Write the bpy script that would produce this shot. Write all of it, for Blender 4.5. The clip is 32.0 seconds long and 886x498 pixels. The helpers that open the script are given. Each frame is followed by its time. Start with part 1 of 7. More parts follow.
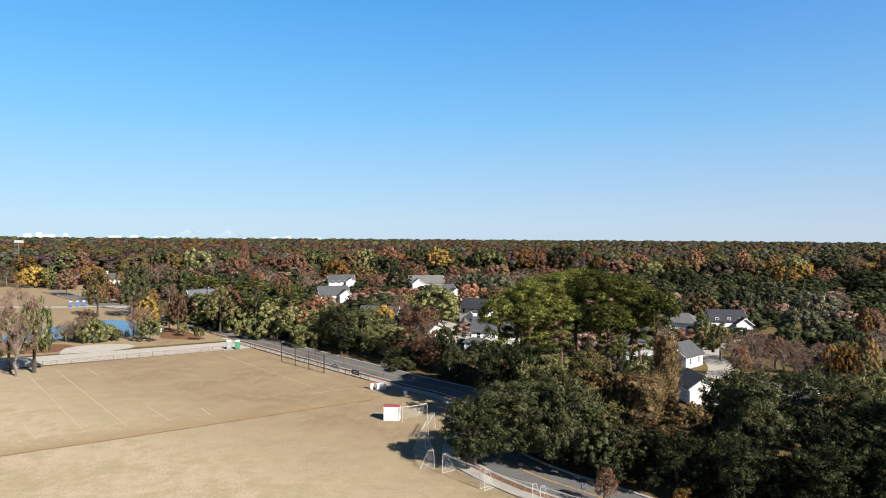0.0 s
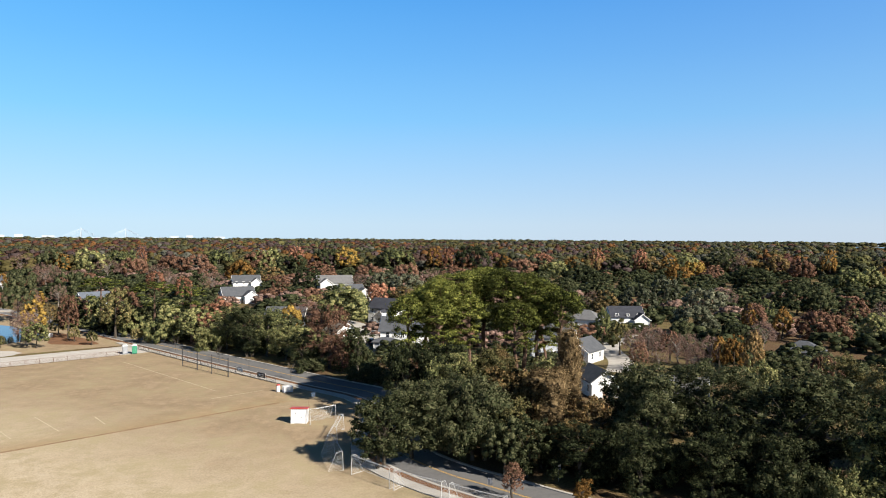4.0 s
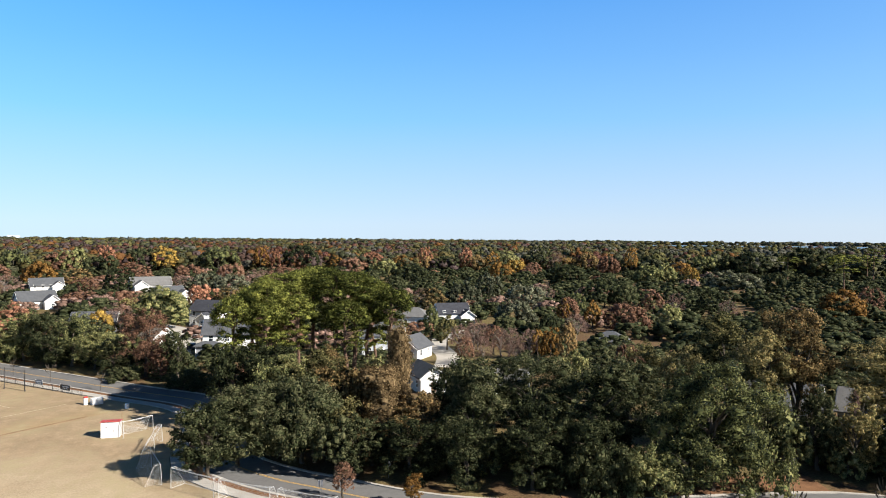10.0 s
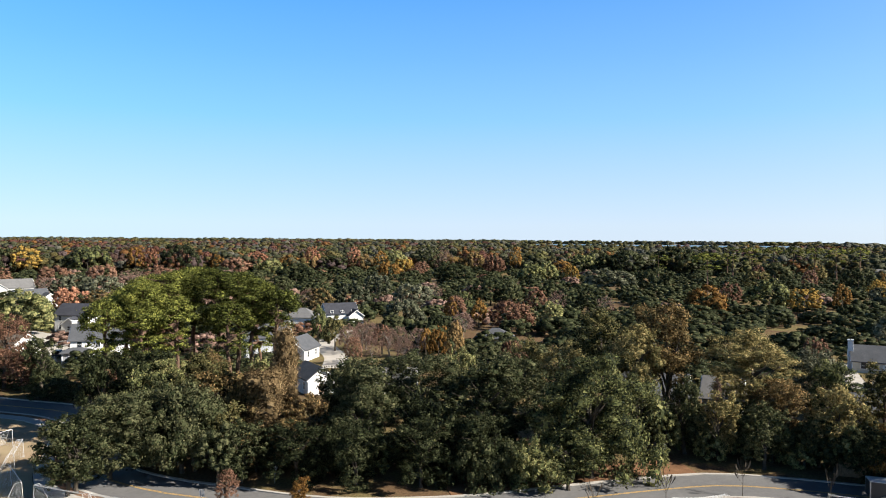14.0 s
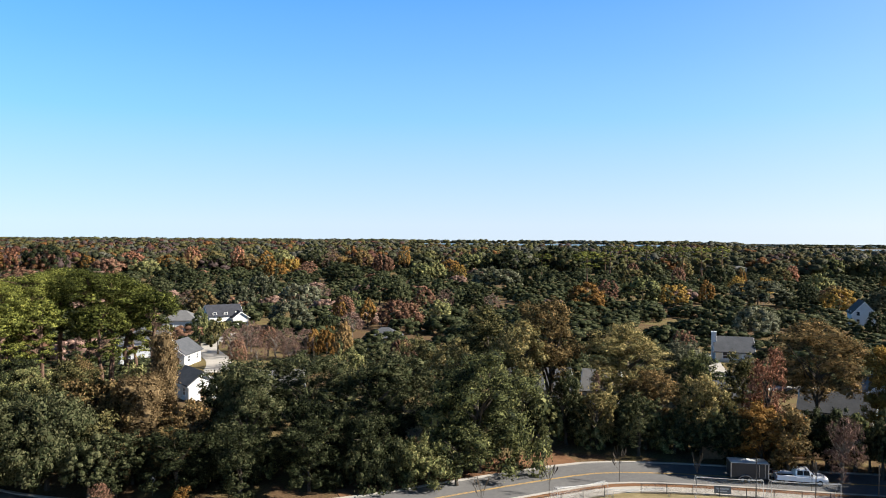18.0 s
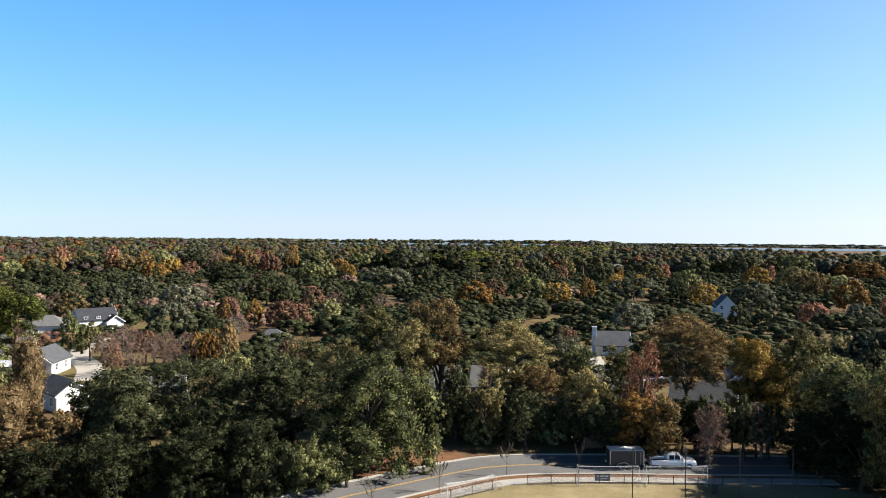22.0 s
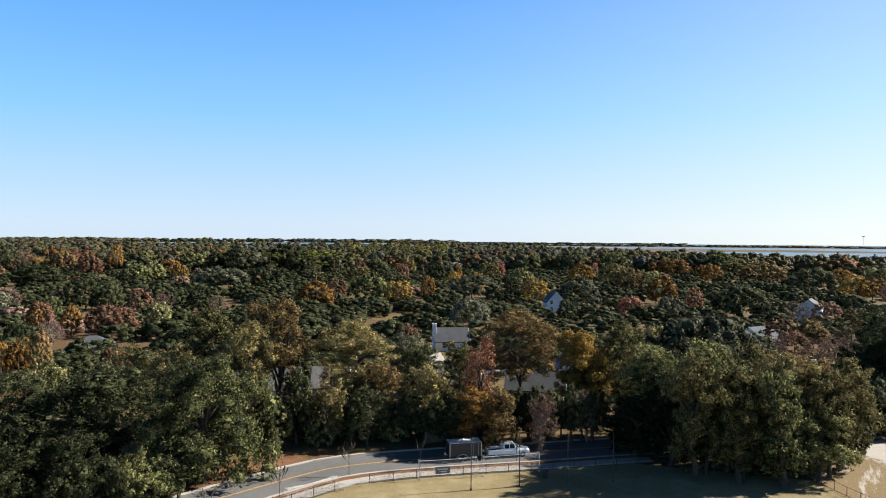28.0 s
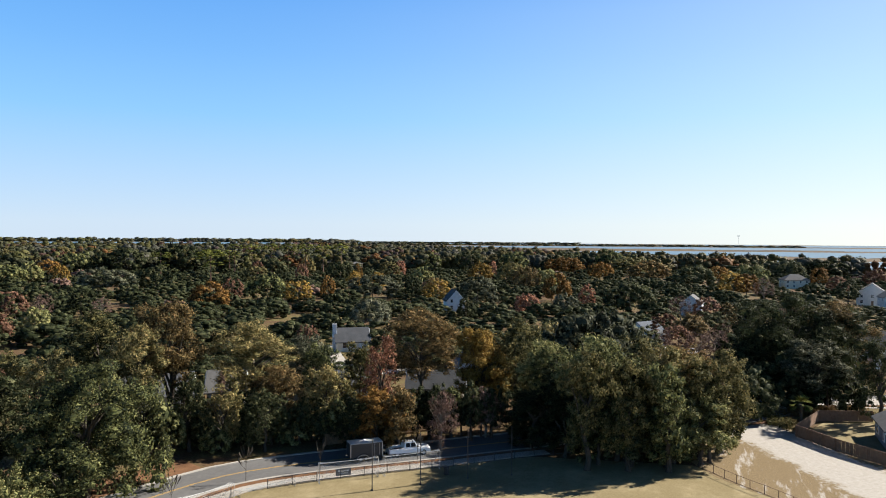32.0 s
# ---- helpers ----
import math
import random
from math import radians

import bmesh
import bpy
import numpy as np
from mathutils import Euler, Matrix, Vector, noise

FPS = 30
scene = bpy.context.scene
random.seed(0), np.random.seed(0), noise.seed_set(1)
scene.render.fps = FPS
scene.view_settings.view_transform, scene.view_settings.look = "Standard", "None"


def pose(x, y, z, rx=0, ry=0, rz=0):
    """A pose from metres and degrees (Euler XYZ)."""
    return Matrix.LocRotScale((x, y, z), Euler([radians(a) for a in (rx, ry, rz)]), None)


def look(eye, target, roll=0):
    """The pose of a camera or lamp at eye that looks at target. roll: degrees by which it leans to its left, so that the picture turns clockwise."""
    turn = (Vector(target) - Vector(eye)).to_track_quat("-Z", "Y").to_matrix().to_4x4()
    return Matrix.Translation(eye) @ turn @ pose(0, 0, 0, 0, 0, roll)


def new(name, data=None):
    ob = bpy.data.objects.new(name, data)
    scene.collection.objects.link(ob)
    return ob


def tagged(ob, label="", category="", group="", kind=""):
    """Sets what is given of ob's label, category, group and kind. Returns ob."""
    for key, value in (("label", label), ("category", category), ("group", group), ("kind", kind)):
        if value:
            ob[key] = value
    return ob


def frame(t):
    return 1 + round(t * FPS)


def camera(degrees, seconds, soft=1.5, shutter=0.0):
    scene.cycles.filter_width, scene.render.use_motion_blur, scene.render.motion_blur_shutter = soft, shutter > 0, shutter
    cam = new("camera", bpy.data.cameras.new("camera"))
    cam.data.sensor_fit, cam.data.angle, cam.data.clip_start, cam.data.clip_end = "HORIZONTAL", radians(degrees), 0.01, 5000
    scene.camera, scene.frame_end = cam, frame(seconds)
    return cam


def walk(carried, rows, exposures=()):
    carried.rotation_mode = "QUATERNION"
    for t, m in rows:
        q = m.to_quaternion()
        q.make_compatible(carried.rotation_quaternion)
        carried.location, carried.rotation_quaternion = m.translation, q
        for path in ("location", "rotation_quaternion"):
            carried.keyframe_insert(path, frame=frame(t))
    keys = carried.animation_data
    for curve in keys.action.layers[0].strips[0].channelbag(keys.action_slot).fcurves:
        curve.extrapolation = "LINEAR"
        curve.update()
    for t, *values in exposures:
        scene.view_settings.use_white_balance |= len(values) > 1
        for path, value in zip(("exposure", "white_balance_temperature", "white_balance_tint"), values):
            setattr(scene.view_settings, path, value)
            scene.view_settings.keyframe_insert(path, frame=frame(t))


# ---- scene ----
# ---- camera: it hovers over the playing field and turns to the right ----
EYE = (0.0, 0.0, 30.0)
TILT, LEAN = -0.855, 0.367
TURN = [(0, 0.0), (1, 1.84), (2, 3.69), (2.5, 4.74), (3, 5.60), (3.5, 6.50), (5.5, 10.40), (6, 11.58), (7, 14.02), (8, 16.47), (9, 18.85), (10, 21.21),
        (11, 23.44), (12, 25.68), (13, 27.97), (14, 30.30), (17, 37.13), (18, 39.34), (19, 41.56), (20, 43.85),
        (21, 46.05), (22, 48.28), (23, 50.49), (24, 52.59), (25, 54.81), (28, 61.14), (29, 63.10), (30, 65.04),
        (31, 67.09), (32, 69.22)]


def bearing(a, d=1.0, z=0.0):
    """The point d metres from the camera's foot at a degrees clockwise from +y."""
    return Vector((d * math.sin(radians(a)), d * math.cos(radians(a)), z))


cam = camera(64.42, 32.0, 1.0)
walk(cam, [(t, look(EYE, Vector(EYE) + bearing(a, 100.0, 100.0 * math.tan(radians(TILT))), LEAN)) for t, a in TURN],
     exposures=[(0, 1.12), (6, 1.26), (13, 1.42), (22, 1.48), (32, 1.36)])

# ---- daylight ----
SUN_AZ, SUN_EL = 138.0, 33.0
world = bpy.data.worlds.new("sky")
scene.world = world
world.use_nodes = True
wn = world.node_tree
sky = wn.nodes.new("ShaderNodeTexSky")
sky.sky_type = "NISHITA"
sky.sun_disc = False
sky.sun_elevation, sky.sun_rotation = radians(SUN_EL), radians(SUN_AZ)
sky.air_density, sky.dust_density, sky.ozone_density = 1.0, 0.05, 1.2
# the camera's cool white balance: deeper blue overhead, milky towards the horizon
high = wn.nodes.new("ShaderNodeSeparateXYZ")
wn.links.new(wn.nodes.new("ShaderNodeTexCoord").outputs["Generated"], high.inputs[0])
air = wn.nodes.new("ShaderNodeValToRGB")
air.color_ramp.elements[0].position, air.color_ramp.elements[0].color = 0.0, (0.64, 0.74, 1.12, 1.0)
air.color_ramp.elements[1].position, air.color_ramp.elements[1].color = 0.33, (0.48, 1.08, 1.70, 1.0)
band = air.color_ramp.elements.new(0.13)
band.color = (0.68, 0.95, 1.42, 1.0)
zenith = air.color_ramp.elements.new(1.0)
zenith.color = (0.30, 0.40, 0.52, 1.0)
wn.links.new(high.outputs["Z"], air.inputs[0])
cool = wn.nodes.new("ShaderNodeMix")
cool.data_type, cool.blend_type = "RGBA", "MULTIPLY"
cool.inputs[0].default_value = 1.0
wn.links.new(sky.outputs[0], cool.inputs[6])
wn.links.new(air.outputs[0], cool.inputs[7])
# haze: a soft veil that pales the sky towards the sun and, less, opposite to it
veil = wn.nodes.new("ShaderNodeValToRGB")
veil.color_ramp.elements[0].position, veil.color_ramp.elements[0].color = 0.02, (0.237, 0.300, 0.375, 1.0)
veil.color_ramp.elements[1].position, veil.color_ramp.elements[1].color = 1.0, (0.002, 0.006, 0.020, 1.0)
for at, tone in ((0.165, (0.104, 0.238, 0.396, 1.0)), (0.247, (0.068, 0.192, 0.384, 1.0)), (0.325, (0.043, 0.155, 0.366, 1.0)), (0.45, (0.012, 0.055, 0.150, 1.0)), (0.6, (0.004, 0.014, 0.045, 1.0))):
    veil.color_ramp.elements.new(at).color = tone
wn.links.new(high.outputs["Z"], veil.inputs[0])


def sky_math(op, a, b):
    n = wn.nodes.new("ShaderNodeVectorMath")
    n.operation = op
    for socket, v in zip(n.inputs, (a, b)):
        if isinstance(v, bpy.types.NodeSocket):
            wn.links.new(v, socket)
        else:
            socket.default_value = v
    return n.outputs["Value"] if op == "DOT_PRODUCT" else n.outputs[0]


def glow(way, tone):
    """A broad paling of the sky about one direction."""
    d = sky_math("DOT_PRODUCT", high.inputs[0].links[0].from_socket, tuple(way))
    m = wn.nodes.new("ShaderNodeMath")
    m.operation, m.use_clamp = "MAXIMUM", True
    wn.links.new(d, m.inputs[0])
    m.inputs[1].default_value = 0.0
    return sky_math("MULTIPLY", sky_math("MULTIPLY", sky_math("MULTIPLY", m.outputs[0], m.outputs[0]), low.outputs[0]), tone)


low = wn.nodes.new("ShaderNodeMapRange")
low.inputs["From Min"].default_value, low.inputs["From Max"].default_value = 0.55, 0.30
wn.links.new(high.outputs["Z"], low.inputs["Value"])
haze = sky_math("ADD", sky_math("ADD", veil.outputs[0], sky_math("ADD", glow(bearing(SUN_AZ), (0.185, 0.132, 0.0)), glow(bearing(SUN_AZ - 54), (0.026, 0.017, 0.0)))), glow(bearing(SUN_AZ + 180), (0.002, 0.046, 0.050)))
haze = sky_math("MULTIPLY", haze, (18.2, 18.2, 18.2))
whole = wn.nodes.new("ShaderNodeMix")
whole.data_type = "RGBA"
whole.inputs[0].default_value = 0.85
wn.links.new(cool.outputs[2], whole.inputs[6])
wn.links.new(haze, whole.inputs[7])
wn.links.new(whole.outputs[2], wn.nodes["Background"].inputs["Color"])
wn.nodes["Background"].inputs["Strength"].default_value = 0.055
sun = new("sun", bpy.data.lights.new("sun", "SUN"))
sun.data.energy, sun.data.angle, sun.data.color = 5.0, radians(0.53), (1.0, 0.93, 0.82)
sun.matrix_world = look(bearing(SUN_AZ, 400, 400 * math.tan(radians(SUN_EL))), (0, 0, 0))


# ---- materials ----
class Nodes:
    """A short way to write a node tree."""

    def __init__(self, name):
        self.mat = bpy.data.materials.new(name)
        self.mat.use_nodes = True
        self.t = self.mat.node_tree
        self.bsdf = self.t.nodes["Principled BSDF"]
        self.out = self.t.nodes["Material Output"]

    def node(self, kind, **values):
        n = self.t.nodes.new("ShaderNode" + kind)
        for k, v in values.items():
            if k == "operation":
                n.operation = v
            elif k == "blend":
                n.data_type, n.blend_type = "RGBA", v
            else:
                self.put(n.inputs[k.replace("_", " ")], v)
        return n

    def put(self, socket, v):
        if isinstance(v, bpy.types.NodeSocket):
            self.t.links.new(v, socket)
        elif isinstance(v, tuple) and len(v) == 3 and socket.type == "RGBA":
            socket.default_value = (*v, 1)
        else:
            socket.default_value = v

    def coords(self, kind="Object"):
        return self.node("TexCoord").outputs[kind]

    def noise(self, scale, detail=4.0, rough=0.6, vec=None):
        n = self.node("TexNoise", Scale=scale, Detail=detail, Roughness=rough)
        self.put(n.inputs["Vector"], vec if vec is not None else self.place())
        return n.outputs["Fac"]

    def place(self):
        return self.node("NewGeometry").outputs["Position"]

    def ramp(self, fac, stops):
        n = self.t.nodes.new("ShaderNodeValToRGB")
        self.put(n.inputs["Fac"], fac)
        e = n.color_ramp.elements
        while len(e) < len(stops):
            e.new(0.5)
        for el, (p, c) in zip(e, stops):
            el.position, el.color = p, (*c, 1) if len(c) == 3 else c
        return n.outputs["Color"]

    def mix(self, fac, a, b, blend="MIX"):
        n = self.node("Mix", blend=blend)
        self.put(n.inputs[0], fac)
        self.put(n.inputs[6], a)
        self.put(n.inputs[7], b)
        return n.outputs[2]

    def math(self, op, a, b=0.0):
        n = self.node("Math", operation=op)
        self.put(n.inputs[0], a)
        self.put(n.inputs[1], b)
        return n.outputs[0]

    def bump(self, height, strength=0.3, distance=0.05):
        n = self.node("Bump", Strength=strength, Distance=distance, Height=height)
        self.put(self.bsdf.inputs["Normal"], n.outputs[0])

    def set(self, color=None, rough=None, metal=None, spec=None):
        for key, v in (("Base Color", color), ("Roughness", rough), ("Metallic", metal), ("Specular IOR Level", spec)):
            if v is not None:
                self.put(self.bsdf.inputs[key], v)
        return self.mat


def leaf_material(name, dark, mid, light, clear=0.29, leafy=0.46, grain=0.35):
    """Foliage: varies tree by tree, limb by limb and leaf by leaf; lets some light through."""
    n = Nodes(name)
    isle = n.node("NewGeometry").outputs["Random Per Island"]
    tree = n.node("ObjectInfo").outputs["Random"]
    clump = n.noise(grain, 3.0)
    f = n.math("ADD", n.math("MULTIPLY", isle, leafy), n.math("ADD", n.math("MULTIPLY", clump, 0.45), n.math("MULTIPLY", tree, 0.30 + (0.42 - leafy) * 0.6)))
    c = n.ramp(f, [(0.32, dark), (0.6, mid), (0.90, light)])
    n.set(color=c, rough=0.65, spec=0.05)
    tr = n.node("BsdfTranslucent", Color=c)
    m = n.node("MixShader", Fac=clear)
    n.t.links.new(n.bsdf.outputs[0], m.inputs[1])
    n.t.links.new(tr.outputs[0], m.inputs[2])
    n.t.links.new(m.outputs[0], n.out.inputs[0])
    return n.mat


def plain(name, color, rough=0.6, metal=0.0, vary=0.12, scale=1.5, bump=0.0, spec=0.5):
    """Paint, plastic, metal or board with uneven wear at two scales."""
    n = Nodes(name)
    a, b = n.noise(scale, 5.0), n.noise(scale * 9, 3.0)
    f = n.math("ADD", n.math("MULTIPLY", a, 0.65), n.math("MULTIPLY", b, 0.35))
    lo = tuple(max(0.0, v * (1 - vary * 2)) for v in color)
    hi = tuple(min(1.0, v * (1 + vary)) for v in color)
    n.set(n.ramp(f, [(0.3, lo), (0.65, hi)]), rough, metal, spec)
    if bump:
        n.bump(b, bump, 0.02)
    return n.mat


LEAF = {
    "oak": leaf_material("live_oak_leaves", (0.017, 0.023, 0.014), (0.120, 0.132, 0.051), (0.344, 0.316, 0.141)),
    # a dark species, deepened further to put the oak row's shade into its colour
    "darkoak": leaf_material("dark_oak_leaves", (0.007, 0.009, 0.005), (0.036, 0.045, 0.020), (0.111, 0.111, 0.057)),
    "greyoak": leaf_material("grey_oak_leaves", (0.010, 0.013, 0.007), (0.069, 0.076, 0.048), (0.211, 0.208, 0.142)),
    "green": leaf_material("green_leaves", (0.015, 0.019, 0.007), (0.119, 0.112, 0.047), (0.312, 0.245, 0.108)),
    "pine": leaf_material("pine_needles", (0.012, 0.016, 0.005), (0.094, 0.108, 0.026), (0.305, 0.307, 0.075)),
    "olive": leaf_material("olive_leaves", (0.023, 0.018, 0.009), (0.134, 0.101, 0.044), (0.306, 0.193, 0.088)),
    "gold": leaf_material("gold_leaves", (0.078, 0.049, 0.013), (0.228, 0.144, 0.039), (0.438, 0.296, 0.073), 0.2),
    "orange": leaf_material("orange_leaves", (0.060, 0.032, 0.010), (0.172, 0.092, 0.027), (0.308, 0.180, 0.054), 0.2),
    "brown": leaf_material("brown_leaves", (0.052, 0.029, 0.019), (0.150, 0.081, 0.053), (0.238, 0.139, 0.095), 0.2),
    "red": leaf_material("red_leaves", (0.060, 0.029, 0.016), (0.213, 0.101, 0.064), (0.438, 0.223, 0.141), 0.2),
    "mauve": leaf_material("bare_twigs", (0.064, 0.040, 0.032), (0.143, 0.091, 0.072), (0.262, 0.174, 0.142), 0.05),
    "vine": leaf_material("withered_vines", (0.052, 0.037, 0.018), (0.142, 0.099, 0.051), (0.274, 0.199, 0.108)),
    "pampas": leaf_material("grass_blades", (0.055, 0.037, 0.015), (0.159, 0.099, 0.043), (0.285, 0.180, 0.086)),
}
# darker, flatter copies of LEAF: distance and haze are put into their colour
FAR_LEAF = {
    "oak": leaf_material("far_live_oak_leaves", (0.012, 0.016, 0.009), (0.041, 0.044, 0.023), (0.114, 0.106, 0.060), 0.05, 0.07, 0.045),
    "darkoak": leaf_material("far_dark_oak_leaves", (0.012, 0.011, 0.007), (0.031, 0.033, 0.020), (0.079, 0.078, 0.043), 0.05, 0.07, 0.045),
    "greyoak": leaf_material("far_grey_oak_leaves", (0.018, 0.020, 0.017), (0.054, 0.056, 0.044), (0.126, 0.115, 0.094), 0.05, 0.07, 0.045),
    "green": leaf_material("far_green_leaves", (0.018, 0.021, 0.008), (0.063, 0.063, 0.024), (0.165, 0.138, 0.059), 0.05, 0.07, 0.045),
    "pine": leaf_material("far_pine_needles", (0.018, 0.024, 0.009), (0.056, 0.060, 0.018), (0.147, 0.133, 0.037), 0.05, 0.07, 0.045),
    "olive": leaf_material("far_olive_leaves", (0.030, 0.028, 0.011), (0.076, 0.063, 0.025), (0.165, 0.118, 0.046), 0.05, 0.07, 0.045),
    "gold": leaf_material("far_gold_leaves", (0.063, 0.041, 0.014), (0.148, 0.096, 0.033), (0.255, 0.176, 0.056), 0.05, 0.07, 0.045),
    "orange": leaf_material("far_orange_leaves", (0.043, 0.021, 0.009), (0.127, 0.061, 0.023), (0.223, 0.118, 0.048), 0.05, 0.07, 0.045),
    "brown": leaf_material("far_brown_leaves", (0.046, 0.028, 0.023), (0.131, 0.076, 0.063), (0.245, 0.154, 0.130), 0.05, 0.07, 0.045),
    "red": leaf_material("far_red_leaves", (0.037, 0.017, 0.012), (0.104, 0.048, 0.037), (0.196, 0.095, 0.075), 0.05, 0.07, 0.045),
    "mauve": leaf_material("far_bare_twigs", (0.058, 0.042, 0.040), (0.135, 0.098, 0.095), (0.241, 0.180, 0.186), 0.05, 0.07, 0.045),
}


def bark_material(name, lo, hi):
    n = Nodes(name)
    v = n.node("Mapping", Vector=n.coords(), Scale=(9.0, 9.0, 1.6)).outputs[0]
    f = n.noise(1.0, 6.0, 0.7, v)
    n.bump(f, 0.8, 0.08)
    return n.set(n.ramp(f, [(0.3, lo), (0.7, hi)]), 0.9, spec=0.1)


BARK = bark_material("grey_bark", (0.028, 0.023, 0.018), (0.095, 0.080, 0.064))
PINE_BARK = bark_material("pine_bark", (0.050, 0.030, 0.022), (0.170, 0.110, 0.080))
PALE_BARK = bark_material("pale_bark", (0.095, 0.080, 0.066), (0.235, 0.205, 0.175))


def ground_material():
    n = Nodes("leaf_litter_and_grass")
    big, mid, fine = n.noise(0.02, 4.0), n.noise(0.22, 5.0), n.noise(3.0, 4.0)
    litter = n.ramp(fine, [(0.3, (0.045, 0.028, 0.016)), (0.7, (0.140, 0.088, 0.048))])
    grass = n.ramp(fine, [(0.3, (0.060, 0.050, 0.020)), (0.7, (0.170, 0.135, 0.060))])
    f = n.ramp(n.math("ADD", n.math("MULTIPLY", big, 0.5), n.math("MULTIPLY", mid, 0.5)), [(0.45, (0, 0, 0)), (0.56, (1, 1, 1))])
    n.bump(fine, 0.5, 0.1)
    return n.set(n.mix(f, litter, grass), 0.95, spec=0.1)


def field_material():
    """Dormant turf: straw-coloured, with greener and browner patches, mower bands and thin spots."""
    n = Nodes("dormant_turf")
    big, mid, fine, tiny = n.noise(0.018, 4.0), n.noise(0.086, 7.488, 0.691), n.noise(0.336, 8.424, 0.768), n.noise(3.840, 5.616, 0.768)
    straw = n.ramp(n.math("ADD", n.math("MULTIPLY", fine, 0.7), n.math("MULTIPLY", mid, 0.3)), [(0.41, (0.268, 0.212, 0.134)), (0.5, (0.372, 0.304, 0.212)), (0.59, (0.458, 0.384, 0.282))])
    green = n.ramp(fine, [(0.25, (0.105, 0.084, 0.038)), (0.75, (0.200, 0.158, 0.078))])
    bare = n.ramp(fine, [(0.3, (0.144, 0.089, 0.050)), (0.7, (0.317, 0.220, 0.134))])
    px = n.node("SeparateXYZ", Vector=n.place())
    side = n.math("MULTIPLY", px.outputs[0], 0.006)
    g = n.ramp(n.math("ADD", n.math("ADD", big, side), n.math("MULTIPLY", mid, 0.5)), [(0.78, (0, 0, 0)), (1.08, (1, 1, 1))])
    c = straw
    b = n.ramp(n.math("ADD", n.math("MULTIPLY", mid, 0.7), n.math("MULTIPLY", fine, 0.3)), [(0.53, (0, 0, 0)), (0.68, (0.40, 0.40, 0.40))])
    c = n.mix(b, c, bare)
    run = n.math("ADD", n.math("MULTIPLY", px.outputs[0], 0.77), n.math("MULTIPLY", px.outputs[1], 0.64))
    band = n.math("SINE", n.math("ADD", n.math("MULTIPLY", run, 0.9), n.math("MULTIPLY", mid, 5.0)))
    c = n.mix(n.math("ADD", n.math("MULTIPLY", band, 0.06), 0.06), c, (0.440, 0.345, 0.210))
    c = n.mix(0.42, c, n.ramp(tiny, [(0.34, (0.120, 0.092, 0.052)), (0.66, (0.510, 0.422, 0.298))]))
    c = n.mix(n.math("MULTIPLY", g, 0.85), c, n.mix(0.4, green, n.ramp(tiny, [(0.25, (0.075, 0.062, 0.026)), (0.75, (0.245, 0.198, 0.100))])))
    edge = n.math("SUBTRACT", n.math("MULTIPLY", px.outputs[1], 0.0083), n.math("MULTIPLY", n.math("ABSOLUTE", px.outputs[0]), 0.006))
    worn = n.math("MULTIPLY", n.node("MapRange", Value=n.math("ADD", edge, n.math("MULTIPLY", n.math("ADD", mid, fine), 0.45)), From_Min=1.02, From_Max=1.32).outputs[0], 0.72)
    c = n.mix(worn, c, n.ramp(fine, [(0.35, (0.125, 0.082, 0.048)), (0.65, (0.255, 0.182, 0.108))]))
    # a worn seam runs across, with a wider stain of thin turf on one side
    at = n.math("ADD", n.math("MULTIPLY", n.math("ADD", px.outputs[0], 12.8), -0.588), n.math("MULTIPLY", n.math("ADD", px.outputs[1], -130.0), 0.808))
    at = n.math("ADD", at, n.math("MULTIPLY", n.math("ADD", n.math("ADD", mid, fine), -1.0), 2.2))
    stain = n.ramp(n.node("MapRange", Value=at, From_Min=-2.0, From_Max=10.0).outputs[0], [(0.08, (0, 0, 0)), (0.17, (0.85, 0.85, 0.85)), (0.38, (0.5, 0.5, 0.5)), (0.8, (0, 0, 0))])
    c = n.mix(stain, c, n.ramp(fine, [(0.3, (0.180, 0.125, 0.066)), (0.7, (0.300, 0.215, 0.122))]))
    dry = n.ramp(n.math("ADD", n.math("MULTIPLY", mid, 0.5), n.math("MULTIPLY", fine, 0.5)), [(0.40, (0.75, 0.75, 0.75)), (0.52, (0, 0, 0))])
    c = n.mix(dry, c, (0.300, 0.250, 0.150))
    n.bump(tiny, 0.5, 0.05)
    return n.set(c, 0.95, spec=0.08)


def asphalt_material():
    n = Nodes("worn_asphalt")
    big, fine, grit = n.noise(0.12, 5.0), n.noise(1.5, 5.0), n.noise(30.0, 2.0)
    f = n.math("ADD", n.math("MULTIPLY", big, 0.45), n.math("ADD", n.math("MULTIPLY", fine, 0.35), n.math("MULTIPLY", grit, 0.2)))
    n.bump(grit, 0.3, 0.01)
    return n.set(n.ramp(f, [(0.3, (0.080, 0.079, 0.081)), (0.7, (0.148, 0.145, 0.143))]), 0.9, spec=0.2)


def sand_material(name, lo, hi, grass=0.0):
    n = Nodes(name)
    big, mid, fine = n.noise(0.06, 4.0), n.noise(0.400, 4.800, 0.560), n.noise(6.0, 4.0)
    c = n.ramp(n.math("ADD", n.math("MULTIPLY", mid, 0.6), n.math("MULTIPLY", fine, 0.4)), [(0.3, lo), (0.7, hi)])
    if grass:
        f = n.ramp(n.math("ADD", n.math("MULTIPLY", big, 0.4), n.math("MULTIPLY", mid, 0.6)), [(0.5 - grass * 0.1, (0, 0, 0)), (0.56, (1, 1, 1))])
        c = n.mix(f, c, n.ramp(fine, [(0.3, (0.110, 0.080, 0.045)), (0.7, (0.230, 0.172, 0.098))]))
    n.bump(fine, 0.4, 0.03)
    return n.set(c, 0.95, spec=0.1)


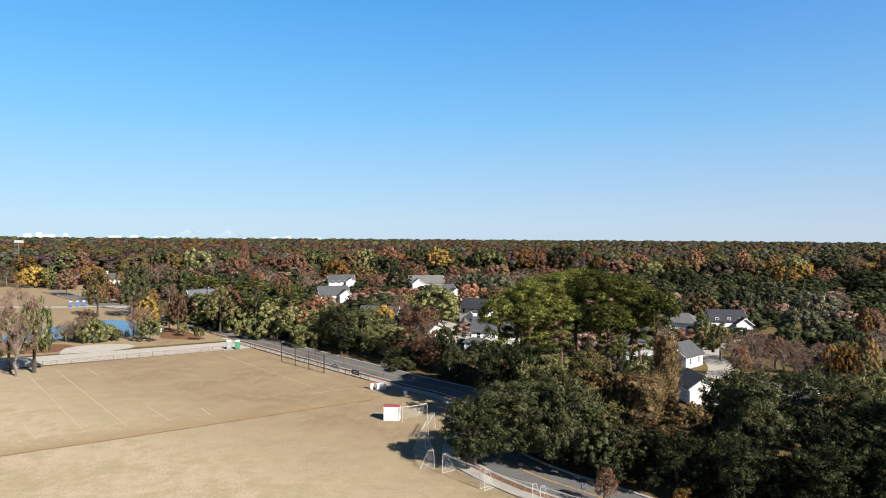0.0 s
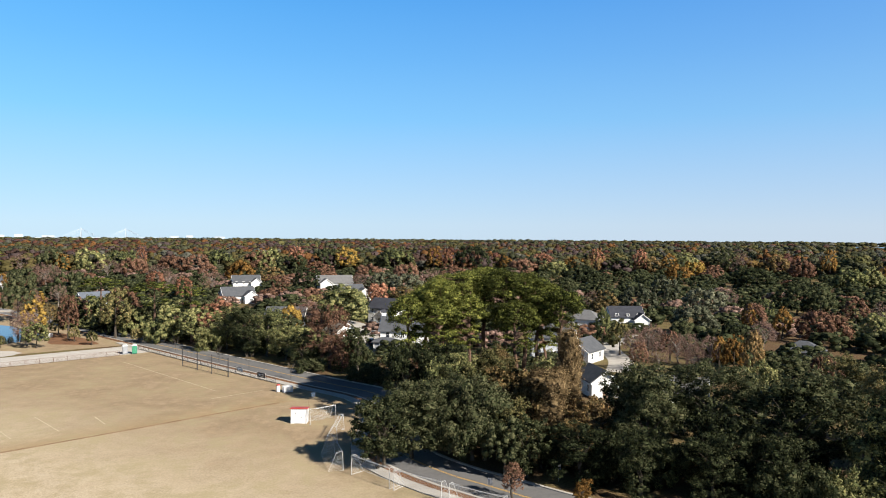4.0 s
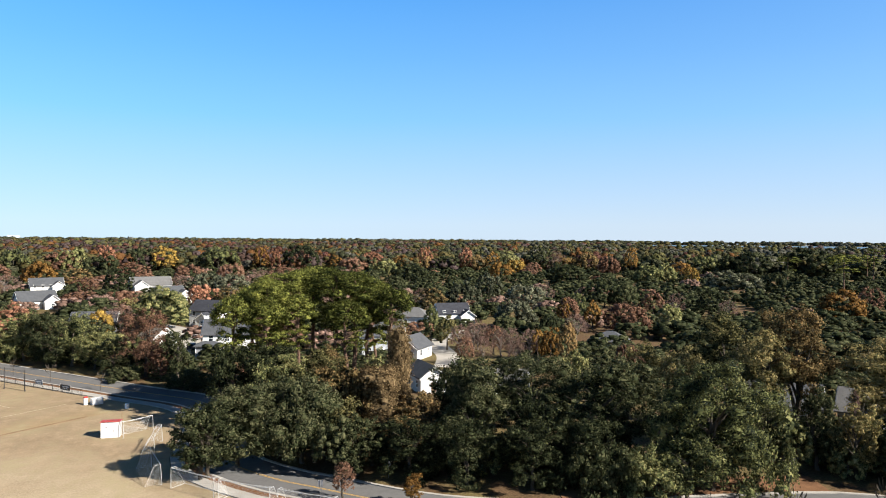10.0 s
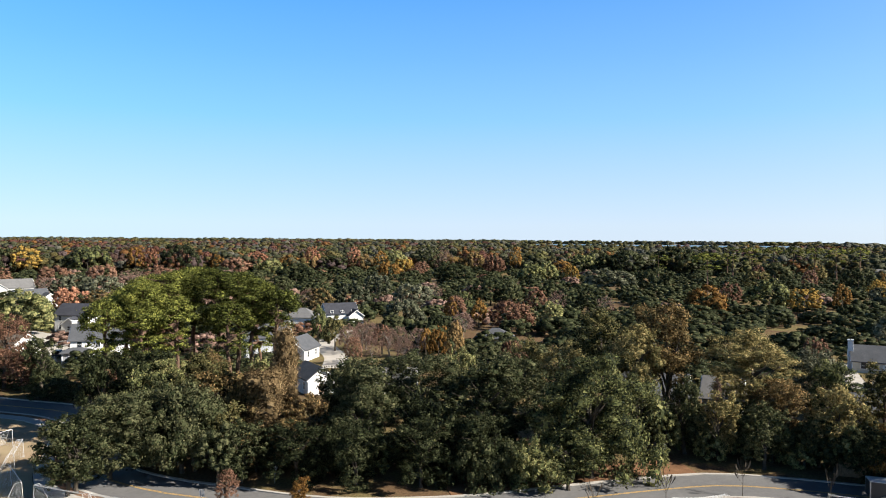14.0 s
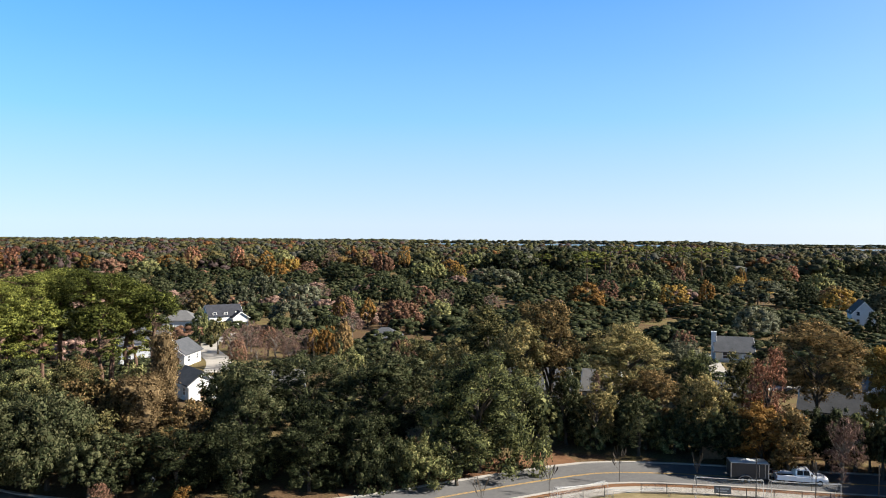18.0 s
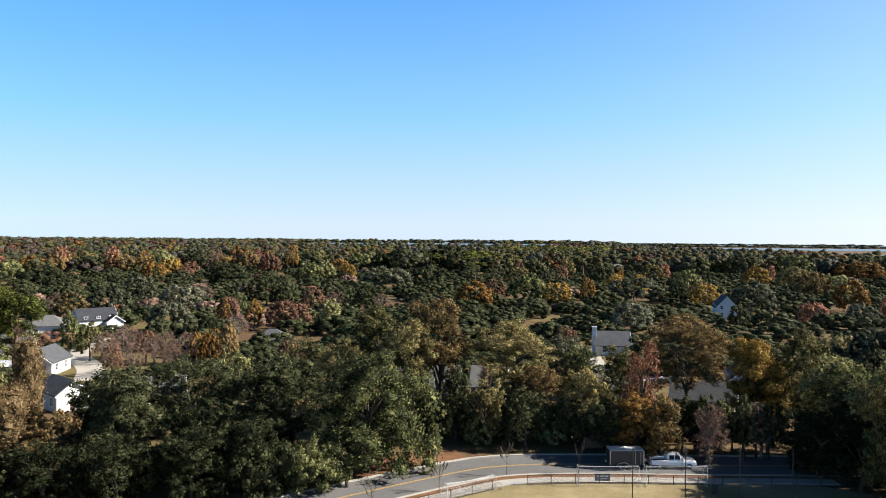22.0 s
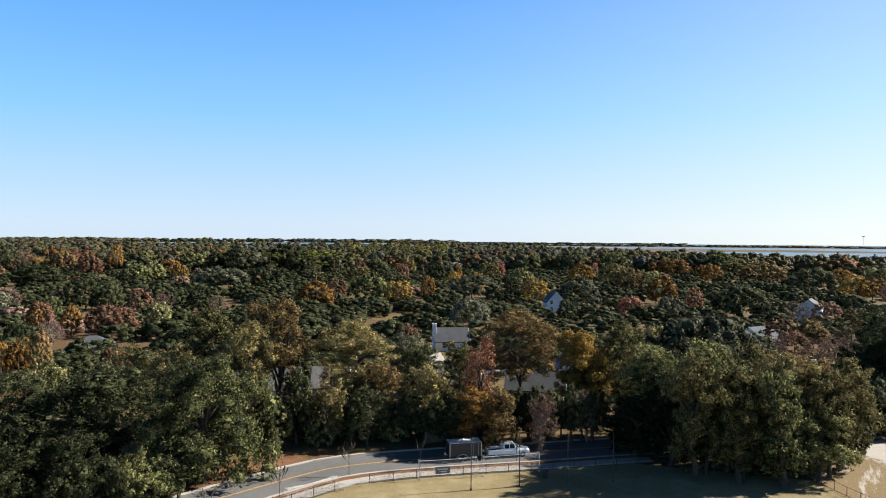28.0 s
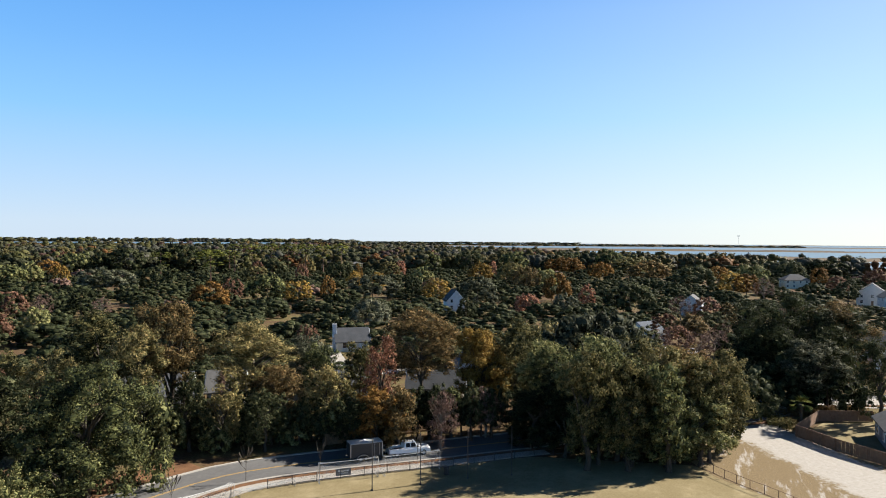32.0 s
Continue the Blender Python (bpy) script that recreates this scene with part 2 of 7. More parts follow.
def track_material():
    """Driven white sand along a line, fading with ragged edges into thin brown grass with sandy streaks."""
    n = Nodes("white_sand_and_thin_grass")
    at = n.node("SeparateXYZ", Vector=n.place())
    across = n.math("ADD", n.math("MULTIPLY", n.math("ADD", at.outputs[0], -100.0), -0.505), n.math("MULTIPLY", n.math("ADD", at.outputs[1], 19.0), 0.863))
    mid, fine, grit = n.noise(0.35, 6.0, 0.65), n.noise(1.6, 5.0, 0.65), n.noise(7.0, 4.0)
    sand = n.ramp(n.math("ADD", n.math("MULTIPLY", fine, 0.6), n.math("MULTIPLY", grit, 0.4)), [(0.3, (0.265, 0.240, 0.208)), (0.7, (0.400, 0.378, 0.348))])
    grass = n.ramp(grit, [(0.3, (0.105, 0.076, 0.042)), (0.7, (0.225, 0.168, 0.095))])
    off = n.math("ADD", n.math("ABSOLUTE", across), n.math("MULTIPLY", n.math("ADD", n.math("ADD", mid, fine), -1.0), 6.0))
    turf = n.node("MapRange", Value=off, From_Min=4.2, From_Max=5.6).outputs[0]
    run = n.node("Mapping", Vector=n.place(), Rotation=(0.0, 0.0, -0.53), Scale=(0.10, 0.55, 1.0)).outputs[0]
    streak = n.ramp(n.noise(1.0, 6.0, 0.7, run), [(0.54, (0, 0, 0)), (0.62, (0.9, 0.9, 0.9))])
    n.bump(grit, 0.4, 0.03)
    return n.set(n.mix(turf, sand, n.mix(streak, grass, sand)), 0.95, spec=0.1)


def water_material(name, color, rough):
    n = Nodes(name)
    n.bump(n.noise(0.8, 4.0), 0.06, 0.1)
    return n.set(color, rough, spec=0.6)


def shingle_material(name, lo, hi):
    n = Nodes(name)
    v = n.node("Mapping", Vector=n.coords(), Scale=(1.0, 1.0, 1.0)).outputs[0]
    f, g = n.noise(0.7, 4.0, 0.6, v), n.noise(6.0, 3.0, 0.6, v)
    n.bump(g, 0.5, 0.03)
    return n.set(n.ramp(n.math("ADD", n.math("MULTIPLY", f, 0.5), n.math("MULTIPLY", g, 0.5)), [(0.3, lo), (0.7, hi)]), 0.9, spec=0.15)


def siding_material(name, color):
    """Lapped boards: fine level lines."""
    n = Nodes(name)
    z = n.node("SeparateXYZ", Vector=n.coords()).outputs[2]
    saw = n.math("FRACT", n.math("MULTIPLY", z, 6.0))
    wear = n.noise(0.8, 5.0)
    lo = tuple(v * 0.86 for v in color)
    n.bump(saw, 0.5, 0.02)
    return n.set(n.ramp(wear, [(0.3, lo), (0.65, color)]), 0.55)


GROUND, TURF, ASPHALT = ground_material(), field_material(), asphalt_material()
CONCRETE = sand_material("pale_concrete", (0.271, 0.250, 0.221), (0.385, 0.365, 0.336))
GRAVEL = sand_material("pale_gravel", (0.300, 0.275, 0.245), (0.440, 0.415, 0.380), 0.0)
SANDY = track_material()
STRAW = sand_material("pine_straw", (0.090, 0.046, 0.025), (0.205, 0.111, 0.061))
YELLOW = plain("yellow_road_paint", (0.410, 0.254, 0.066), 0.7, vary=0.2, scale=3)
CHALK = plain("faded_field_chalk", (0.385, 0.318, 0.210), 0.9, vary=0.15, scale=0.8)
SEAM = sand_material("worn_turf_seam", (0.140, 0.088, 0.050), (0.270, 0.182, 0.108))
POND = water_material("pond_water", (0.010, 0.020, 0.035), 0.04)
SEA = water_material("creek_water", (0.080, 0.140, 0.190), 0.42)
MARSH = sand_material("marsh_grass", (0.075, 0.054, 0.036), (0.140, 0.104, 0.070))
WHITE = plain("white_paint", (0.800, 0.800, 0.790), 0.5, vary=0.06)
DULLWHITE = plain("dull_white_boards", (0.560, 0.565, 0.575), 0.6, vary=0.08)
WHITE_METAL = plain("white_metal", (0.430, 0.435, 0.440), 0.35, vary=0.08)
BLACK = plain("black_metal", (0.025, 0.025, 0.028), 0.5)
DARK = plain("dark_rubber", (0.022, 0.022, 0.024), 0.8)
STEEL = plain("galvanised_steel", (0.420, 0.430, 0.440), 0.4, 0.8)
RUST = plain("rusty_brown_steel", (0.110, 0.060, 0.040), 0.8)
NET = plain("white_net_cord", (0.520, 0.530, 0.540), 0.8)
REDP = plain("red_paint", (0.380, 0.050, 0.040), 0.5)
GREENP = plain("green_plastic", (0.030, 0.190, 0.110), 0.45)
BLUEP = plain("blue_plastic", (0.030, 0.100, 0.300), 0.45)
WOOD = plain("weathered_boards", (0.190, 0.120, 0.070), 0.85, vary=0.25, scale=2.5, bump=0.3)
NEWWOOD = plain("cedar_boards", (0.160, 0.092, 0.056), 0.8, vary=0.2, scale=2.5, bump=0.3)
BRICK = plain("red_brick", (0.300, 0.140, 0.095), 0.85, vary=0.2, scale=6)
GREYPANEL = plain("grey_panel", (0.230, 0.240, 0.260), 0.6)
CARWHITE = plain("white_car_paint", (0.800, 0.810, 0.830), 0.2, vary=0.03)
CARBLUE = plain("blue_car_paint", (0.030, 0.070, 0.180), 0.2, 0.3, vary=0.05)
CARDARK = plain("dark_car_paint", (0.022, 0.024, 0.028), 0.45, 0.0, vary=0.05)
# bridge and skyline: the air's haze is put into this pale blue-grey
HAZE = plain("haze_tinted_masonry", (0.340, 0.390, 0.460), 0.8, vary=0.05, scale=0.02)
ROOF = {"slate": shingle_material("slate_grey_shingles", (0.044, 0.048, 0.054), (0.089, 0.093, 0.103)),
        "grey": shingle_material("grey_shingles", (0.083, 0.083, 0.086), (0.148, 0.147, 0.148)),
        "dark": shingle_material("dark_shingles", (0.021, 0.022, 0.029), (0.050, 0.053, 0.064)),
        "tan": shingle_material("tan_shingles", (0.118, 0.098, 0.077), (0.195, 0.168, 0.139)),
        "blue": shingle_material("blue_grey_shingles", (0.062, 0.074, 0.094), (0.118, 0.133, 0.159))}
WALL = {"white": siding_material("white_siding", (0.60, 0.60, 0.59)), "cream": siding_material("cream_siding", (0.66, 0.61, 0.50)),
        "grey": siding_material("grey_siding", (0.36, 0.38, 0.41)), "blue": siding_material("blue_grey_siding", (0.155, 0.190, 0.240)),
        "pale": siding_material("pale_grey_siding", (0.58, 0.60, 0.63))}


def glass_material():
    n = Nodes("window_glass")
    return n.set(n.ramp(n.noise(0.5), [(0.3, (0.012, 0.016, 0.022)), (0.7, (0.045, 0.055, 0.070))]), 0.05, spec=0.8)


GLASS = glass_material()
CARGLASS = plain("tinted_car_glass", (0.010, 0.011, 0.013), 0.25, spec=0.15)


# ---- geometry helpers ----
def mesh_of(name, verts, quads, mats, which=None, normals=None):
    """A mesh from arrays of corners and of four-cornered faces."""
    verts, quads = np.asarray(verts, dtype=np.float32).reshape(-1, 3), np.asarray(quads, dtype=np.int32).reshape(-1, 4)
    me = bpy.data.meshes.new(name)
    me.vertices.add(len(verts))
    me.vertices.foreach_set("co", verts.ravel())
    me.loops.add(quads.size)
    me.loops.foreach_set("vertex_index", quads.ravel())
    me.polygons.add(len(quads))
    me.polygons.foreach_set("loop_start", np.arange(0, quads.size, 4, dtype=np.int32))
    if which is not None:
        me.polygons.foreach_set("material_index", np.asarray(which, dtype=np.int32))
    me.update(calc_edges=True)
    if normals is not None:
        a = me.attributes.new("custom_normal", "FLOAT_VECTOR", "POINT")
        a.data.foreach_set("vector", np.asarray(normals, dtype=np.float32).ravel())
        me.update()
    for m in mats:
        me.materials.append(m)
    return me


class Parts:
    """Collects boxes, tubes and sheets for one mesh."""

    def __init__(self):
        self.v, self.f = [], []

    def add(self, verts, faces):
        k = len(self.v)
        self.v += [tuple(p) for p in verts]
        self.f += [tuple(i + k for i in f) for f in faces]
        return self

    def box(self, x0, y0, z0, x1, y1, z1, m=None, bevel=0.0):
        b = min(bevel, (x1 - x0) / 3, (y1 - y0) / 3, (z1 - z0) / 3)
        if b > 0:
            pts = []
            for z, i in ((z0, b), (z0 + b, 0), (z1 - b, 0), (z1, b)):
                pts += [(x0 + i + b, y0 + i, z), (x1 - i - b, y0 + i, z), (x1 - i, y0 + i + b, z), (x1 - i, y1 - i - b, z),
                        (x1 - i - b, y1 - i, z), (x0 + i + b, y1 - i, z), (x0 + i, y1 - i - b, z), (x0 + i, y0 + i + b, z)]
            fs = [tuple(range(7, -1, -1)), tuple(range(24, 32))]
            for r in range(3):
                fs += [(8 * r + k, 8 * r + (k + 1) % 8, 8 * r + 8 + (k + 1) % 8, 8 * r + 8 + k) for k in range(8)]
        else:
            pts = [(x, y, z) for z in (z0, z1) for x, y in ((x0, y0), (x1, y0), (x1, y1), (x0, y1))]
            fs = [(3, 2, 1, 0), (4, 5, 6, 7), (0, 1, 5, 4), (1, 2, 6, 5), (2, 3, 7, 6), (3, 0, 4, 7)]
        if m is not None:
            pts = [m @ Vector(p) for p in pts]
        return self.add(pts, fs)

    def tube(self, a, b, r0, r1=None, sides=6):
        a, b = Vector(a), Vector(b)
        r1 = r0 if r1 is None else r1
        d = (b - a).normalized()
        u = d.orthogonal().normalized()
        w = d.cross(u)
        pts = []
        for p, r in ((a, r0), (b, r1)):
            pts += [p + (u * math.cos(2 * math.pi * k / sides) + w * math.sin(2 * math.pi * k / sides)) * r for k in range(sides)]
        fs = [(k, (k + 1) % sides, sides + (k + 1) % sides, sides + k) for k in range(sides)]
        return self.add(pts, fs + [tuple(range(sides - 1, -1, -1)), tuple(range(sides, 2 * sides))])

    def loft(self, rings, close=True):
        """Skin over rings of equal count, capped at both ends."""
        n = len(rings[0])
        pts = [p for r in rings for p in r]
        fs = [(i * n + k, i * n + (k + 1) % n, (i + 1) * n + (k + 1) % n, (i + 1) * n + k) for i in range(len(rings) - 1) for k in range(n)]
        if close:
            fs += [tuple(range(n - 1, -1, -1)), tuple(range((len(rings) - 1) * n, len(rings) * n))]
        return self.add(pts, fs)

    def mesh(self, name, mat):
        me = bpy.data.meshes.new(name)
        me.from_pydata([tuple(p) for p in self.v], [], self.f)
        me.materials.append(mat)
        me.update()
        return me


def part(name, data, mat, parent, label=""):
    """One mesh object under a thing or under a part."""
    me = data.mesh(name, mat) if isinstance(data, Parts) else data
    ob = new(name, me)
    ob.parent = parent
    return tagged(ob, label)


def empty(name, m, label, category, group="", kind=""):
    e = new(name)
    e.matrix_world = m
    e.empty_display_size = 0.5
    return tagged(e, label, category, group, kind)


def smooth_line(points, step=3.0):
    """Points along a curve through the given corners (Catmull-Rom)."""
    p = [Vector((*q, 0)) for q in points]
    p = [2 * p[0] - p[1]] + p + [2 * p[-1] - p[-2]]
    out = []
    for a, b, c, d in zip(p, p[1:], p[2:], p[3:]):
        n = max(1, int((c - b).length / step))
        for k in range(n):
            t = k / n
            out.append(0.5 * ((2 * b) + (c - a) * t + (2 * a - 5 * b + 4 * c - d) * t * t + (3 * b - a - 3 * c + d) * t ** 3))
    return out + [p[-2]]


def sides_of(line):
    """For each point of a line, the way to its right."""
    out = []
    for i in range(len(line)):
        d = line[min(i + 1, len(line) - 1)] - line[max(i - 1, 0)]
        out.append(Vector((d.y, -d.x, 0)).normalized())
    return out


def ribbon(line, a, b, z, thick):
    """A slab along a line between the offsets a and b to its right, its top at z."""
    s = sides_of(line)
    rings = [[p + w * a + Vector((0, 0, z - thick)), p + w * a + Vector((0, 0, z)), p + w * b + Vector((0, 0, z)), p + w * b + Vector((0, 0, z - thick))]
             for p, w in zip(line, s)]
    return Parts().loft(rings)


def sheet(points, z):
    """A level sheet inside an outline."""
    bm = bmesh.new()
    f = bm.faces.new([bm.verts.new((x, y, z)) for x, y in points])
    if f.normal.z < 0 or f.calc_area() and sum((points[i - 1][0] * q[1] - q[0] * points[i - 1][1]) for i, q in enumerate(points)) < 0:
        bmesh.ops.reverse_faces(bm, faces=[f])
    bmesh.ops.triangulate(bm, faces=[f])
    me = bpy.data.meshes.new("sheet")
    bm.to_mesh(me)
    bm.free()
    return me


def structure(name, data, mat, label, category):
    if isinstance(data, Parts):
        data = data.mesh(name, mat)
    else:
        data.materials.append(mat)
    return tagged(new(name, data), label, category, kind="structure")


def wobble(points, amount, seed, step=4.0):
    """A closed outline with a soft, uneven edge."""
    rnd = random.Random(seed)
    line = smooth_line(points + [points[0]], step)[:-1]
    return [(p.x + rnd.uniform(-amount, amount), p.y + rnd.uniform(-amount, amount)) for p in line]


# ---- ground, road, field, water ----
def big_ground():
    rings, n = [0, 60, 120, 200, 320, 500, 800, 1300, 2200, 3600, 5200], 72
    p = Parts()
    pts = [(r * math.cos(2 * math.pi * k / n), r * math.sin(2 * math.pi * k / n), 0) for r in rings[1:] for k in range(n)]
    fs = [(i * n + k, (i + 1) * n + k, (i + 1) * n + (k + 1) % n, i * n + (k + 1) % n) for i in range(len(rings) - 2) for k in range(n)]
    p.add([(0, 0, 0)] + pts, [(0, 1 + k, 1 + (k + 1) % n) for k in range(n)] + [tuple(1 + i for i in f) for f in fs])
    return p


structure("ground", big_ground(), GROUND, "flat ground of brown leaf litter and thin dry grass", "ground")

ROAD = smooth_line([(-210, 378), (-160, 322), (-108, 268), (-52.2, 202.4), (-28, 173.5), (-6.8, 148.7), (4.8, 135.6), (9.2, 122.6), (8.2, 109),
                    (7.2, 98.0), (11.6, 89.4), (16.3, 83.9), (27.0, 72.8), (40.7, 65.6), (54, 62.1), (64.2, 59.5), (72.2, 56.9), (77.6, 52.9),
                    (82.2, 48.2), (85.6, 44.4), (92, 36.8), (98, 30.2), (107, 19.5), (117, 8), (129, -4), (141, -14), (152, -28), (160, -60), (165, -120)])
HALF = 3.85
structure("road", ribbon(ROAD, -HALF, HALF, 0.03, 0.2), ASPHALT, "two-lane road of worn grey asphalt", "road")
structure("kerb_far", ribbon(ROAD, -HALF - 0.45, -HALF, 0.15, 0.3), CONCRETE, "pale concrete kerb along the road's wooded side", "kerb")
structure("kerb_near", ribbon(ROAD, HALF, HALF + 0.45, 0.15, 0.3), CONCRETE, "pale concrete kerb along the playing field", "kerb")
part("centre_line", ribbon(ROAD, -0.11, 0.0, 0.036, 0.004), YELLOW, bpy.data.objects["road"], "yellow painted line")
part("centre_line", ribbon(ROAD, 0.10, 0.21, 0.036, 0.004), YELLOW, bpy.data.objects["road"], "yellow painted line")
structure("verge", ribbon(ROAD, HALF + 0.45, HALF + 1.5, 0.10, 0.2), STRAW, "narrow verge of brown mulch between kerb and sidewalk", "verge")
walk_line = [p for p in ROAD if p.x < 104 and p.x > -62]
structure("sidewalk", ribbon(walk_line, HALF + 1.5, HALF + 3.3, 0.12, 0.2), CONCRETE, "pale concrete sidewalk beside the playing field", "sidewalk")
structure("wooded_verge", ribbon([p for p in ROAD if 40 < p.x < 75], -HALF - 6, -HALF - 0.45, 0.06, 0.1), STRAW, "strip of brown pine straw beside the road", "verge")

inner = [(p + w * (HALF + 3.4)) for p, w in zip(ROAD, sides_of(ROAD)) if -58 < p.x < 101]
field_edge = [(p.x, p.y) for p in inner]
structure("playing_field", sheet([(-160, 112), (-98.4, 156.1), (-57.6, 186.0)] + field_edge + [(99, 2), (88, -12), (60, -60), (-40, -120), (-180, -60)], 0.02), TURF,
          "wide playing field of dormant straw-coloured turf", "field")


def chalk(name, a, b, w=0.14, mat=None, z=0.028):
    line = smooth_line([a, ((a[0] + b[0]) / 2, (a[1] + b[1]) / 2), b], 12.0)
    return structure(name, ribbon(line, -w / 2, w / 2, z, 0.004), mat or CHALK, "faded white line marked on the turf", "marking")


for i, (a, b) in enumerate((((-88.9, 150.6), (-54.7, 107.3)), ((-86.7, 157.2), (-49.7, 110.6)), ((-80.9, 159.4), (-74.0, 151.1)), ((-51.9, 123.7), (-44.4, 114.2)),
                            ((-42.1, 122.7), (-39.0, 118.0)), ((-67.4, 112.6), (-60.5, 104.1)), ((-54.7, 107.3), (-60.5, 104.1)), ((-26, 134), (-17, 141)), ((-54, 176), (-26, 141)))):
    chalk("field_line_%d" % (i + 1), a, b, 0.16)
structure("turf_seam", ribbon(smooth_line([(-120, 52), (-60.0, 95.2), (-49.1, 102.9), (-34.9, 113.4), (-22.1, 123.2), (-12.8, 130.0)]), -0.3, 0.3, 0.03, 0.01), SEAM,
          "shallow dark seam of worn brown turf across the field", "field")

# gravel road, paths and pond beyond the field
structure("gravel_lane", ribbon(smooth_line([(-175, 118), (-108, 168), (-97, 176), (-82, 186), (-66, 197), (-58, 203)]), -0.5, 13.6, 0.035, 0.1), GRAVEL, "pale gravel lane along the field's fence", "lane")
structure("gravel_bay", sheet(wobble([(-97, 178), (-86, 184), (-84, 192), (-92, 196), (-101, 188)], 0.4, 3), 0.041), GRAVEL, "pale gravel turning bay", "lane")
structure("park_road", ribbon(smooth_line([(-260, 268), (-200, 290), (-164, 297), (-141, 301), (-134, 296)]), -3.2, 3.2, 0.035, 0.1), CONCRETE, "pale park road behind the pond", "road")
structure("park_lawn", sheet(wobble([(-60, 205), (-72, 219), (-100, 255), (-136, 294), (-205, 285), (-240, 230), (-180, 125), (-108, 172)], 1.0, 4, 12), 0.012), TURF, "straw-coloured lawn round the pond", "lawn")
structure("far_lawn", sheet(wobble([(-148, 304), (-165, 300), (-215, 294), (-270, 330), (-250, 420), (-205, 430), (-170, 380)], 2.0, 5, 12), 0.012), TURF, "dry park lawn beyond the pond", "lawn")
structure("pond", sheet(wobble([(-128, 192), (-115, 203), (-104, 206), (-95, 209), (-89, 216), (-92, 226), (-102, 236), (-112, 250), (-122, 252), (-127, 236), (-132, 212)], 0.5, 6, 5), 0.03), POND,
          "still blue pond that mirrors the sky", "pond")
structure("mulch_bed", sheet(wobble([(-112, 176), (-98, 183), (-100, 192), (-118, 196), (-128, 186)], 0.6, 7), 0.02), STRAW, "bed of brown mulch under the trees by the pond", "bed")
structure("pond_bank", sheet(wobble([(-82, 206), (-70, 206), (-84, 226), (-94, 232), (-88, 217)], 0.5, 8), 0.026), STRAW, "reddish bare bank beside the pond", "bank")

# sandy track at the end of the road
structure("sand_track", sheet(wobble([(120, -1), (126, -10), (112, -19), (98, -30), (84, -36), (74, -28), (82, -18), (88, -10), (95, -1), (104, 4), (112, 3)], 0.5, 10), 0.03), SANDY,
          "white sandy track fading into patchy thin brown grass", "track")
structure("side_street", ribbon(smooth_line([(141, -10), (147, -22), (150.6, -36), (150, -70)]), -4, 4, 0.045, 0.1), CONCRETE, "pale side street", "road")

# marsh and creeks to the south-east
def arc_sheet(a0, a1, r0, r1, z, ripple, seed, n=60):
    rnd = random.Random(seed)
    inner_, outer_ = [], []
    u, v = rnd.uniform(0, 6), rnd.uniform(0, 6)
    for k in range(n + 1):
        a = a0 + (a1 - a0) * k / n
        e = math.sin(math.pi * k / n) ** 0.35
        m, h = (r0 + r1) / 2, (r1 - r0) / 2 * e
        s = ripple * h * (0.6 * math.sin(k * 0.9 + u) + 0.5 * math.sin(k * 2.3 + v) + rnd.uniform(-0.3, 0.3))
        inner_.append(bearing(a, m - h + s, z))
        outer_.append(bearing(a, m + h + s * 0.6, z))
    p = Parts()
    p.loft([[a, b] for a, b in zip(outer_, inner_)], False)
    p.f = [f for f in p.f if len(set(f)) == 4][::2]
    return p


structure("marsh", arc_sheet(40, 150, 880, 5150, 0.05, 0.0, 1), MARSH, "wide flat tidal marsh of brown grass", "marsh")
for i, (a0, a1, r0, r1) in enumerate(((87, 140, 800, 1180), (80, 140, 1380, 2050), (68, 140, 2350, 3100), (28, 64, 3000, 4300), (58, 140, 3600, 4700))):
    structure("creek_%d" % (i + 1), arc_sheet(a0, a1, r0, r1, 0.4, 0.25, 20 + i), SEA, "pale blue tidal creek through the marsh", "water")


# ---- trees ----
def ball(m):
    """The corners of a ball of 6 * m * m four-cornered faces."""
    out = []
    for ax in range(3):
        for sg in (-1, 1):
            for i in range(m):
                for j in range(m):
                    q = []
                    for di, dj in ((0, 0), (1, 0), (1, 1), (0, 1)):
                        c = [0, 0, 0]
                        c[ax], c[(ax + 1) % 3], c[(ax + 2) % 3] = sg, 2 * (i + di) / m - 1, 2 * (j + dj) / m - 1
                        q.append(c)
                    out.append(q if sg > 0 else q[::-1])
    out = np.array(out, dtype=float)
    return out / np.linalg.norm(out, axis=2)[:, :, None]


COARSE, FINE = ball(2), ball(3)
CAP = COARSE[COARSE[:, :, 2].mean(axis=1) > -0.4]


def leaves(rng, centers, outs, size, aspect, jitter):
    """Bent four-cornered leaf sprays at the centers, facing roughly the ways outs."""
    n = len(centers)
    nor = outs + rng.normal(0, jitter, (n, 3))
    nor /= np.linalg.norm(nor, axis=1)[:, None] + 1e-9
    u = np.cross(nor, rng.normal(0, 1, (n, 3)))
    u /= np.linalg.norm(u, axis=1)[:, None] + 1e-9
    v = np.cross(nor, u)
    s = size * rng.uniform(0.6, 1.4, (n, 1))
    a, b = u * s, v * s * aspect
    dip = nor * s * 0.25
    return np.stack([centers - a - dip, centers - b * rng.uniform(0.7, 1.2, (n, 1)), centers + a - dip, centers + b], axis=1).reshape(-1, 3)


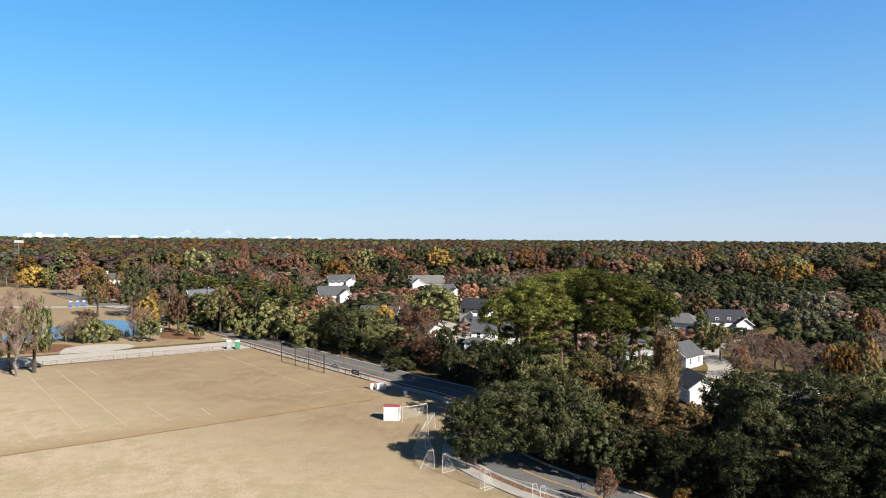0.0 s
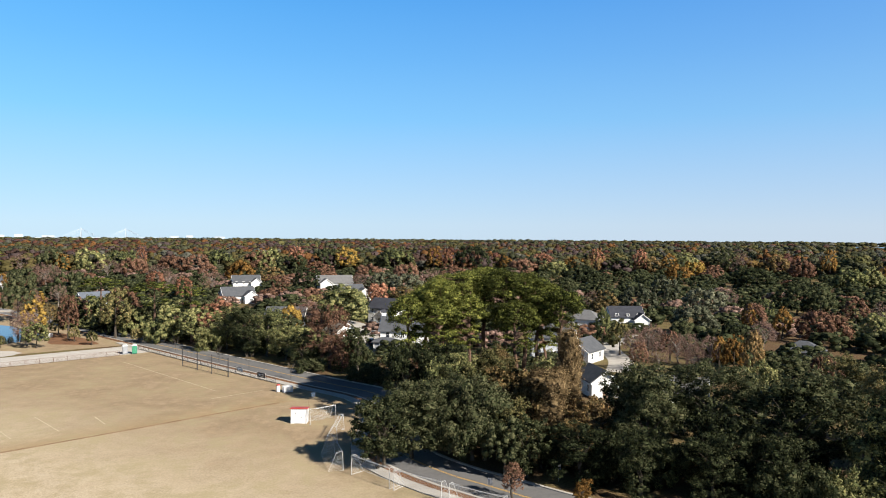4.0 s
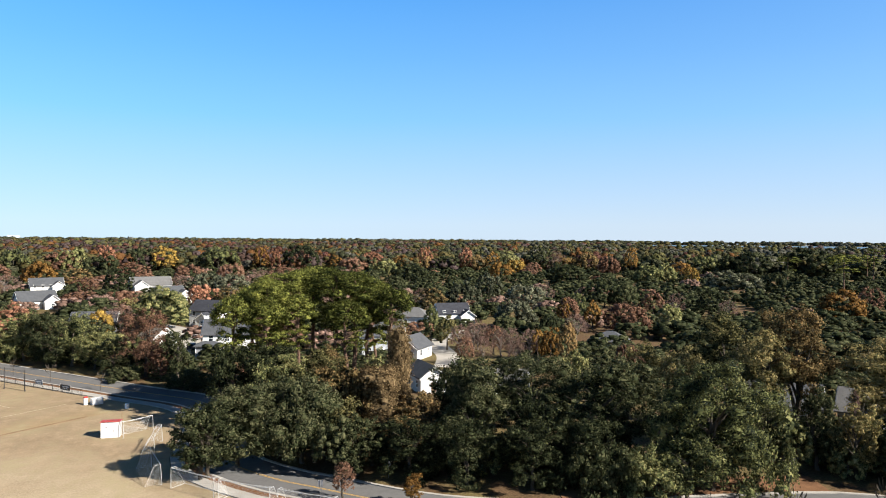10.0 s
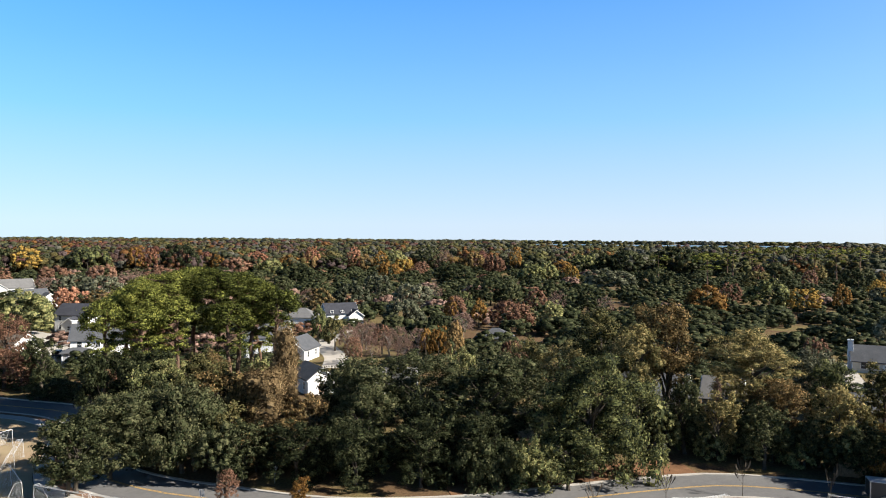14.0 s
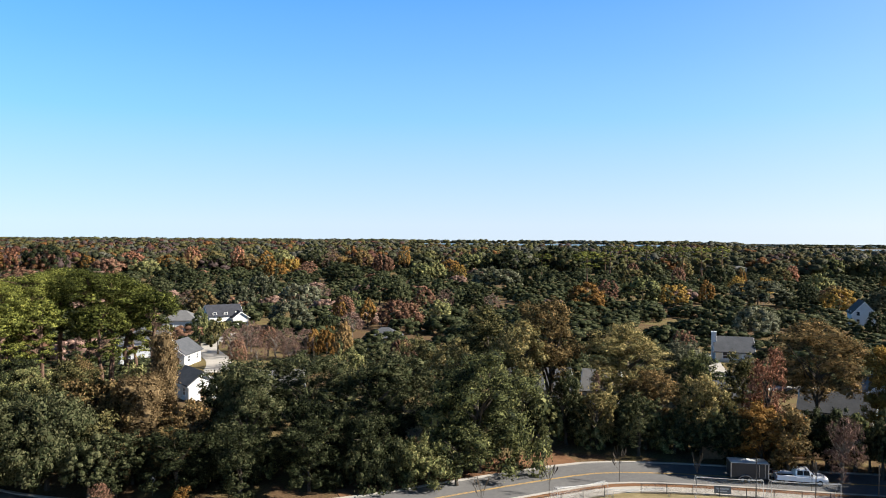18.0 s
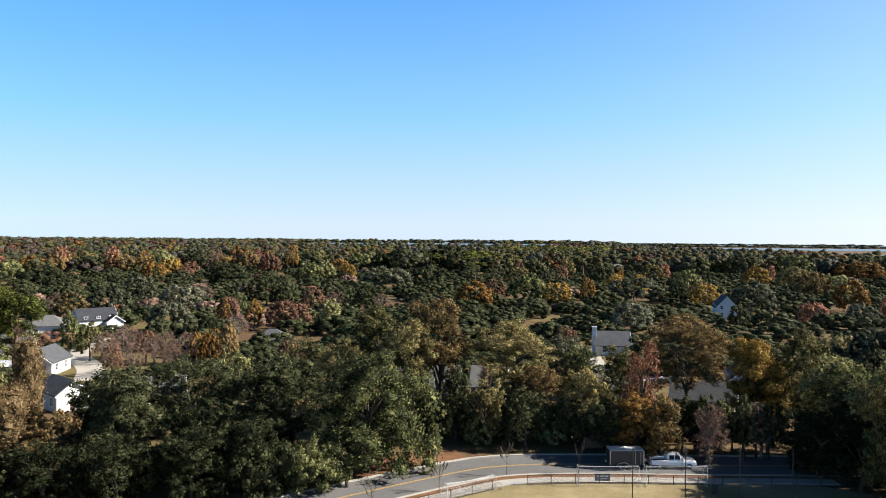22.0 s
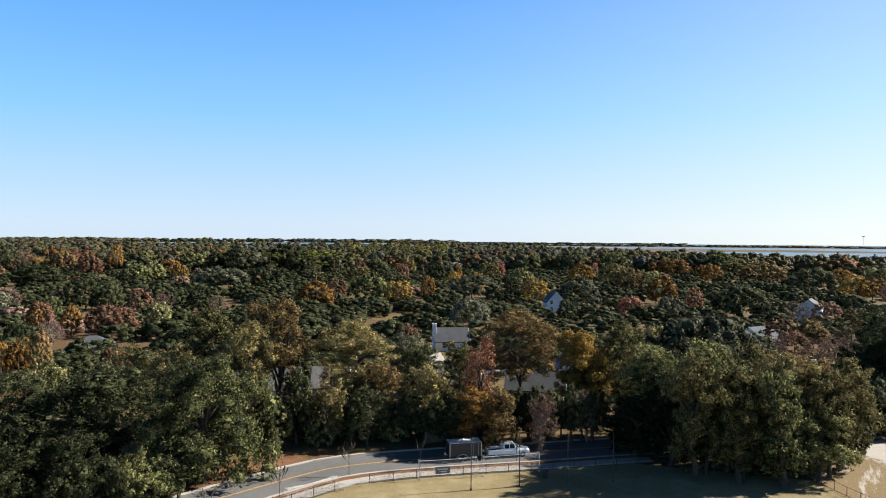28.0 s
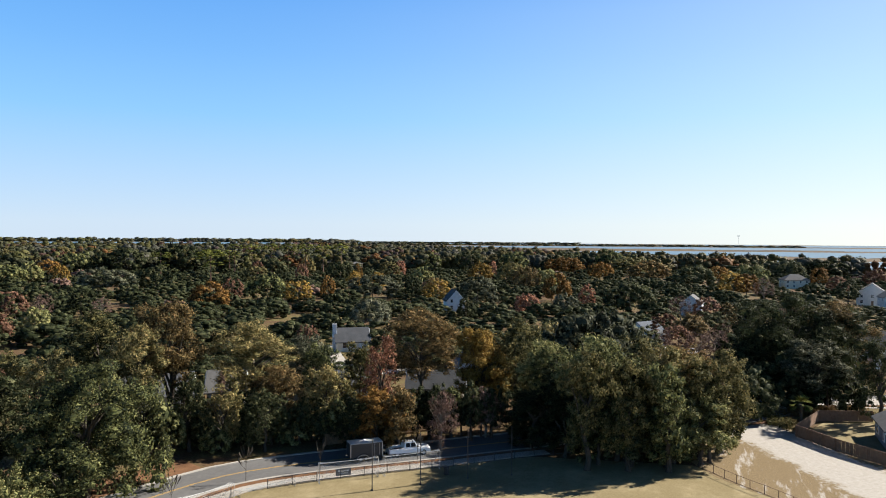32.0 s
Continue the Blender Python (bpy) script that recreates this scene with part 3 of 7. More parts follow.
def crown_arrays(rng, blobs, per, size, aspect=0.62, jitter=0.55, core=0.6, shell=0.4, facets=24):
    """Leaf sprays over a set of clumps (x, y, z, radius, flatness), with a heart of larger, tilted sprays in each."""
    out, ways = [], []
    for x, y, z, r, fl in blobs:
        n = max(3, int(per * r * r))
        d = rng.normal(0, 1, (n, 3))
        d[:, 2] += 0.3
        d /= np.linalg.norm(d, axis=1)[:, None]
        rad = r * (1 - shell * rng.random((n, 1)) ** 1.3 + (0.16 if shell > 0.3 else 0.07) * rng.normal(0, 1, (n, 1)))
        c = d * rad * np.array([1, 1, fl]) + np.array([x, y, z])
        out.append(leaves(rng, c, d, size, aspect, jitter))
        ways.append(np.repeat(d, 4, axis=0))
        if core:
            k = FINE[rng.permutation(len(FINE))[:facets]] if facets else CAP
            loose = 0.10 if facets else 0.05
            mid = k.mean(axis=1, keepdims=True)
            ways.append(k.reshape(-1, 3))
            k = mid * rng.uniform(1 - 2.5 * loose, 1 + 1.5 * loose, (len(k), 1, 1)) + (k - mid) * rng.uniform(0.8, 1.2, (len(k), 1, 1)) + rng.normal(0, loose, k.shape)
            out.append(k.reshape(-1, 3) * r * core * np.array([1, 1, fl]) + np.array([x, y, z]))
    return np.concatenate(out), np.concatenate(ways)


def soft_normals(v, ways, heart, own=0.55):
    """Turns each spray outwards and gives it a normal between its own, its clump's and its crown's, as a dense mass of leaves has."""
    q, w = v.reshape(-1, 4, 3).copy(), ways.reshape(-1, 4, 3)
    g = np.cross(q[:, 2] - q[:, 0], q[:, 3] - q[:, 1])
    back = (g * w.mean(axis=1)).sum(axis=1) < 0
    q[back] = q[back][:, ::-1]
    w = w.copy()
    w[back] = w[back][:, ::-1]
    g[back] *= -1
    g /= np.linalg.norm(g, axis=1)[:, None] + 1e-9
    out = q - np.asarray(heart)
    out /= np.linalg.norm(out, axis=2)[:, :, None] + 1e-9
    n = (0.9 - 0.8 * own) * w + (0.45 if own < 0.5 else 0.22) * out + own * g[:, None, :]
    n /= np.linalg.norm(n, axis=2)[:, :, None] + 1e-9
    return q.reshape(-1, 3), n.reshape(-1, 3)


def dome_set(rng, kind, n):
    """Clumps set evenly over an uneven dome, as a full broadleaf crown has at a distance: (x, y, z, radius, flatness)."""
    mid, high = (0.40, 0.70) if kind == "dome" else (0.92, 1.08)
    p, q, lift = rng.uniform(0, 6.28, 3)
    knobs = rng.normal(0, 1, (7, 3))
    knobs[:, 2] = np.abs(knobs[:, 2])
    knobs /= np.linalg.norm(knobs, axis=1)[:, None]
    out = []
    for i in range(n):
        z = 1 - 1.5 * (i + 0.5) / n
        a = i * 2.39996 + rng.uniform(-0.4, 0.4)
        s = math.sqrt(max(0.0, 1 - z * z))
        d = np.array([s * math.cos(a), s * math.sin(a), z])
        k = 0.72 + 0.07 * math.sin(2 * a + p) + 0.06 * math.sin(3 * a + q + 2 * z) + 0.17 * float(np.max(knobs @ d) ** 6) + rng.uniform(-0.07, 0.05)
        c = rng.uniform(0.15, 0.25)
        out.append((d[0] * k, d[1] * k, max(0.08, mid + d[2] * k * high / 0.9), c, rng.uniform(0.7, 0.95)))
    return np.array(out)


def pine_set(rng, n):
    """A pine's head: a rounded top of needle pads over a few open tiers."""
    out = []
    for i in range(n):
        a = i * 2.39996 + rng.uniform(-0.5, 0.5)
        if i < 0.66 * n:
            z = 1 - 1.25 * (i + 0.5) / (0.66 * n)
            s = math.sqrt(max(0.0, 1 - z * z)) * rng.uniform(0.78, 1.0)
            out.append((0.76 * s * math.cos(a), 0.76 * s * math.sin(a), 1.42 + 0.56 * z + rng.uniform(-0.06, 0.06), rng.uniform(0.17, 0.29), rng.uniform(0.45, 0.65)))
        else:
            q = rng.uniform(0.25, 0.72)
            out.append((q * math.cos(a), q * math.sin(a), rng.uniform(0.15, 1.1), rng.uniform(0.16, 0.28), rng.uniform(0.35, 0.5)))
    return np.array(out)


def blob_set(rng, kind, n, far=False):
    """Clumps of a crown of unit half-width, standing on z = 0: (x, y, z, radius, flatness)."""
    out, lobes = [], []
    if kind == "pine":
        return pine_set(rng, n)
    if far and kind in ("dome", "oval"):
        return dome_set(rng, kind, n)
    if kind in ("dome", "oval"):
        top = 0.62 if kind == "dome" else 1.55
        lobes.append((0.0, 0.0, top, 0.42))
        for i in range(8 if kind == "dome" else 9):
            a = i * 2.4 + rng.uniform(-0.5, 0.5)
            if kind == "dome":
                q, z = rng.uniform(0.40, 0.66), (0.10 if i % 2 else 0.42) + rng.uniform(0.0, 0.25)
            else:
                z = 0.22 + 1.45 * ((i + rng.random()) / 9)
                q = 0.50 * math.sin(math.pi * (0.18 + 0.68 * z / 1.9)) ** 0.7 * rng.uniform(0.8, 1.15)
            lobes.append((q * math.cos(a), q * math.sin(a), z, rng.uniform(0.27, 0.42)))
    for i in range(n):
        if kind in ("dome", "oval"):
            x, y, z, s = lobes[i % len(lobes)]
            d = rng.normal(0, 1, 3)
            d[2] = d[2] + 0.35
            d /= np.linalg.norm(d)
            k = s * rng.uniform(0.55, 1.12)
            fl = 0.78 if kind == "dome" else 1.0
            out.append((x + d[0] * k, y + d[1] * k, max(0.06, z + d[2] * k * fl), 0.085 + 0.125 * rng.random() ** 1.5, rng.uniform(0.55, 0.9)))
        elif kind == "column":
            z = rng.random()
            a, q = rng.uniform(0, 2 * math.pi), math.sqrt(rng.random())
            out.append((0.6 * q * math.cos(a), 0.6 * q * math.sin(a), 0.2 + 5.0 * z, rng.uniform(0.35, 0.6), 1.2))
    return np.array(out)


FORM = {"oak": "dome", "darkoak": "dome", "greyoak": "dome", "green": "oval", "olive": "oval", "gold": "oval", "orange": "oval",
        "brown": "oval", "red": "oval", "mauve": "oval", "pine": "pine", "vine": "column"}
# a crown's height as a share of its half-width, as blob_set builds it
TALL = {"dome": 1.15, "oval": 2.12, "pine": 2.15, "column": 5.5}
TREE_WORDS = {"oak": ("live_oak", "spreading live oak with dense dark green leaves"), "darkoak": ("evergreen_oak", "dense evergreen oak with very dark green leaves"),
              "greyoak": ("laurel_oak", "rounded live oak with dull grey-green leaves"), "green": ("broadleaf_tree", "tall broadleaf tree with fresh green leaves"),
              "olive": ("broadleaf_tree", "tall broadleaf tree turning olive and gold"), "gold": ("maple_tree", "autumn tree with golden yellow leaves"),
              "orange": ("maple_tree", "autumn tree with rusty orange leaves"), "brown": ("cypress_tree", "autumn tree with pinkish brown leaves"),
              "red": ("maple_tree", "autumn tree with thin dull red leaves"), "mauve": ("bare_tree", "nearly bare tree with mauve-grey twigs"),
              "pine": ("pine_tree", "tall pine with yellow-green needle tufts and bare trunk"), "vine": ("vine_covered_tree", "dead trunk wrapped in withered brown vines")}
# detail: (clumps, sprays per square metre of clump, spray size)
DETAIL = {0: (200, 78.0, 0.118, 24), 1: (64, 27.0, 0.19, 0), 2: (48, 16.0, 0.26, 0)}
CROWNS, TRUNKS = {}, {}


def crown_mesh(sp, lod, var, r, form):
    key = (sp, lod, var, round(r), form)
    if key not in CROWNS:
        rng = np.random.default_rng(abs(hash((len(sp) * 7 + ord(sp[0]) * 31 + ord(sp[-1]), lod, var, round(r)))) % 99991)
        n, per, size, facets = DETAIL[lod]
        if form == "pine":
            n = int(n * 0.45)
        if sp == "mauve":
            b = blob_set(rng, form, n, lod > 0) * np.array([r, r, r, r, 1])
            v, ways = crown_arrays(rng, b, per * 2.0, size * 1.6, 0.13, 0.9, 0.0, 0.9, 24)
        elif sp in ("red", "brown") and lod < 2:
            b = blob_set(rng, form, n, lod > 0) * np.array([r, r, r, r, 1])
            v, ways = crown_arrays(rng, b, per * 1.3, size * 0.9, 0.5, 0.8, 0.5, 0.7, facets // 2)
        else:
            b = blob_set(rng, form, n, lod > 0) * np.array([r, r, r, r, 1])
            asp = 0.40 if sp == "pine" else 0.6
            v, ways = crown_arrays(rng, b, per * (1.6 if sp == "pine" else 1.0), size, asp, 0.7 if lod == 0 or sp == "pine" else 0.4, 0.6 if sp == "pine" else 0.62, 0.4 if lod == 0 else 0.3, facets)
        nor = None
        if sp != "mauve":
            v, nor = soft_normals(v, ways, (0.0, 0.0, 0.35 * v[:, 2].max()), (0.55, 0.30, 0.20)[lod])
        CROWNS[key] = mesh_of("crown", v, np.arange(len(v)), [LEAF[sp]], None, nor)
    return CROWNS[key]


def trunk_mesh(sp, h, base, r, var, lod=0):
    """A tapered, slightly bent trunk with limbs reaching into the crown. base: height where the crown begins."""
    if lod:
        h, base, r = round(h / 3) * 3, round(base / 2) * 2, round(r / 2) * 2
    key = (sp, round(h), round(base), round(r), var, lod)
    if key in TRUNKS:
        return TRUNKS[key]
    rnd = random.Random(hash((round(h), round(base), round(r), var)) % 9973)
    p = Parts()
    r0 = 0.018 * h + 0.10
    top = base + (h - base) * (0.85 if sp == "pine" else 0.55)
    pts, x, y = [], 0.0, 0.0
    steps, ring = (14, 8) if lod == 0 else (16, 5) if sp == "mauve" else (3, 5)
    for i in range(steps + 1):
        pts.append((Vector((x, y, top * i / steps - (0.2 if i == 0 else 0))), r0 * (1.25 if i == 0 else 1 - 0.72 * i / steps)))
        x += rnd.uniform(-0.03, 0.03) * h * 0.4
        y += rnd.uniform(-0.03, 0.03) * h * 0.4
    p.loft([[c + Vector((math.cos(k * 2 * math.pi / ring), math.sin(k * 2 * math.pi / ring), 0)) * q for k in range(ring)] for c, q in pts])
    free = [(i, k) for i in range(steps) for k in range(ring) if i >= (0.35 if sp != "pine" else 0.62) * steps - 0.5 and (i + k) % 2]
    rnd.shuffle(free)
    for i, k in free[:(9 if sp != "mauve" else 26) if lod == 0 else 0 if sp != "mauve" else 14]:
        old = (i * ring + k, i * ring + (k + 1) % ring, (i + 1) * ring + (k + 1) % ring, (i + 1) * ring + k)
        p.f.remove(old)
        c = sum((Vector(p.v[j]) for j in old), Vector()) / 4
        q = pts[i][1] * 0.5
        a = (k + 0.5) * 2 * math.pi / ring + rnd.uniform(-0.3, 0.3)
        reach = r * rnd.uniform(0.35, 0.75)
        rise = (h - c.z) * rnd.uniform(0.25, 0.7) if sp != "pine" else reach * 0.35
        last = old
        for part_way, lift, wide in ((0.5, 0.6, 0.5), (1.0, 1.0, 0.16)):
            m = c + Vector((math.cos(a) * reach * part_way, math.sin(a) * reach * part_way, rise * lift))
            s, u = Vector((-math.sin(a), math.cos(a), 0)) * q * wide, Vector((0, 0, q * wide))
            n = len(p.v)
            p.v += [tuple(m - s - u), tuple(m + s - u), tuple(m + s + u), tuple(m - s + u)]
            p.f += [(last[j], last[(j + 1) % 4], n + (j + 1) % 4, n + j) for j in range(4)]
            last = (n, n + 1, n + 2, n + 3)
        p.f.append(last)
    bark = PINE_BARK if sp in ("pine", "vine") else PALE_BARK if sp == "mauve" else BARK
    TRUNKS[key] = p.mesh("trunk", bark)
    return TRUNKS[key]


PLANTED = []


def plant(sp, x, y, h, r, lod=0, base=None, label="", group=""):
    """A tree of species sp at (x, y), h high with a crown of half-width r. base: where its crown begins."""
    form = FORM[sp]
    if form == "dome" and h > 1.75 * r:
        form = "oval"
    elif form == "oval" and h < 1.5 * r:
        form = "dome"
    if base is None:
        base = {"dome": 0.0, "oval": 0.08, "pine": 0.52, "column": 0.0}[form] * h
    var = len(PLANTED) % 4 if lod else len(PLANTED) % 2
    rr = max(3, 3 * round(r / 3)) if lod == 0 else 6.0
    crown = crown_mesh(sp, lod, var, max(rr, 1), form)
    name, words = TREE_WORDS[sp]
    e = empty(name, pose(x, y, 0), label or words, name.replace("_", " ") if "tree" in name else "oak tree", group)
    t = part("trunk", trunk_mesh(sp, h, base, r, var % 3, lod), BARK, e)
    c = part("crown", crown, LEAF[sp], e)
    s = r / max(rr, 1)
    c.location = (0, 0, base)
    c.scale = (s, s, (h - base) / (TALL[form] * max(rr, 1)))
    c.rotation_euler = (0, 0, random.Random(len(PLANTED)).uniform(0, 6.28))
    PLANTED.append((x, y, r))
    return e

# ---- trees that stand out ----
plant("pine", 14.9, 117.1, 23.4, 4.6, 0, base=12.8)
plant("pine", 25.6, 117.2, 25.2, 5.1, 0, base=13.9)
plant("pine", 19.6, 119.4, 24.8, 5.1, 0, base=13.6)
plant("pine", 33.1, 119.5, 23.1, 4.6, 0, base=12.7)
plant("pine", 14.7, 115.1, 19.9, 4.4, 0, base=11.0)
plant("pine", 27.3, 113.8, 19.9, 4.4, 0, base=10.9)
plant("pine", 13.3, 121.3, 22.4, 4.4, 0, base=12.3)
plant("pine", 17.2, 126.8, 23.8, 5.4, 0, base=13.1)
plant("pine", 23.4, 123.8, 25.3, 5.6, 0, base=13.9)
plant("pine", 29.7, 118.3, 24.6, 5.5, 0, base=13.5)
plant("pine", 35.4, 114.7, 21.9, 4.1, 0, base=12.0)
plant("pine", 19.2, 116.4, 20.7, 4.3, 0, base=11.4)
plant("pine", 34.6, 123.2, 17.5, 3.6, 0, base=9.6)
plant("darkoak", 14.3, 95.9, 12.4, 8.4, 0, base=1.2)
plant("darkoak", 4.4, 91.6, 10.2, 5.0, 0, base=0.9)
plant("darkoak", 8.2, 95.2, 11.6, 6.6, 0, base=0.9)
plant("darkoak", 18.1, 93.3, 10.3, 4.7, 0, base=1.5)
plant("olive", 25.3, 96.7, 12.5, 4.3, 0)
plant("green", 21.0, 105.9, 13.7, 5.3, 0)
plant("vine", 30.9, 97.2, 16.8, 2.2, 0, base=0.0)
plant("vine", 27.4, 95.1, 12.0, 3.3, 0, base=0.0)
plant("olive", 32.1, 89.4, 9.8, 3.8, 0)
plant("green", 22.1, 93.4, 8.6, 4.0, 0)
plant("darkoak", 14.2, 111.1, 14.4, 5.5, 0)
plant("green", 16.5, 102.7, 11.8, 4.3, 0)
plant("darkoak", 12.9, 113.3, 13.7, 3.9, 0)
plant("darkoak", 38.4, 89.1, 14.5, 7.4, 0)
plant("darkoak", 47.6, 86.8, 15.2, 7.7, 0)
plant("darkoak", 53.2, 78.7, 14.1, 7.5, 0)
plant("oak", 63.1, 68.3, 14.4, 8.6, 0)
plant("darkoak", 57.7, 79.2, 14.7, 7.3, 0)
plant("darkoak", 37.4, 85.2, 13.0, 5.4, 0)
plant("darkoak", 41.8, 77.5, 11.0, 4.4, 0)
plant("darkoak", 47.3, 71.8, 9.5, 5.8, 0)
plant("darkoak", 32.9, 83.8, 7.0, 4.5, 0)
plant("olive", 28.5, 88.5, 7.2, 3.9, 0)
plant("oak", 53.4, 67.4, 7.1, 5.1, 0)
plant("darkoak", 23.7, 93.0, 4.5, 4.8, 0)
plant("oak", 60.6, 66.5, 16.1, 7.8, 0, base=1.3)
plant("oak", 55.3, 64.5, 7.5, 3.9, 0)
plant("green", 82.2, 87.4, 19.5, 7.0, 0, base=5.8)
plant("olive", 83.3, 74.9, 21.8, 6.6, 0, base=6.5)
plant("green", 72.7, 85.2, 14.9, 4.6, 0)
plant("green", 73.9, 97.1, 14.0, 4.5, 0)
plant("green", 94.0, 68.0, 17.2, 8.7, 0, base=4.3)
plant("greyoak", 109.1, 67.0, 13.7, 5.2, 0)
plant("green", 77.1, 75.6, 18.1, 5.3, 0, base=7.2)
plant("brown", 77.4, 106.9, 11.5, 2.6, 1)
plant("mauve", 84.8, 66.9, 10.6, 1.1, 0)
plant("olive", 89.9, 59.9, 11.5, 5.3, 0)
plant("green", 91.5, 53.4, 11.7, 4.4, 0)
plant("darkoak", 87.1, 63.9, 8.2, 4.9, 0)
plant("darkoak", 85.4, 72.4, 6.2, 3.7, 0)
plant("darkoak", 88.1, 47.2, 7.7, 3.3, 0)
plant("red", 93.6, 45.3, 16.1, 3.6, 0, base=4.8)
plant("olive", 110.8, 46.1, 18.4, 8.6, 0, base=5.1)
plant("orange", 89.7, 44.1, 9.5, 5.0, 0)
plant("olive", 89.4, 40.2, 9.9, 3.7, 0)
plant("mauve", 93.4, 35.6, 8.7, 2.9, 0)
plant("gold", 112.4, 36.0, 15.9, 6.0, 0)
plant("oak", 68.4, 62.2, 6.1, 1.2, 0, base=1.5)
plant("gold", 112.6, 35.3, 15.9, 4.8, 0)
plant("green", 118.0, 31.1, 17.1, 6.2, 0)
plant("oak", 109.4, 24.0, 14.8, 5.5, 0)
plant("darkoak", 102.0, 20.1, 12.8, 5.1, 0)
plant("oak", 99.0, 14.4, 17.6, 7.0, 0, base=0.5)
plant("green", 102.7, 8.5, 16.8, 6.8, 0, base=1.7)
plant("olive", 104.0, 3.1, 16.2, 6.4, 0, base=1.6)
plant("green", 106.0, -1.5, 15.3, 5.4, 0, base=1.5)
plant("green", 101.0, -0.2, 11.3, 3.8, 0, base=1.1)
plant("oak", 98.9, 4.1, 11.2, 4.1, 0, base=0.6)
plant("green", 91.8, 14.6, 16.8, 4.6, 0, base=1.7)
plant("green", 93.5, 9.6, 15.1, 4.5, 0, base=1.5)
plant("oak", 94.9, 4.6, 14.6, 4.3, 0, base=1.5)
plant("darkoak", 97.5, 10.0, 13.7, 5.7, 0, base=1.4)
plant("darkoak", 102.3, 18.5, 9.0, 4.7, 0)
plant("orange", 109.7, 8.3, 12.8, 2.0, 0)
plant("darkoak", 149.3, -14.6, 21.5, 14.0, 0, base=3.2)
plant("olive", 156.3, -23.3, 19.7, 9.6, 0)
plant("greyoak", 138.9, -17.3, 13.5, 7.3, 0, base=3.4)
plant("darkoak", 132.4, -26.3, 15.0, 4.9, 0)
plant("greyoak", 148.2, 23.2, 15.3, 11.6, 1)
plant("green", 156.4, 33.8, 10.9, 7.8, 1)
plant("pine", 326.1, 264.7, 23.7, 10.1, 1)
plant("pine", 445.6, 339.1, 25.7, 8.1, 2)
plant("pine", 453.5, 328.5, 25.7, 8.1, 2)
plant("pine", 461.2, 317.6, 25.8, 8.1, 2)
plant("pine", 468.7, 306.5, 25.9, 8.1, 2)
plant("pine", 475.9, 295.2, 26.0, 8.1, 2)
plant("pine", 482.9, 283.6, 26.0, 8.1, 2)
plant("pine", 489.6, 271.9, 26.1, 8.1, 2)
plant("oak", -89.5, 246.2, 5.7, 4.7, 1)
plant("pine", -77.9, 232.3, 17.7, 7.5, 1)
plant("brown", -70.3, 229.5, 14.8, 6.2, 1)
plant("oak", -64.5, 222.8, 8.6, 5.6, 1)
plant("pine", -58.0, 218.4, 17.1, 8.0, 1)
plant("oak", -50.4, 209.0, 13.0, 5.6, 1)
plant("pine", -44.9, 207.2, 16.6, 5.1, 1)
plant("oak", -41.4, 200.8, 11.2, 5.6, 1)
plant("red", -36.7, 202.7, 13.3, 6.7, 1)
plant("oak", -32.9, 193.2, 12.1, 5.7, 0)
plant("darkoak", -27.3, 188.0, 13.0, 6.2, 0)
plant("oak", -20.9, 180.8, 13.0, 5.3, 0)
plant("oak", -37.1, 193.5, 8.3, 4.8, 0)
plant("oak", -52.5, 208.5, 7.3, 5.9, 1)
plant("oak", -15.8, 175.3, 9.0, 5.1, 0)
plant("darkoak", -72.5, 228.8, 5.7, 5.8, 1)
plant("darkoak", -24.2, 180.4, 8.3, 4.4, 0)
plant("darkoak", -11.3, 167.6, 8.6, 4.6, 0)
plant("darkoak", 1.4, 155.0, 11.3, 4.0, 0)
plant("brown", -4.8, 162.9, 16.0, 6.1, 0)
plant("brown", -1.6, 158.0, 9.0, 3.9, 0)
plant("darkoak", 5.9, 145.9, 3.8, 4.1, 0)
plant("darkoak", 8.9, 139.7, 7.3, 3.4, 0)
plant("darkoak", 2.5, 148.0, 4.2, 3.6, 0)
plant("darkoak", -9.0, 159.7, 3.4, 3.9, 0)
plant("oak", -1.5, 225.0, 16.0, 8.4, 1)
plant("gold", -19.3, 234.2, 7.3, 4.9, 1)
plant("mauve", -14.4, 239.6, 9.5, 5.8, 1)
plant("mauve", -90.7, 149.7, 19.5, 5.4, 1)
plant("oak", -89.5, 153.8, 17.4, 3.7, 1)
plant("oak", -95.7, 154.8, 14.7, 2.9, 1)
plant("gold", -91.2, 216.6, 11.5, 3.8, 1)
plant("mauve", -87.5, 204.0, 9.3, 4.3, 1)
plant("oak", -83.5, 200.3, 7.3, 3.5, 1)
plant("brown", -89.8, 246.1, 10.1, 5.1, 1)
plant("mauve", -106.6, 198.8, 6.2, 4.0, 1, base=0.0)
plant("mauve", -102.1, 198.7, 8.0, 4.3, 1, base=0.0)
plant("oak", -98.8, 198.6, 7.1, 4.3, 1, base=0.0)
plant("oak", -97.3, 202.7, 4.7, 3.3, 1, base=0.0)
plant("oak", -96.4, 204.9, 3.8, 2.2, 1, base=0.0)
plant("mauve", -99.7, 230.5, 9.6, 4.5, 1, base=0.0)
plant("oak", -97.1, 231.9, 4.4, 3.3, 1, base=0.0)
plant("mauve", -114.9, 271.3, 11.7, 3.3, 1, base=0.0)
plant("oak", -106.1, 202.9, 4.4, 3.7, 1, base=0.0)
plant("brown", -101.7, 200.7, 9.7, 2.9, 1, base=0.0)
plant("oak", -92.6, 254.7, 9.5, 7.4, 1, base=0.0)
plant("oak", -87.8, 251.6, 9.9, 5.3, 1, base=0.0)
plant("oak", -83.0, 248.4, 9.8, 7.2, 1, base=0.0)
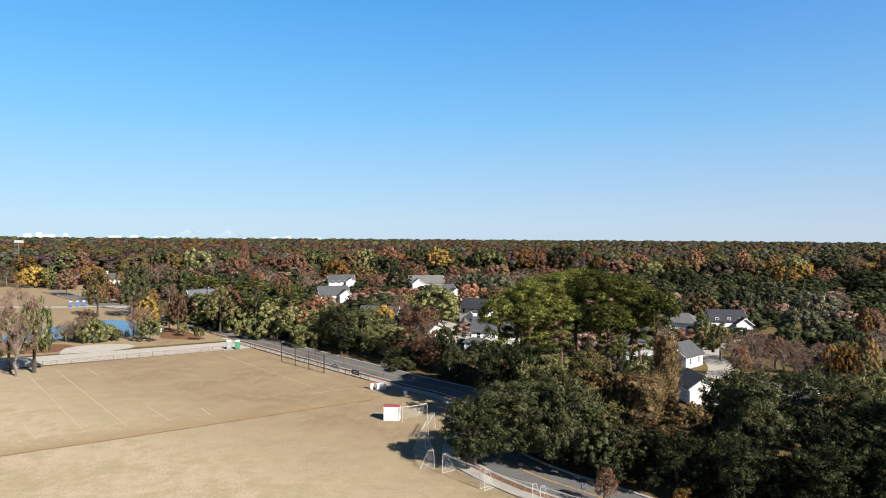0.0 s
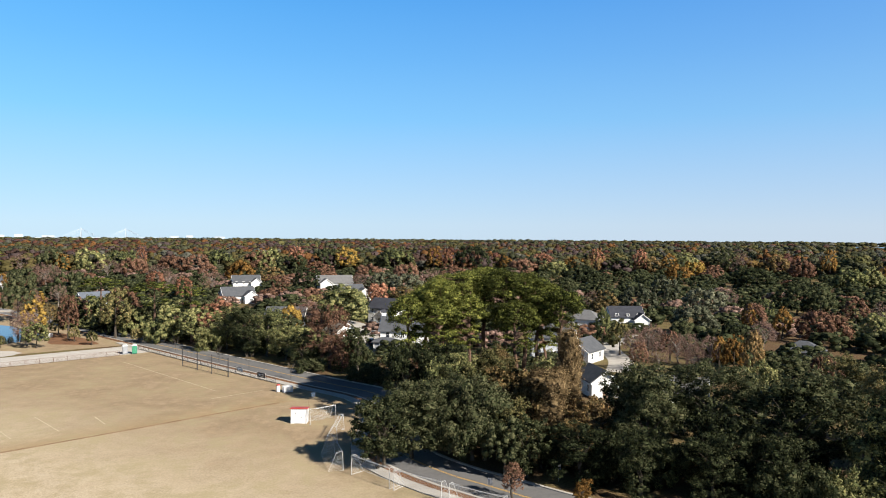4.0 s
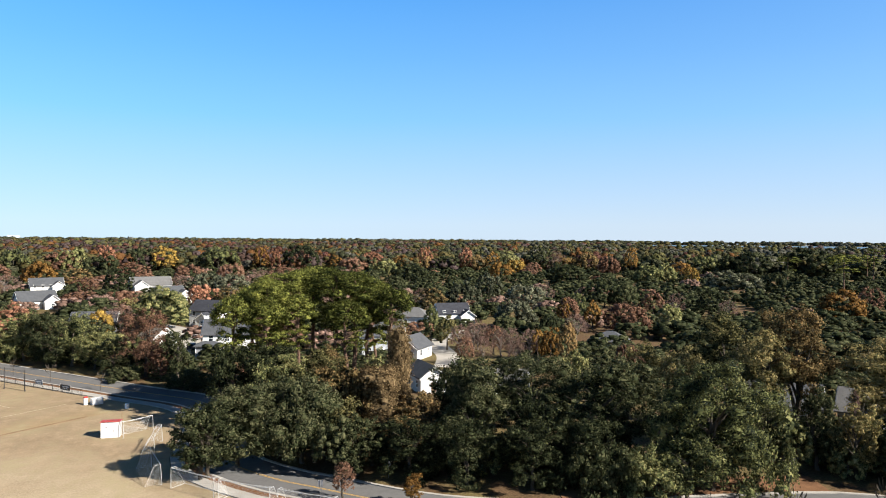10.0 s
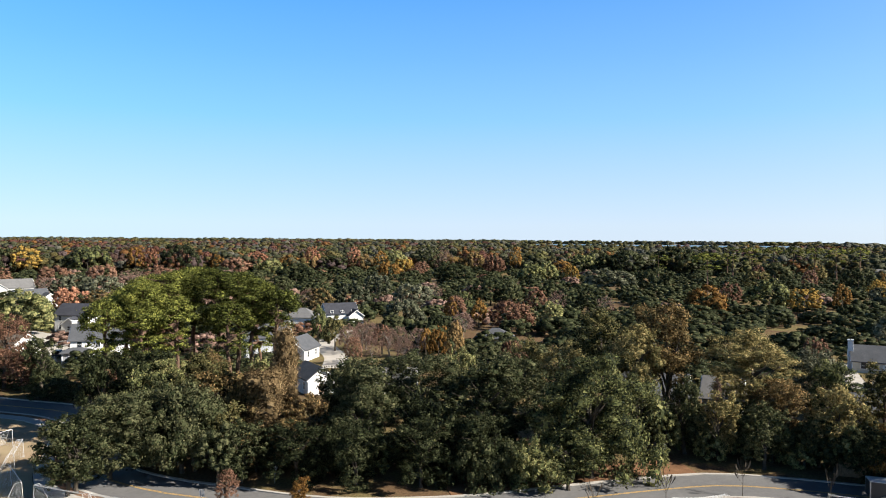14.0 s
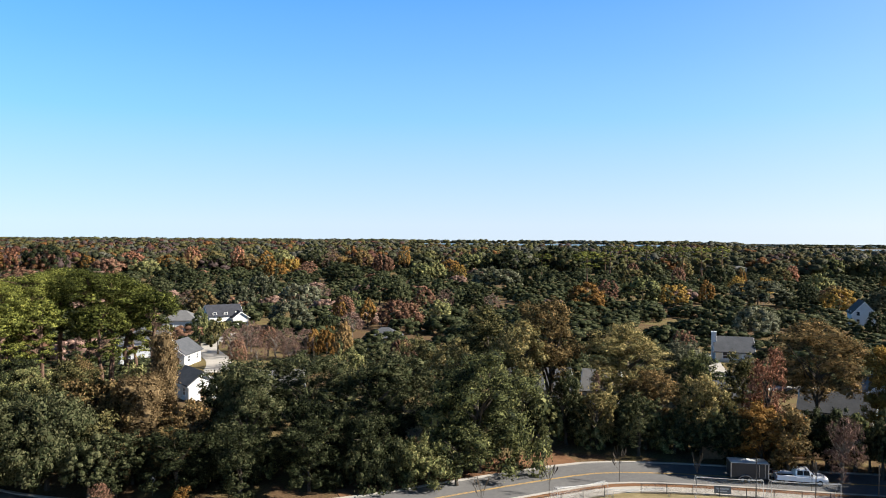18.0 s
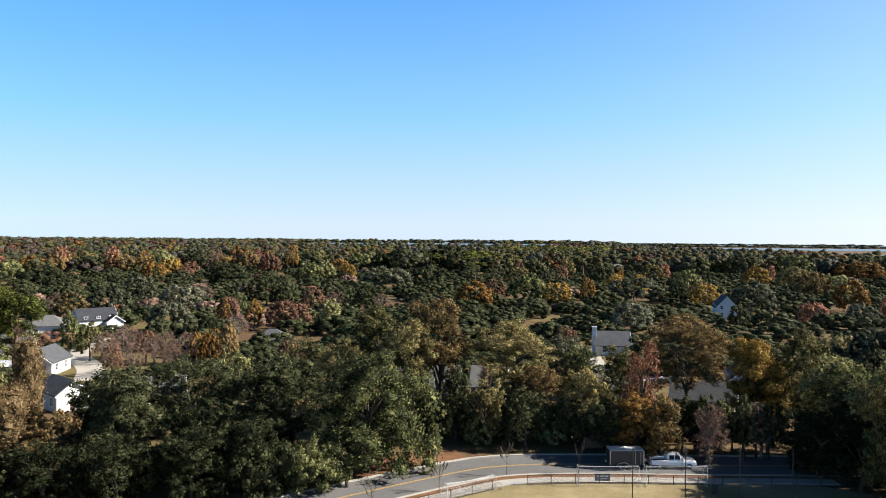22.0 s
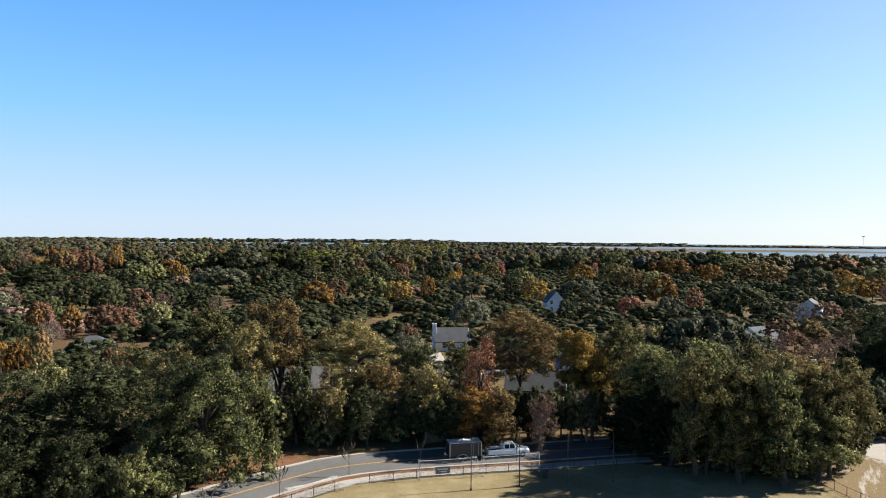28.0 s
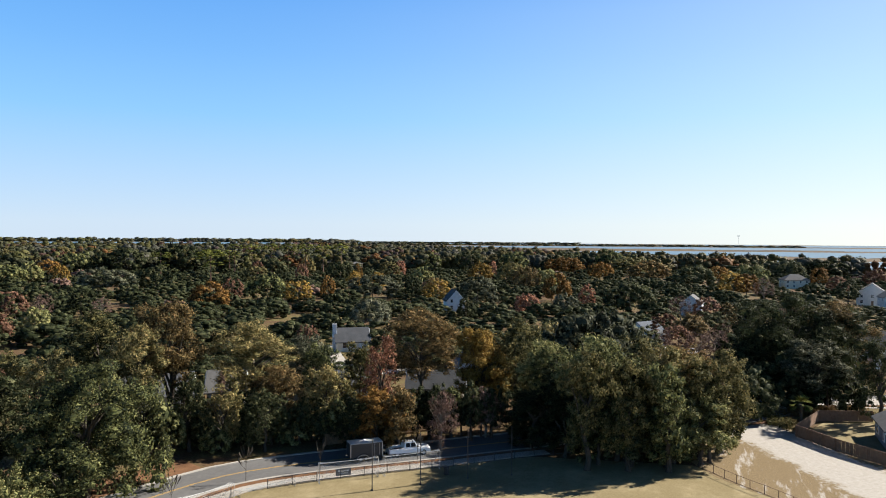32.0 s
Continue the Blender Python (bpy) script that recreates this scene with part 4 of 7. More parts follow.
plant("darkoak", -78.3, 245.1, 9.1, 5.1, 1, base=0.0)
plant("oak", -73.6, 241.8, 9.1, 5.9, 1, base=0.0)
plant("darkoak", -69.0, 238.4, 6.6, 5.6, 1, base=0.0)
plant("oak", -64.5, 234.9, 10.9, 4.8, 1, base=0.0)
plant("darkoak", -60.0, 231.4, 9.5, 5.6, 1, base=0.0)
plant("darkoak", -55.6, 227.8, 8.7, 5.8, 1, base=0.0)
plant("brown", -51.3, 224.1, 5.8, 4.6, 1, base=0.0)
plant("darkoak", -47.0, 220.4, 8.8, 4.6, 1, base=0.0)
plant("darkoak", -42.8, 216.6, 12.0, 5.5, 1, base=0.0)
plant("oak", -38.7, 212.8, 9.2, 5.1, 1, base=0.0)
plant("darkoak", -34.7, 208.8, 11.1, 4.4, 1, base=0.0)
plant("oak", -30.8, 204.8, 10.5, 4.1, 1, base=0.0)
plant("brown", -26.9, 200.8, 8.9, 5.5, 1, base=0.0)
plant("darkoak", -23.2, 196.6, 9.6, 4.8, 1, base=0.0)
plant("darkoak", -19.6, 192.4, 9.9, 4.3, 1, base=0.0)
plant("darkoak", -16.1, 188.2, 10.0, 4.8, 1, base=0.0)
plant("oak", -12.7, 183.9, 7.7, 4.1, 1, base=0.0)
plant("brown", -9.4, 179.5, 4.0, 4.7, 1, base=0.0)
plant("oak", -6.2, 175.1, 6.5, 3.9, 1, base=0.0)
plant("darkoak", -3.2, 170.6, 6.6, 4.0, 1, base=0.0)
plant("oak", -0.3, 166.1, 5.1, 4.4, 1, base=0.0)
plant("darkoak", 2.4, 161.5, 6.1, 3.6, 1, base=0.0)
plant("olive", -127.9, 260.3, 17.8, 4.2, 1)
plant("darkoak", -114.8, 260.9, 17.5, 5.5, 1)
plant("brown", -81.7, 217.1, 13.6, 3.0, 1)
plant("green", -68.8, 217.4, 15.4, 4.8, 1)
plant("mauve", 166.9, -32.2, 7.6, 2.8, 1)
plant("darkoak", 39.0, 96.4, 11.5, 3.9, 0)
plant("olive", 31.2, 92.9, 8.8, 3.3, 0)
plant("oak", 65.8, 106.2, 11.6, 4.1, 0)
plant("green", 113.7, 58.8, 11.7, 4.2, 0)
plant("oak", 104.6, 62.8, 12.7, 4.5, 0)
plant("green", 115.2, 33.7, 13.0, 4.4, 0)
plant("mauve", 101.3, 31.4, 8.1, 3.5, 0)
plant("green", 97.8, 54.6, 9.6, 3.7, 0)
plant("darkoak", 96.6, 38.6, 7.6, 3.4, 0)
plant("darkoak", 102.9, 25.6, 8.2, 4.4, 0)
plant("olive", 92.3, 63.4, 10.8, 4.1, 0)
plant("darkoak", 74.9, 72.2, 10.2, 4.3, 0)
plant("darkoak", 79.0, 67.6, 11.2, 3.9, 0)
plant("green", 81.1, 63.5, 9.9, 3.4, 0)
plant("darkoak", 82.8, 57.9, 9.0, 3.8, 0)
plant("oak", 73.9, 76.0, 11.5, 3.5, 0)
plant("oak", 97.3, 11.4, 16.9, 6.0, 0, base=1.7)
plant("green", 100.9, 5.3, 16.4, 6.2, 0, base=3.0)
plant("oak", 106.0, 20.8, 14.3, 5.8, 0)
plant("green", 102.0, 1.1, 14.6, 5.0, 0, base=2.9)
# dark shrubs added behind the trunks to cover the bright ground there
plant("darkoak", 105.9, 25.7, 3.7, 3.1, 1)
plant("darkoak", 106.7, 22.3, 3.9, 3.1, 1)
plant("darkoak", 107.3, 19.1, 4.2, 3.1, 1)
plant("darkoak", 107.8, 15.8, 4.5, 3.1, 1)
plant("darkoak", 108.3, 12.7, 4.8, 3.1, 1)
plant("darkoak", 108.6, 9.5, 5.2, 3.1, 1)
plant("darkoak", 108.8, 6.5, 5.5, 3.1, 1)
plant("darkoak", 108.9, 3.5, 5.8, 3.1, 1)
plant("darkoak", 109.0, 0.6, 6.2, 3.1, 1)
plant("darkoak", 109.0, -2.2, 6.6, 3.1, 1)
plant("darkoak", 75.7, 70.6, 5.8, 2.3, 1)
plant("oak", 76.7, 68.9, 6.4, 2.4, 1)
plant("oak", 80.8, 69.8, 3.2, 2.2, 1)
plant("darkoak", 79.9, 66.4, 5.8, 2.0, 1)
plant("oak", 80.5, 64.4, 3.9, 2.5, 1)
plant("oak", 82.4, 63.4, 4.2, 2.2, 1)
plant("darkoak", 85.2, 63.1, 6.2, 2.6, 1)
plant("oak", 85.8, 61.1, 6.2, 2.0, 1)
plant("oak", 86.2, 59.1, 7.1, 2.6, 1)
plant("oak", 88.1, 58.1, 4.2, 2.4, 1)
plant("darkoak", 87.7, 55.5, 6.1, 2.2, 1)
plant("green", 89.9, 54.8, 7.0, 3.0, 1)
plant("darkoak", 89.5, 52.4, 5.5, 2.6, 1)
plant("oak", 90.7, 50.9, 6.5, 2.6, 1)
plant("darkoak", 92.6, 49.9, 7.1, 2.5, 1)
plant("darkoak", 91.9, 47.6, 5.4, 2.0, 1)
plant("darkoak", 94.9, 47.1, 7.0, 2.8, 1)
plant("darkoak", 93.8, 44.7, 7.4, 2.4, 1)
plant("oak", 94.1, 42.9, 7.6, 2.9, 1)
plant("oak", 98.8, 43.2, 5.7, 2.0, 1)
plant("darkoak", 95.7, 40.1, 8.0, 2.6, 1)
plant("darkoak", 96.5, 38.6, 8.2, 2.4, 1)
plant("darkoak", 99.0, 37.9, 8.1, 2.1, 1)
plant("oak", 98.9, 36.1, 8.1, 2.3, 1)
plant("darkoak", 100.0, 34.8, 6.3, 2.4, 1)
plant("darkoak", 98.7, 32.8, 8.6, 2.0, 1)
plant("darkoak", 101.0, 32.0, 7.5, 3.0, 1)
plant("darkoak", 101.4, 30.5, 8.2, 2.3, 1)
plant("oak", -89.9, 247.3, 3.5, 5.9, 1)
plant("oak", -83.7, 241.7, 2.2, 4.6, 1)
plant("darkoak", -77.9, 236.9, 2.2, 4.9, 1)
plant("darkoak", -73.3, 235.2, 2.2, 4.4, 1)
plant("darkoak", -67.6, 230.2, 2.2, 4.4, 1)
plant("oak", -62.7, 227.1, 2.2, 4.3, 1)
plant("oak", -58.3, 225.8, 2.2, 4.8, 1)
plant("darkoak", -52.8, 219.9, 2.2, 5.3, 1)
plant("darkoak", -47.0, 212.3, 2.2, 3.9, 1)
plant("oak", -42.9, 211.1, 2.2, 4.9, 1)
plant("oak", -38.0, 205.8, 2.2, 4.5, 1)
plant("oak", -33.3, 200.3, 2.2, 4.1, 1)
plant("darkoak", -29.0, 197.2, 2.2, 3.3, 1)
plant("darkoak", -24.4, 190.0, 2.2, 4.4, 1)
plant("oak", -20.3, 186.2, 2.2, 3.8, 1)
plant("darkoak", -16.1, 179.7, 2.2, 2.9, 1)
plant("oak", -12.6, 178.5, 2.2, 3.1, 1)
plant("darkoak", -8.7, 171.4, 2.2, 4.0, 1)
plant("oak", -5.2, 166.5, 2.2, 3.8, 1)
plant("darkoak", -1.8, 160.2, 2.2, 2.7, 1)
plant("darkoak", 1.4, 157.3, 2.2, 3.4, 1)
plant("darkoak", 19.2, 86.4, 7.5, 2.9, 1)
plant("olive", 21.8, 87.4, 6.2, 2.2, 1)
plant("darkoak", 24.8, 89.3, 5.1, 2.5, 1)
plant("darkoak", 27.3, 89.1, 3.6, 2.6, 1)
plant("olive", 29.2, 87.0, 6.0, 3.0, 1)
plant("darkoak", 31.7, 86.7, 4.8, 2.6, 1)
plant("darkoak", 34.5, 87.0, 3.6, 2.7, 1)
plant("darkoak", 35.0, 81.8, 4.3, 2.9, 1)
plant("oak", 37.7, 81.7, 4.3, 2.9, 1)
plant("darkoak", 41.4, 83.7, 3.8, 2.9, 1)
plant("olive", 41.5, 78.4, 4.8, 2.2, 1)
plant("oak", 44.8, 79.3, 4.6, 2.5, 1)
plant("darkoak", 47.7, 79.4, 4.8, 3.1, 1)
plant("olive", 49.4, 77.2, 4.0, 2.4, 1)
plant("olive", 51.3, 75.6, 3.8, 3.0, 1)
plant("oak", 52.9, 73.6, 4.7, 2.3, 1)
plant("darkoak", 54.5, 71.7, 3.8, 2.5, 1)

# low oaks for the overhanging crowns, added also to darken the shaded verge
plant("darkoak", 22.0, 86.2, 8.0, 4.2, 0, base=0.2)
plant("darkoak", 27.6, 82.0, 8.6, 4.6, 0, base=0.2)
plant("darkoak", 33.6, 77.8, 9.0, 4.6, 0, base=0.2)
plant("darkoak", 40.4, 74.0, 9.0, 4.8, 0, base=0.2)
plant("darkoak", 46.8, 71.6, 9.2, 4.8, 0, base=0.2)
plant("darkoak", 98.2, 23.6, 9.0, 5.0, 0, base=0.4)
plant("darkoak", 96.3, 18.4, 10.0, 5.2, 0, base=0.4)
plant("oak", 94.5, 13.6, 10.5, 5.2, 0, base=0.4)
plant("darkoak", 95.5, 9.4, 10.5, 5.2, 0, base=0.4)
plant("oak", 96.9, 5.1, 10.5, 5.2, 0, base=0.4)
plant("oak", 99.0, 1.0, 10.0, 4.8, 0, base=0.4)
plant("oak", 17.0, 108.0, 13.0, 4.6, 0)
plant("olive", 24.0, 110.0, 13.5, 4.6, 0)
plant("oak", 30.0, 107.5, 12.0, 4.2, 0)
plant("olive", 22.5, 102.5, 12.0, 4.2, 0)
plant("darkoak", 26.5, 104.5, 11.0, 4.4, 0)
plant("oak", 13.2, 106.0, 13.0, 4.2, 0)
plant("darkoak", 3.5, 91.2, 9.6, 4.2, 0, base=1.6, label="live oak leaning over the road at the field's corner")
plant("darkoak", 127.9, -5.4, 8.0, 6.0, 1, base=0.2)
plant("darkoak", 137.6, -10.1, 9.0, 6.5, 1, base=0.2)
plant("darkoak", 145.1, -15.8, 9.0, 6.5, 1, base=0.2)
plant("darkoak", 151.7, -9.0, 9.0, 7.0, 1, base=0.2)
plant("darkoak", 139.6, -19.6, 8.0, 6.0, 1, base=0.2)
plant("darkoak", 141.0, -3.0, 8.0, 6.0, 1, base=0.2)
# shrubs added along the fence, in place of deep shade under the trees
plant("oak", 88.0, 56.2, 3.4, 2.6, 1, base=0.1)
plant("darkoak", 90.3, 54.2, 3.9, 2.6, 1, base=0.1)
plant("darkoak", 92.6, 52.1, 4.4, 2.6, 1, base=0.1)
plant("oak", 94.9, 50.1, 3.4, 2.6, 1, base=0.1)
plant("darkoak", 97.2, 48.0, 3.9, 2.6, 1, base=0.1)
plant("darkoak", 99.5, 46.0, 4.4, 2.6, 1, base=0.1)
plant("oak", 101.8, 43.9, 3.4, 2.6, 1, base=0.1)
plant("darkoak", 104.1, 41.9, 3.9, 2.6, 1, base=0.1)
plant("darkoak", 106.4, 39.8, 4.4, 2.6, 1, base=0.1)
plant("oak", 108.7, 37.8, 3.4, 2.6, 1, base=0.1)
plant("darkoak", 111.0, 35.7, 3.9, 2.6, 1, base=0.1)
plant("darkoak", 113.3, 33.7, 4.4, 2.6, 1, base=0.1)
plant("pine", 9.6, 117.0, 21.0, 4.3, 0, base=9.0)
plant("darkoak", 8.8, 112.4, 14.0, 4.2, 0)
plant("darkoak", 16.4, 93.4, 12.2, 7.0, 0, base=2.0)
plant("mauve", 181.6, 11.4, 8.0, 4.2, 1)
plant("brown", 189.9, 7.3, 8.5, 4.6, 1)
plant("mauve", 178.0, 2.5, 8.0, 4.4, 1)
plant("olive", 204.9, 5.0, 10.0, 5.0, 1)
plant("mauve", 188.0, -1.3, 8.0, 4.2, 1)
plant("darkoak", 177.4, 14.9, 9.0, 5.0, 1)
plant("brown", 213.7, 11.9, 9.0, 5.0, 1)
plant("darkoak", 212.0, 0.0, 10.0, 5.5, 1)
plant("mauve", 70.1, 168.4, 8.0, 3.2, 1, base=0.5)
plant("mauve", 77.5, 173.4, 8.5, 3.7, 1, base=0.5)
plant("brown", 78.2, 164.8, 8.0, 2.9, 1, base=0.5)
plant("mauve", 80.1, 159.3, 8.0, 3.2, 1, base=0.5)
plant("mauve", 83.0, 154.1, 8.0, 3.1, 1, base=0.5)
plant("mauve", 70.2, 153.6, 7.0, 2.7, 1, base=0.5)
plant("brown", 65.4, 153.4, 7.0, 2.4, 1, base=0.5)
plant("mauve", 75.7, 147.6, 7.0, 2.7, 1, base=0.5)
plant("orange", 84.4, 152.5, 8.0, 2.0, 1, base=0.5)
plant("darkoak", 94.0, 191.9, 7.5, 3.8, 1, base=0.5)
# crowns that can be told apart between and behind the houses
plant("mauve", -260.5, 419.8, 13.0, 4.4, 2, base=1.6)
plant("orange", -318.1, 535.5, 16.1, 9.6, 2, base=0.8)
plant("gold", -236.7, 407.9, 12.9, 10.6, 2, base=0.6)
plant("oak", -223.2, 399.0, 14.0, 4.6, 2, base=0.7)
plant("brown", -189.5, 354.1, 13.5, 5.3, 2, base=0.7)
plant("oak", -294.0, 549.3, 19.5, 10.0, 2, base=1.0)
plant("brown", -284.2, 553.5, 19.5, 7.4, 2, base=1.0)
plant("orange", -214.8, 429.7, 13.9, 8.0, 2, base=0.7)
plant("oak", -166.5, 334.7, 5.9, 5.1, 2, base=0.3)
plant("olive", -172.9, 357.3, 12.9, 5.4, 2, base=0.6)
plant("pine", -268.9, 563.4, 20.3, 13.4, 2, base=9.1)
plant("red", -150.7, 318.3, 7.9, 5.4, 2, base=0.4)
plant("orange", -174.1, 378.8, 12.0, 2.9, 2, base=0.6)
plant("mauve", -143.9, 314.6, 6.9, 3.7, 2, base=0.8)
plant("mauve", -249.5, 570.8, 15.8, 9.2, 2, base=1.9)
plant("darkoak", -174.4, 401.1, 12.9, 8.6, 2, base=0.6)
plant("gold", -123.7, 294.8, 8.9, 4.1, 2, base=0.4)
plant("mauve", -177.2, 437.6, 13.9, 10.0, 2, base=1.7)
plant("olive", -99.3, 247.6, 7.9, 2.6, 2, base=0.4)
plant("darkoak", -230.2, 579.9, 20.3, 13.2, 2, base=1.0)
plant("mauve", -123.4, 317.2, 9.9, 3.6, 2, base=1.2)
plant("orange", -223.5, 580.6, 17.6, 7.2, 2, base=0.9)
plant("darkoak", -122.7, 332.6, 14.9, 8.8, 2, base=0.7)
plant("oak", -205.5, 589.2, 20.4, 13.6, 2, base=1.0)
plant("mauve", -169.3, 518.8, 14.9, 9.6, 2, base=1.8)
plant("oak", -184.0, 596.1, 20.4, 12.9, 2, base=1.0)
plant("brown", -157.3, 537.8, 14.9, 10.7, 2, base=0.7)
plant("red", -169.1, 597.8, 24.3, 4.4, 2, base=1.2)
plant("red", -96.6, 365.5, 13.9, 5.3, 2, base=0.7)
plant("mauve", -114.1, 438.4, 13.9, 7.5, 2, base=1.7)
plant("mauve", -97.0, 390.7, 11.9, 5.4, 2, base=1.4)
plant("brown", -144.2, 594.2, 15.9, 13.1, 2, base=0.8)
plant("red", -76.4, 334.8, 12.9, 4.4, 2, base=0.6)
plant("brown", -126.5, 601.1, 14.9, 13.3, 2, base=0.7)
plant("brown", -96.1, 486.1, 13.9, 8.1, 2, base=0.7)
plant("mauve", -74.8, 394.6, 11.9, 7.5, 2, base=1.4)
plant("oak", -110.6, 614.2, 19.6, 13.7, 2, base=1.0)
plant("orange", -69.9, 460.8, 14.9, 10.7, 2, base=0.7)
plant("brown", -80.6, 619.2, 18.3, 15.0, 2, base=0.9)
plant("oak", -71.7, 619.6, 20.8, 12.7, 2, base=1.0)
plant("olive", -47.9, 439.0, 12.9, 8.3, 2, base=0.6)
plant("brown", -34.4, 333.0, 6.3, 8.1, 2, base=0.3)
plant("brown", -37.3, 380.7, 10.9, 5.7, 2, base=0.5)
plant("darkoak", -44.2, 539.4, 16.9, 14.2, 2, base=0.8)
plant("red", -46.9, 620.7, 24.9, 8.1, 2, base=1.2)
plant("darkoak", -24.4, 390.6, 14.9, 8.0, 2, base=0.7)
plant("green", -15.3, 299.0, 6.9, 3.7, 2, base=0.3)
plant("brown", -25.0, 527.2, 13.9, 9.0, 2, base=0.7)
plant("darkoak", -22.0, 623.4, 21.1, 12.9, 2, base=1.1)
plant("brown", -15.8, 470.2, 11.9, 7.1, 2, base=0.6)
plant("darkoak", -2.7, 245.1, 12.3, 8.3, 1, base=0.6)
plant("gold", -4.5, 623.5, 23.2, 11.8, 2, base=1.2)
plant("mauve", 5.4, 414.3, 8.9, 8.7, 2, base=1.1)
plant("brown", 11.9, 476.1, 11.9, 11.7, 2, base=0.6)
plant("red", 13.5, 327.6, 8.9, 7.4, 2, base=0.4)
plant("greyoak", 17.9, 381.4, 11.8, 10.7, 2, base=0.6)
plant("oak", 38.1, 624.0, 21.4, 17.6, 2, base=1.1)
plant("olive", 21.9, 301.3, 9.9, 5.7, 2, base=0.5)
plant("brown", 35.2, 455.6, 13.9, 9.4, 2, base=0.7)
plant("greyoak", 28.8, 364.5, 11.8, 10.3, 2, base=0.6)
plant("mauve", 46.8, 411.8, 12.9, 7.9, 2, base=1.5)
plant("orange", 72.5, 618.2, 23.2, 8.1, 2, base=1.2)
plant("red", 83.2, 616.5, 21.3, 7.0, 2, base=1.1)
plant("brown", 65.7, 450.9, 13.9, 9.2, 2, base=0.7)
plant("darkoak", 106.9, 615.9, 24.0, 17.1, 2, base=1.2)
plant("brown", 106.7, 614.5, 18.1, 12.5, 2, base=0.9)
plant("orange", 134.8, 607.5, 15.0, 7.8, 2, base=0.7)
plant("brown", 146.6, 595.8, 13.9, 12.0, 2, base=0.7)
plant("red", 167.0, 600.5, 19.7, 10.9, 2, base=1.0)
plant("oak", 158.4, 538.2, 13.9, 12.2, 2, base=0.7)
plant("darkoak", 101.5, 326.8, 12.9, 7.1, 2, base=0.6)
plant("orange", 193.6, 593.3, 15.2, 13.8, 2, base=0.8)
plant("darkoak", 146.4, 437.5, 13.9, 14.0, 2, base=0.7)
plant("mauve", 97.0, 274.9, 9.9, 3.2, 2, base=1.2)
plant("olive", 209.5, 587.1, 16.9, 11.4, 2, base=0.8)
plant("red", 209.9, 585.7, 24.0, 7.3, 2, base=1.2)
plant("oak", 67.6, 182.8, 12.0, 2.6, 1, base=0.6)
plant("olive", 92.3, 248.7, 11.9, 6.1, 2, base=0.6)
plant("darkoak", 228.0, 581.1, 15.3, 14.3, 2, base=0.8)
plant("green", 69.4, 175.3, 9.9, 3.1, 1, base=0.5)
plant("greyoak", 109.9, 259.6, 12.8, 9.0, 2, base=0.6)
plant("red", 244.3, 572.4, 23.5, 7.9, 2, base=1.2)
plant("olive", 250.8, 571.5, 16.2, 13.8, 2, base=0.8)
plant("mauve", 75.6, 171.7, 7.9, 3.3, 1, base=0.9)
plant("greyoak", 148.1, 318.4, 12.9, 8.1, 2, base=0.6)
plant("orange", 266.0, 562.9, 18.8, 8.6, 2, base=0.9)
plant("mauve", 77.1, 158.2, 7.9, 3.0, 1, base=0.9)
plant("orange", 226.9, 465.6, 12.9, 10.3, 2, base=0.6)
plant("oak", 278.2, 557.5, 19.9, 10.4, 2, base=1.0)
plant("greyoak", 107.7, 210.3, 9.8, 8.4, 1, base=0.5)
plant("gold", 276.0, 538.1, 12.9, 9.1, 2, base=0.6)
plant("greyoak", 140.9, 266.8, 10.8, 9.3, 2, base=0.5)
plant("brown", 270.1, 496.9, 11.9, 7.4, 2, base=0.6)
plant("darkoak", 303.7, 544.5, 23.8, 11.7, 2, base=1.2)
plant("mauve", 160.5, 281.7, 8.9, 3.9, 2, base=1.1)
plant("darkoak", 100.2, 175.6, 8.9, 2.6, 1, base=0.4)
plant("orange", 85.4, 148.0, 8.9, 2.6, 1, base=0.4)
plant("mauve", 312.1, 538.5, 17.5, 7.4, 2, base=2.1)
plant("mauve", 316.2, 536.1, 20.3, 7.6, 2, base=2.4)
plant("darkoak", 249.9, 419.3, 13.9, 12.2, 2, base=0.7)
plant("orange", 125.8, 209.9, 9.9, 2.7, 1, base=0.5)
plant("olive", 85.2, 139.7, 10.9, 2.7, 1, base=0.5)
plant("darkoak", 237.7, 388.7, 13.8, 16.0, 2, base=0.7)
plant("brown", 127.9, 209.0, 10.9, 4.1, 1, base=0.5)
plant("mauve", 112.4, 179.8, 7.9, 4.1, 1, base=0.9)
plant("oak", 144.8, 231.2, 10.9, 3.7, 2, base=0.5)
plant("olive", 338.0, 524.3, 18.4, 12.9, 2, base=0.9)
plant("orange", 130.6, 199.0, 9.9, 3.2, 1, base=0.5)
plant("darkoak", 179.2, 263.7, 11.8, 10.1, 2, base=0.6)
plant("brown", 343.2, 500.8, 14.9, 11.4, 2, base=0.7)
plant("darkoak", 185.6, 258.5, 10.9, 7.2, 2, base=0.5)
plant("brown", 136.9, 188.7, 9.8, 7.9, 1, base=0.5)
plant("orange", 367.7, 501.4, 24.7, 5.9, 2, base=1.2)
plant("brown", 89.4, 121.7, 8.9, 2.8, 1, base=0.4)
plant("oak", 297.9, 388.1, 12.9, 11.1, 2, base=0.6)
plant("brown", 176.8, 227.3, 10.9, 4.8, 2, base=0.5)
plant("oak", 318.2, 397.1, 13.9, 9.6, 2, base=0.7)
plant("oak", 151.2, 186.2, 9.9, 4.5, 1, base=0.5)
plant("mauve", 178.4, 216.1, 9.9, 4.0, 2, base=1.2)
plant("orange", 363.2, 433.7, 14.9, 8.5, 2, base=0.7)
plant("gold", 303.1, 352.1, 13.9, 5.2, 2, base=0.7)
plant("oak", 413.9, 467.2, 18.5, 14.0, 2, base=0.9)
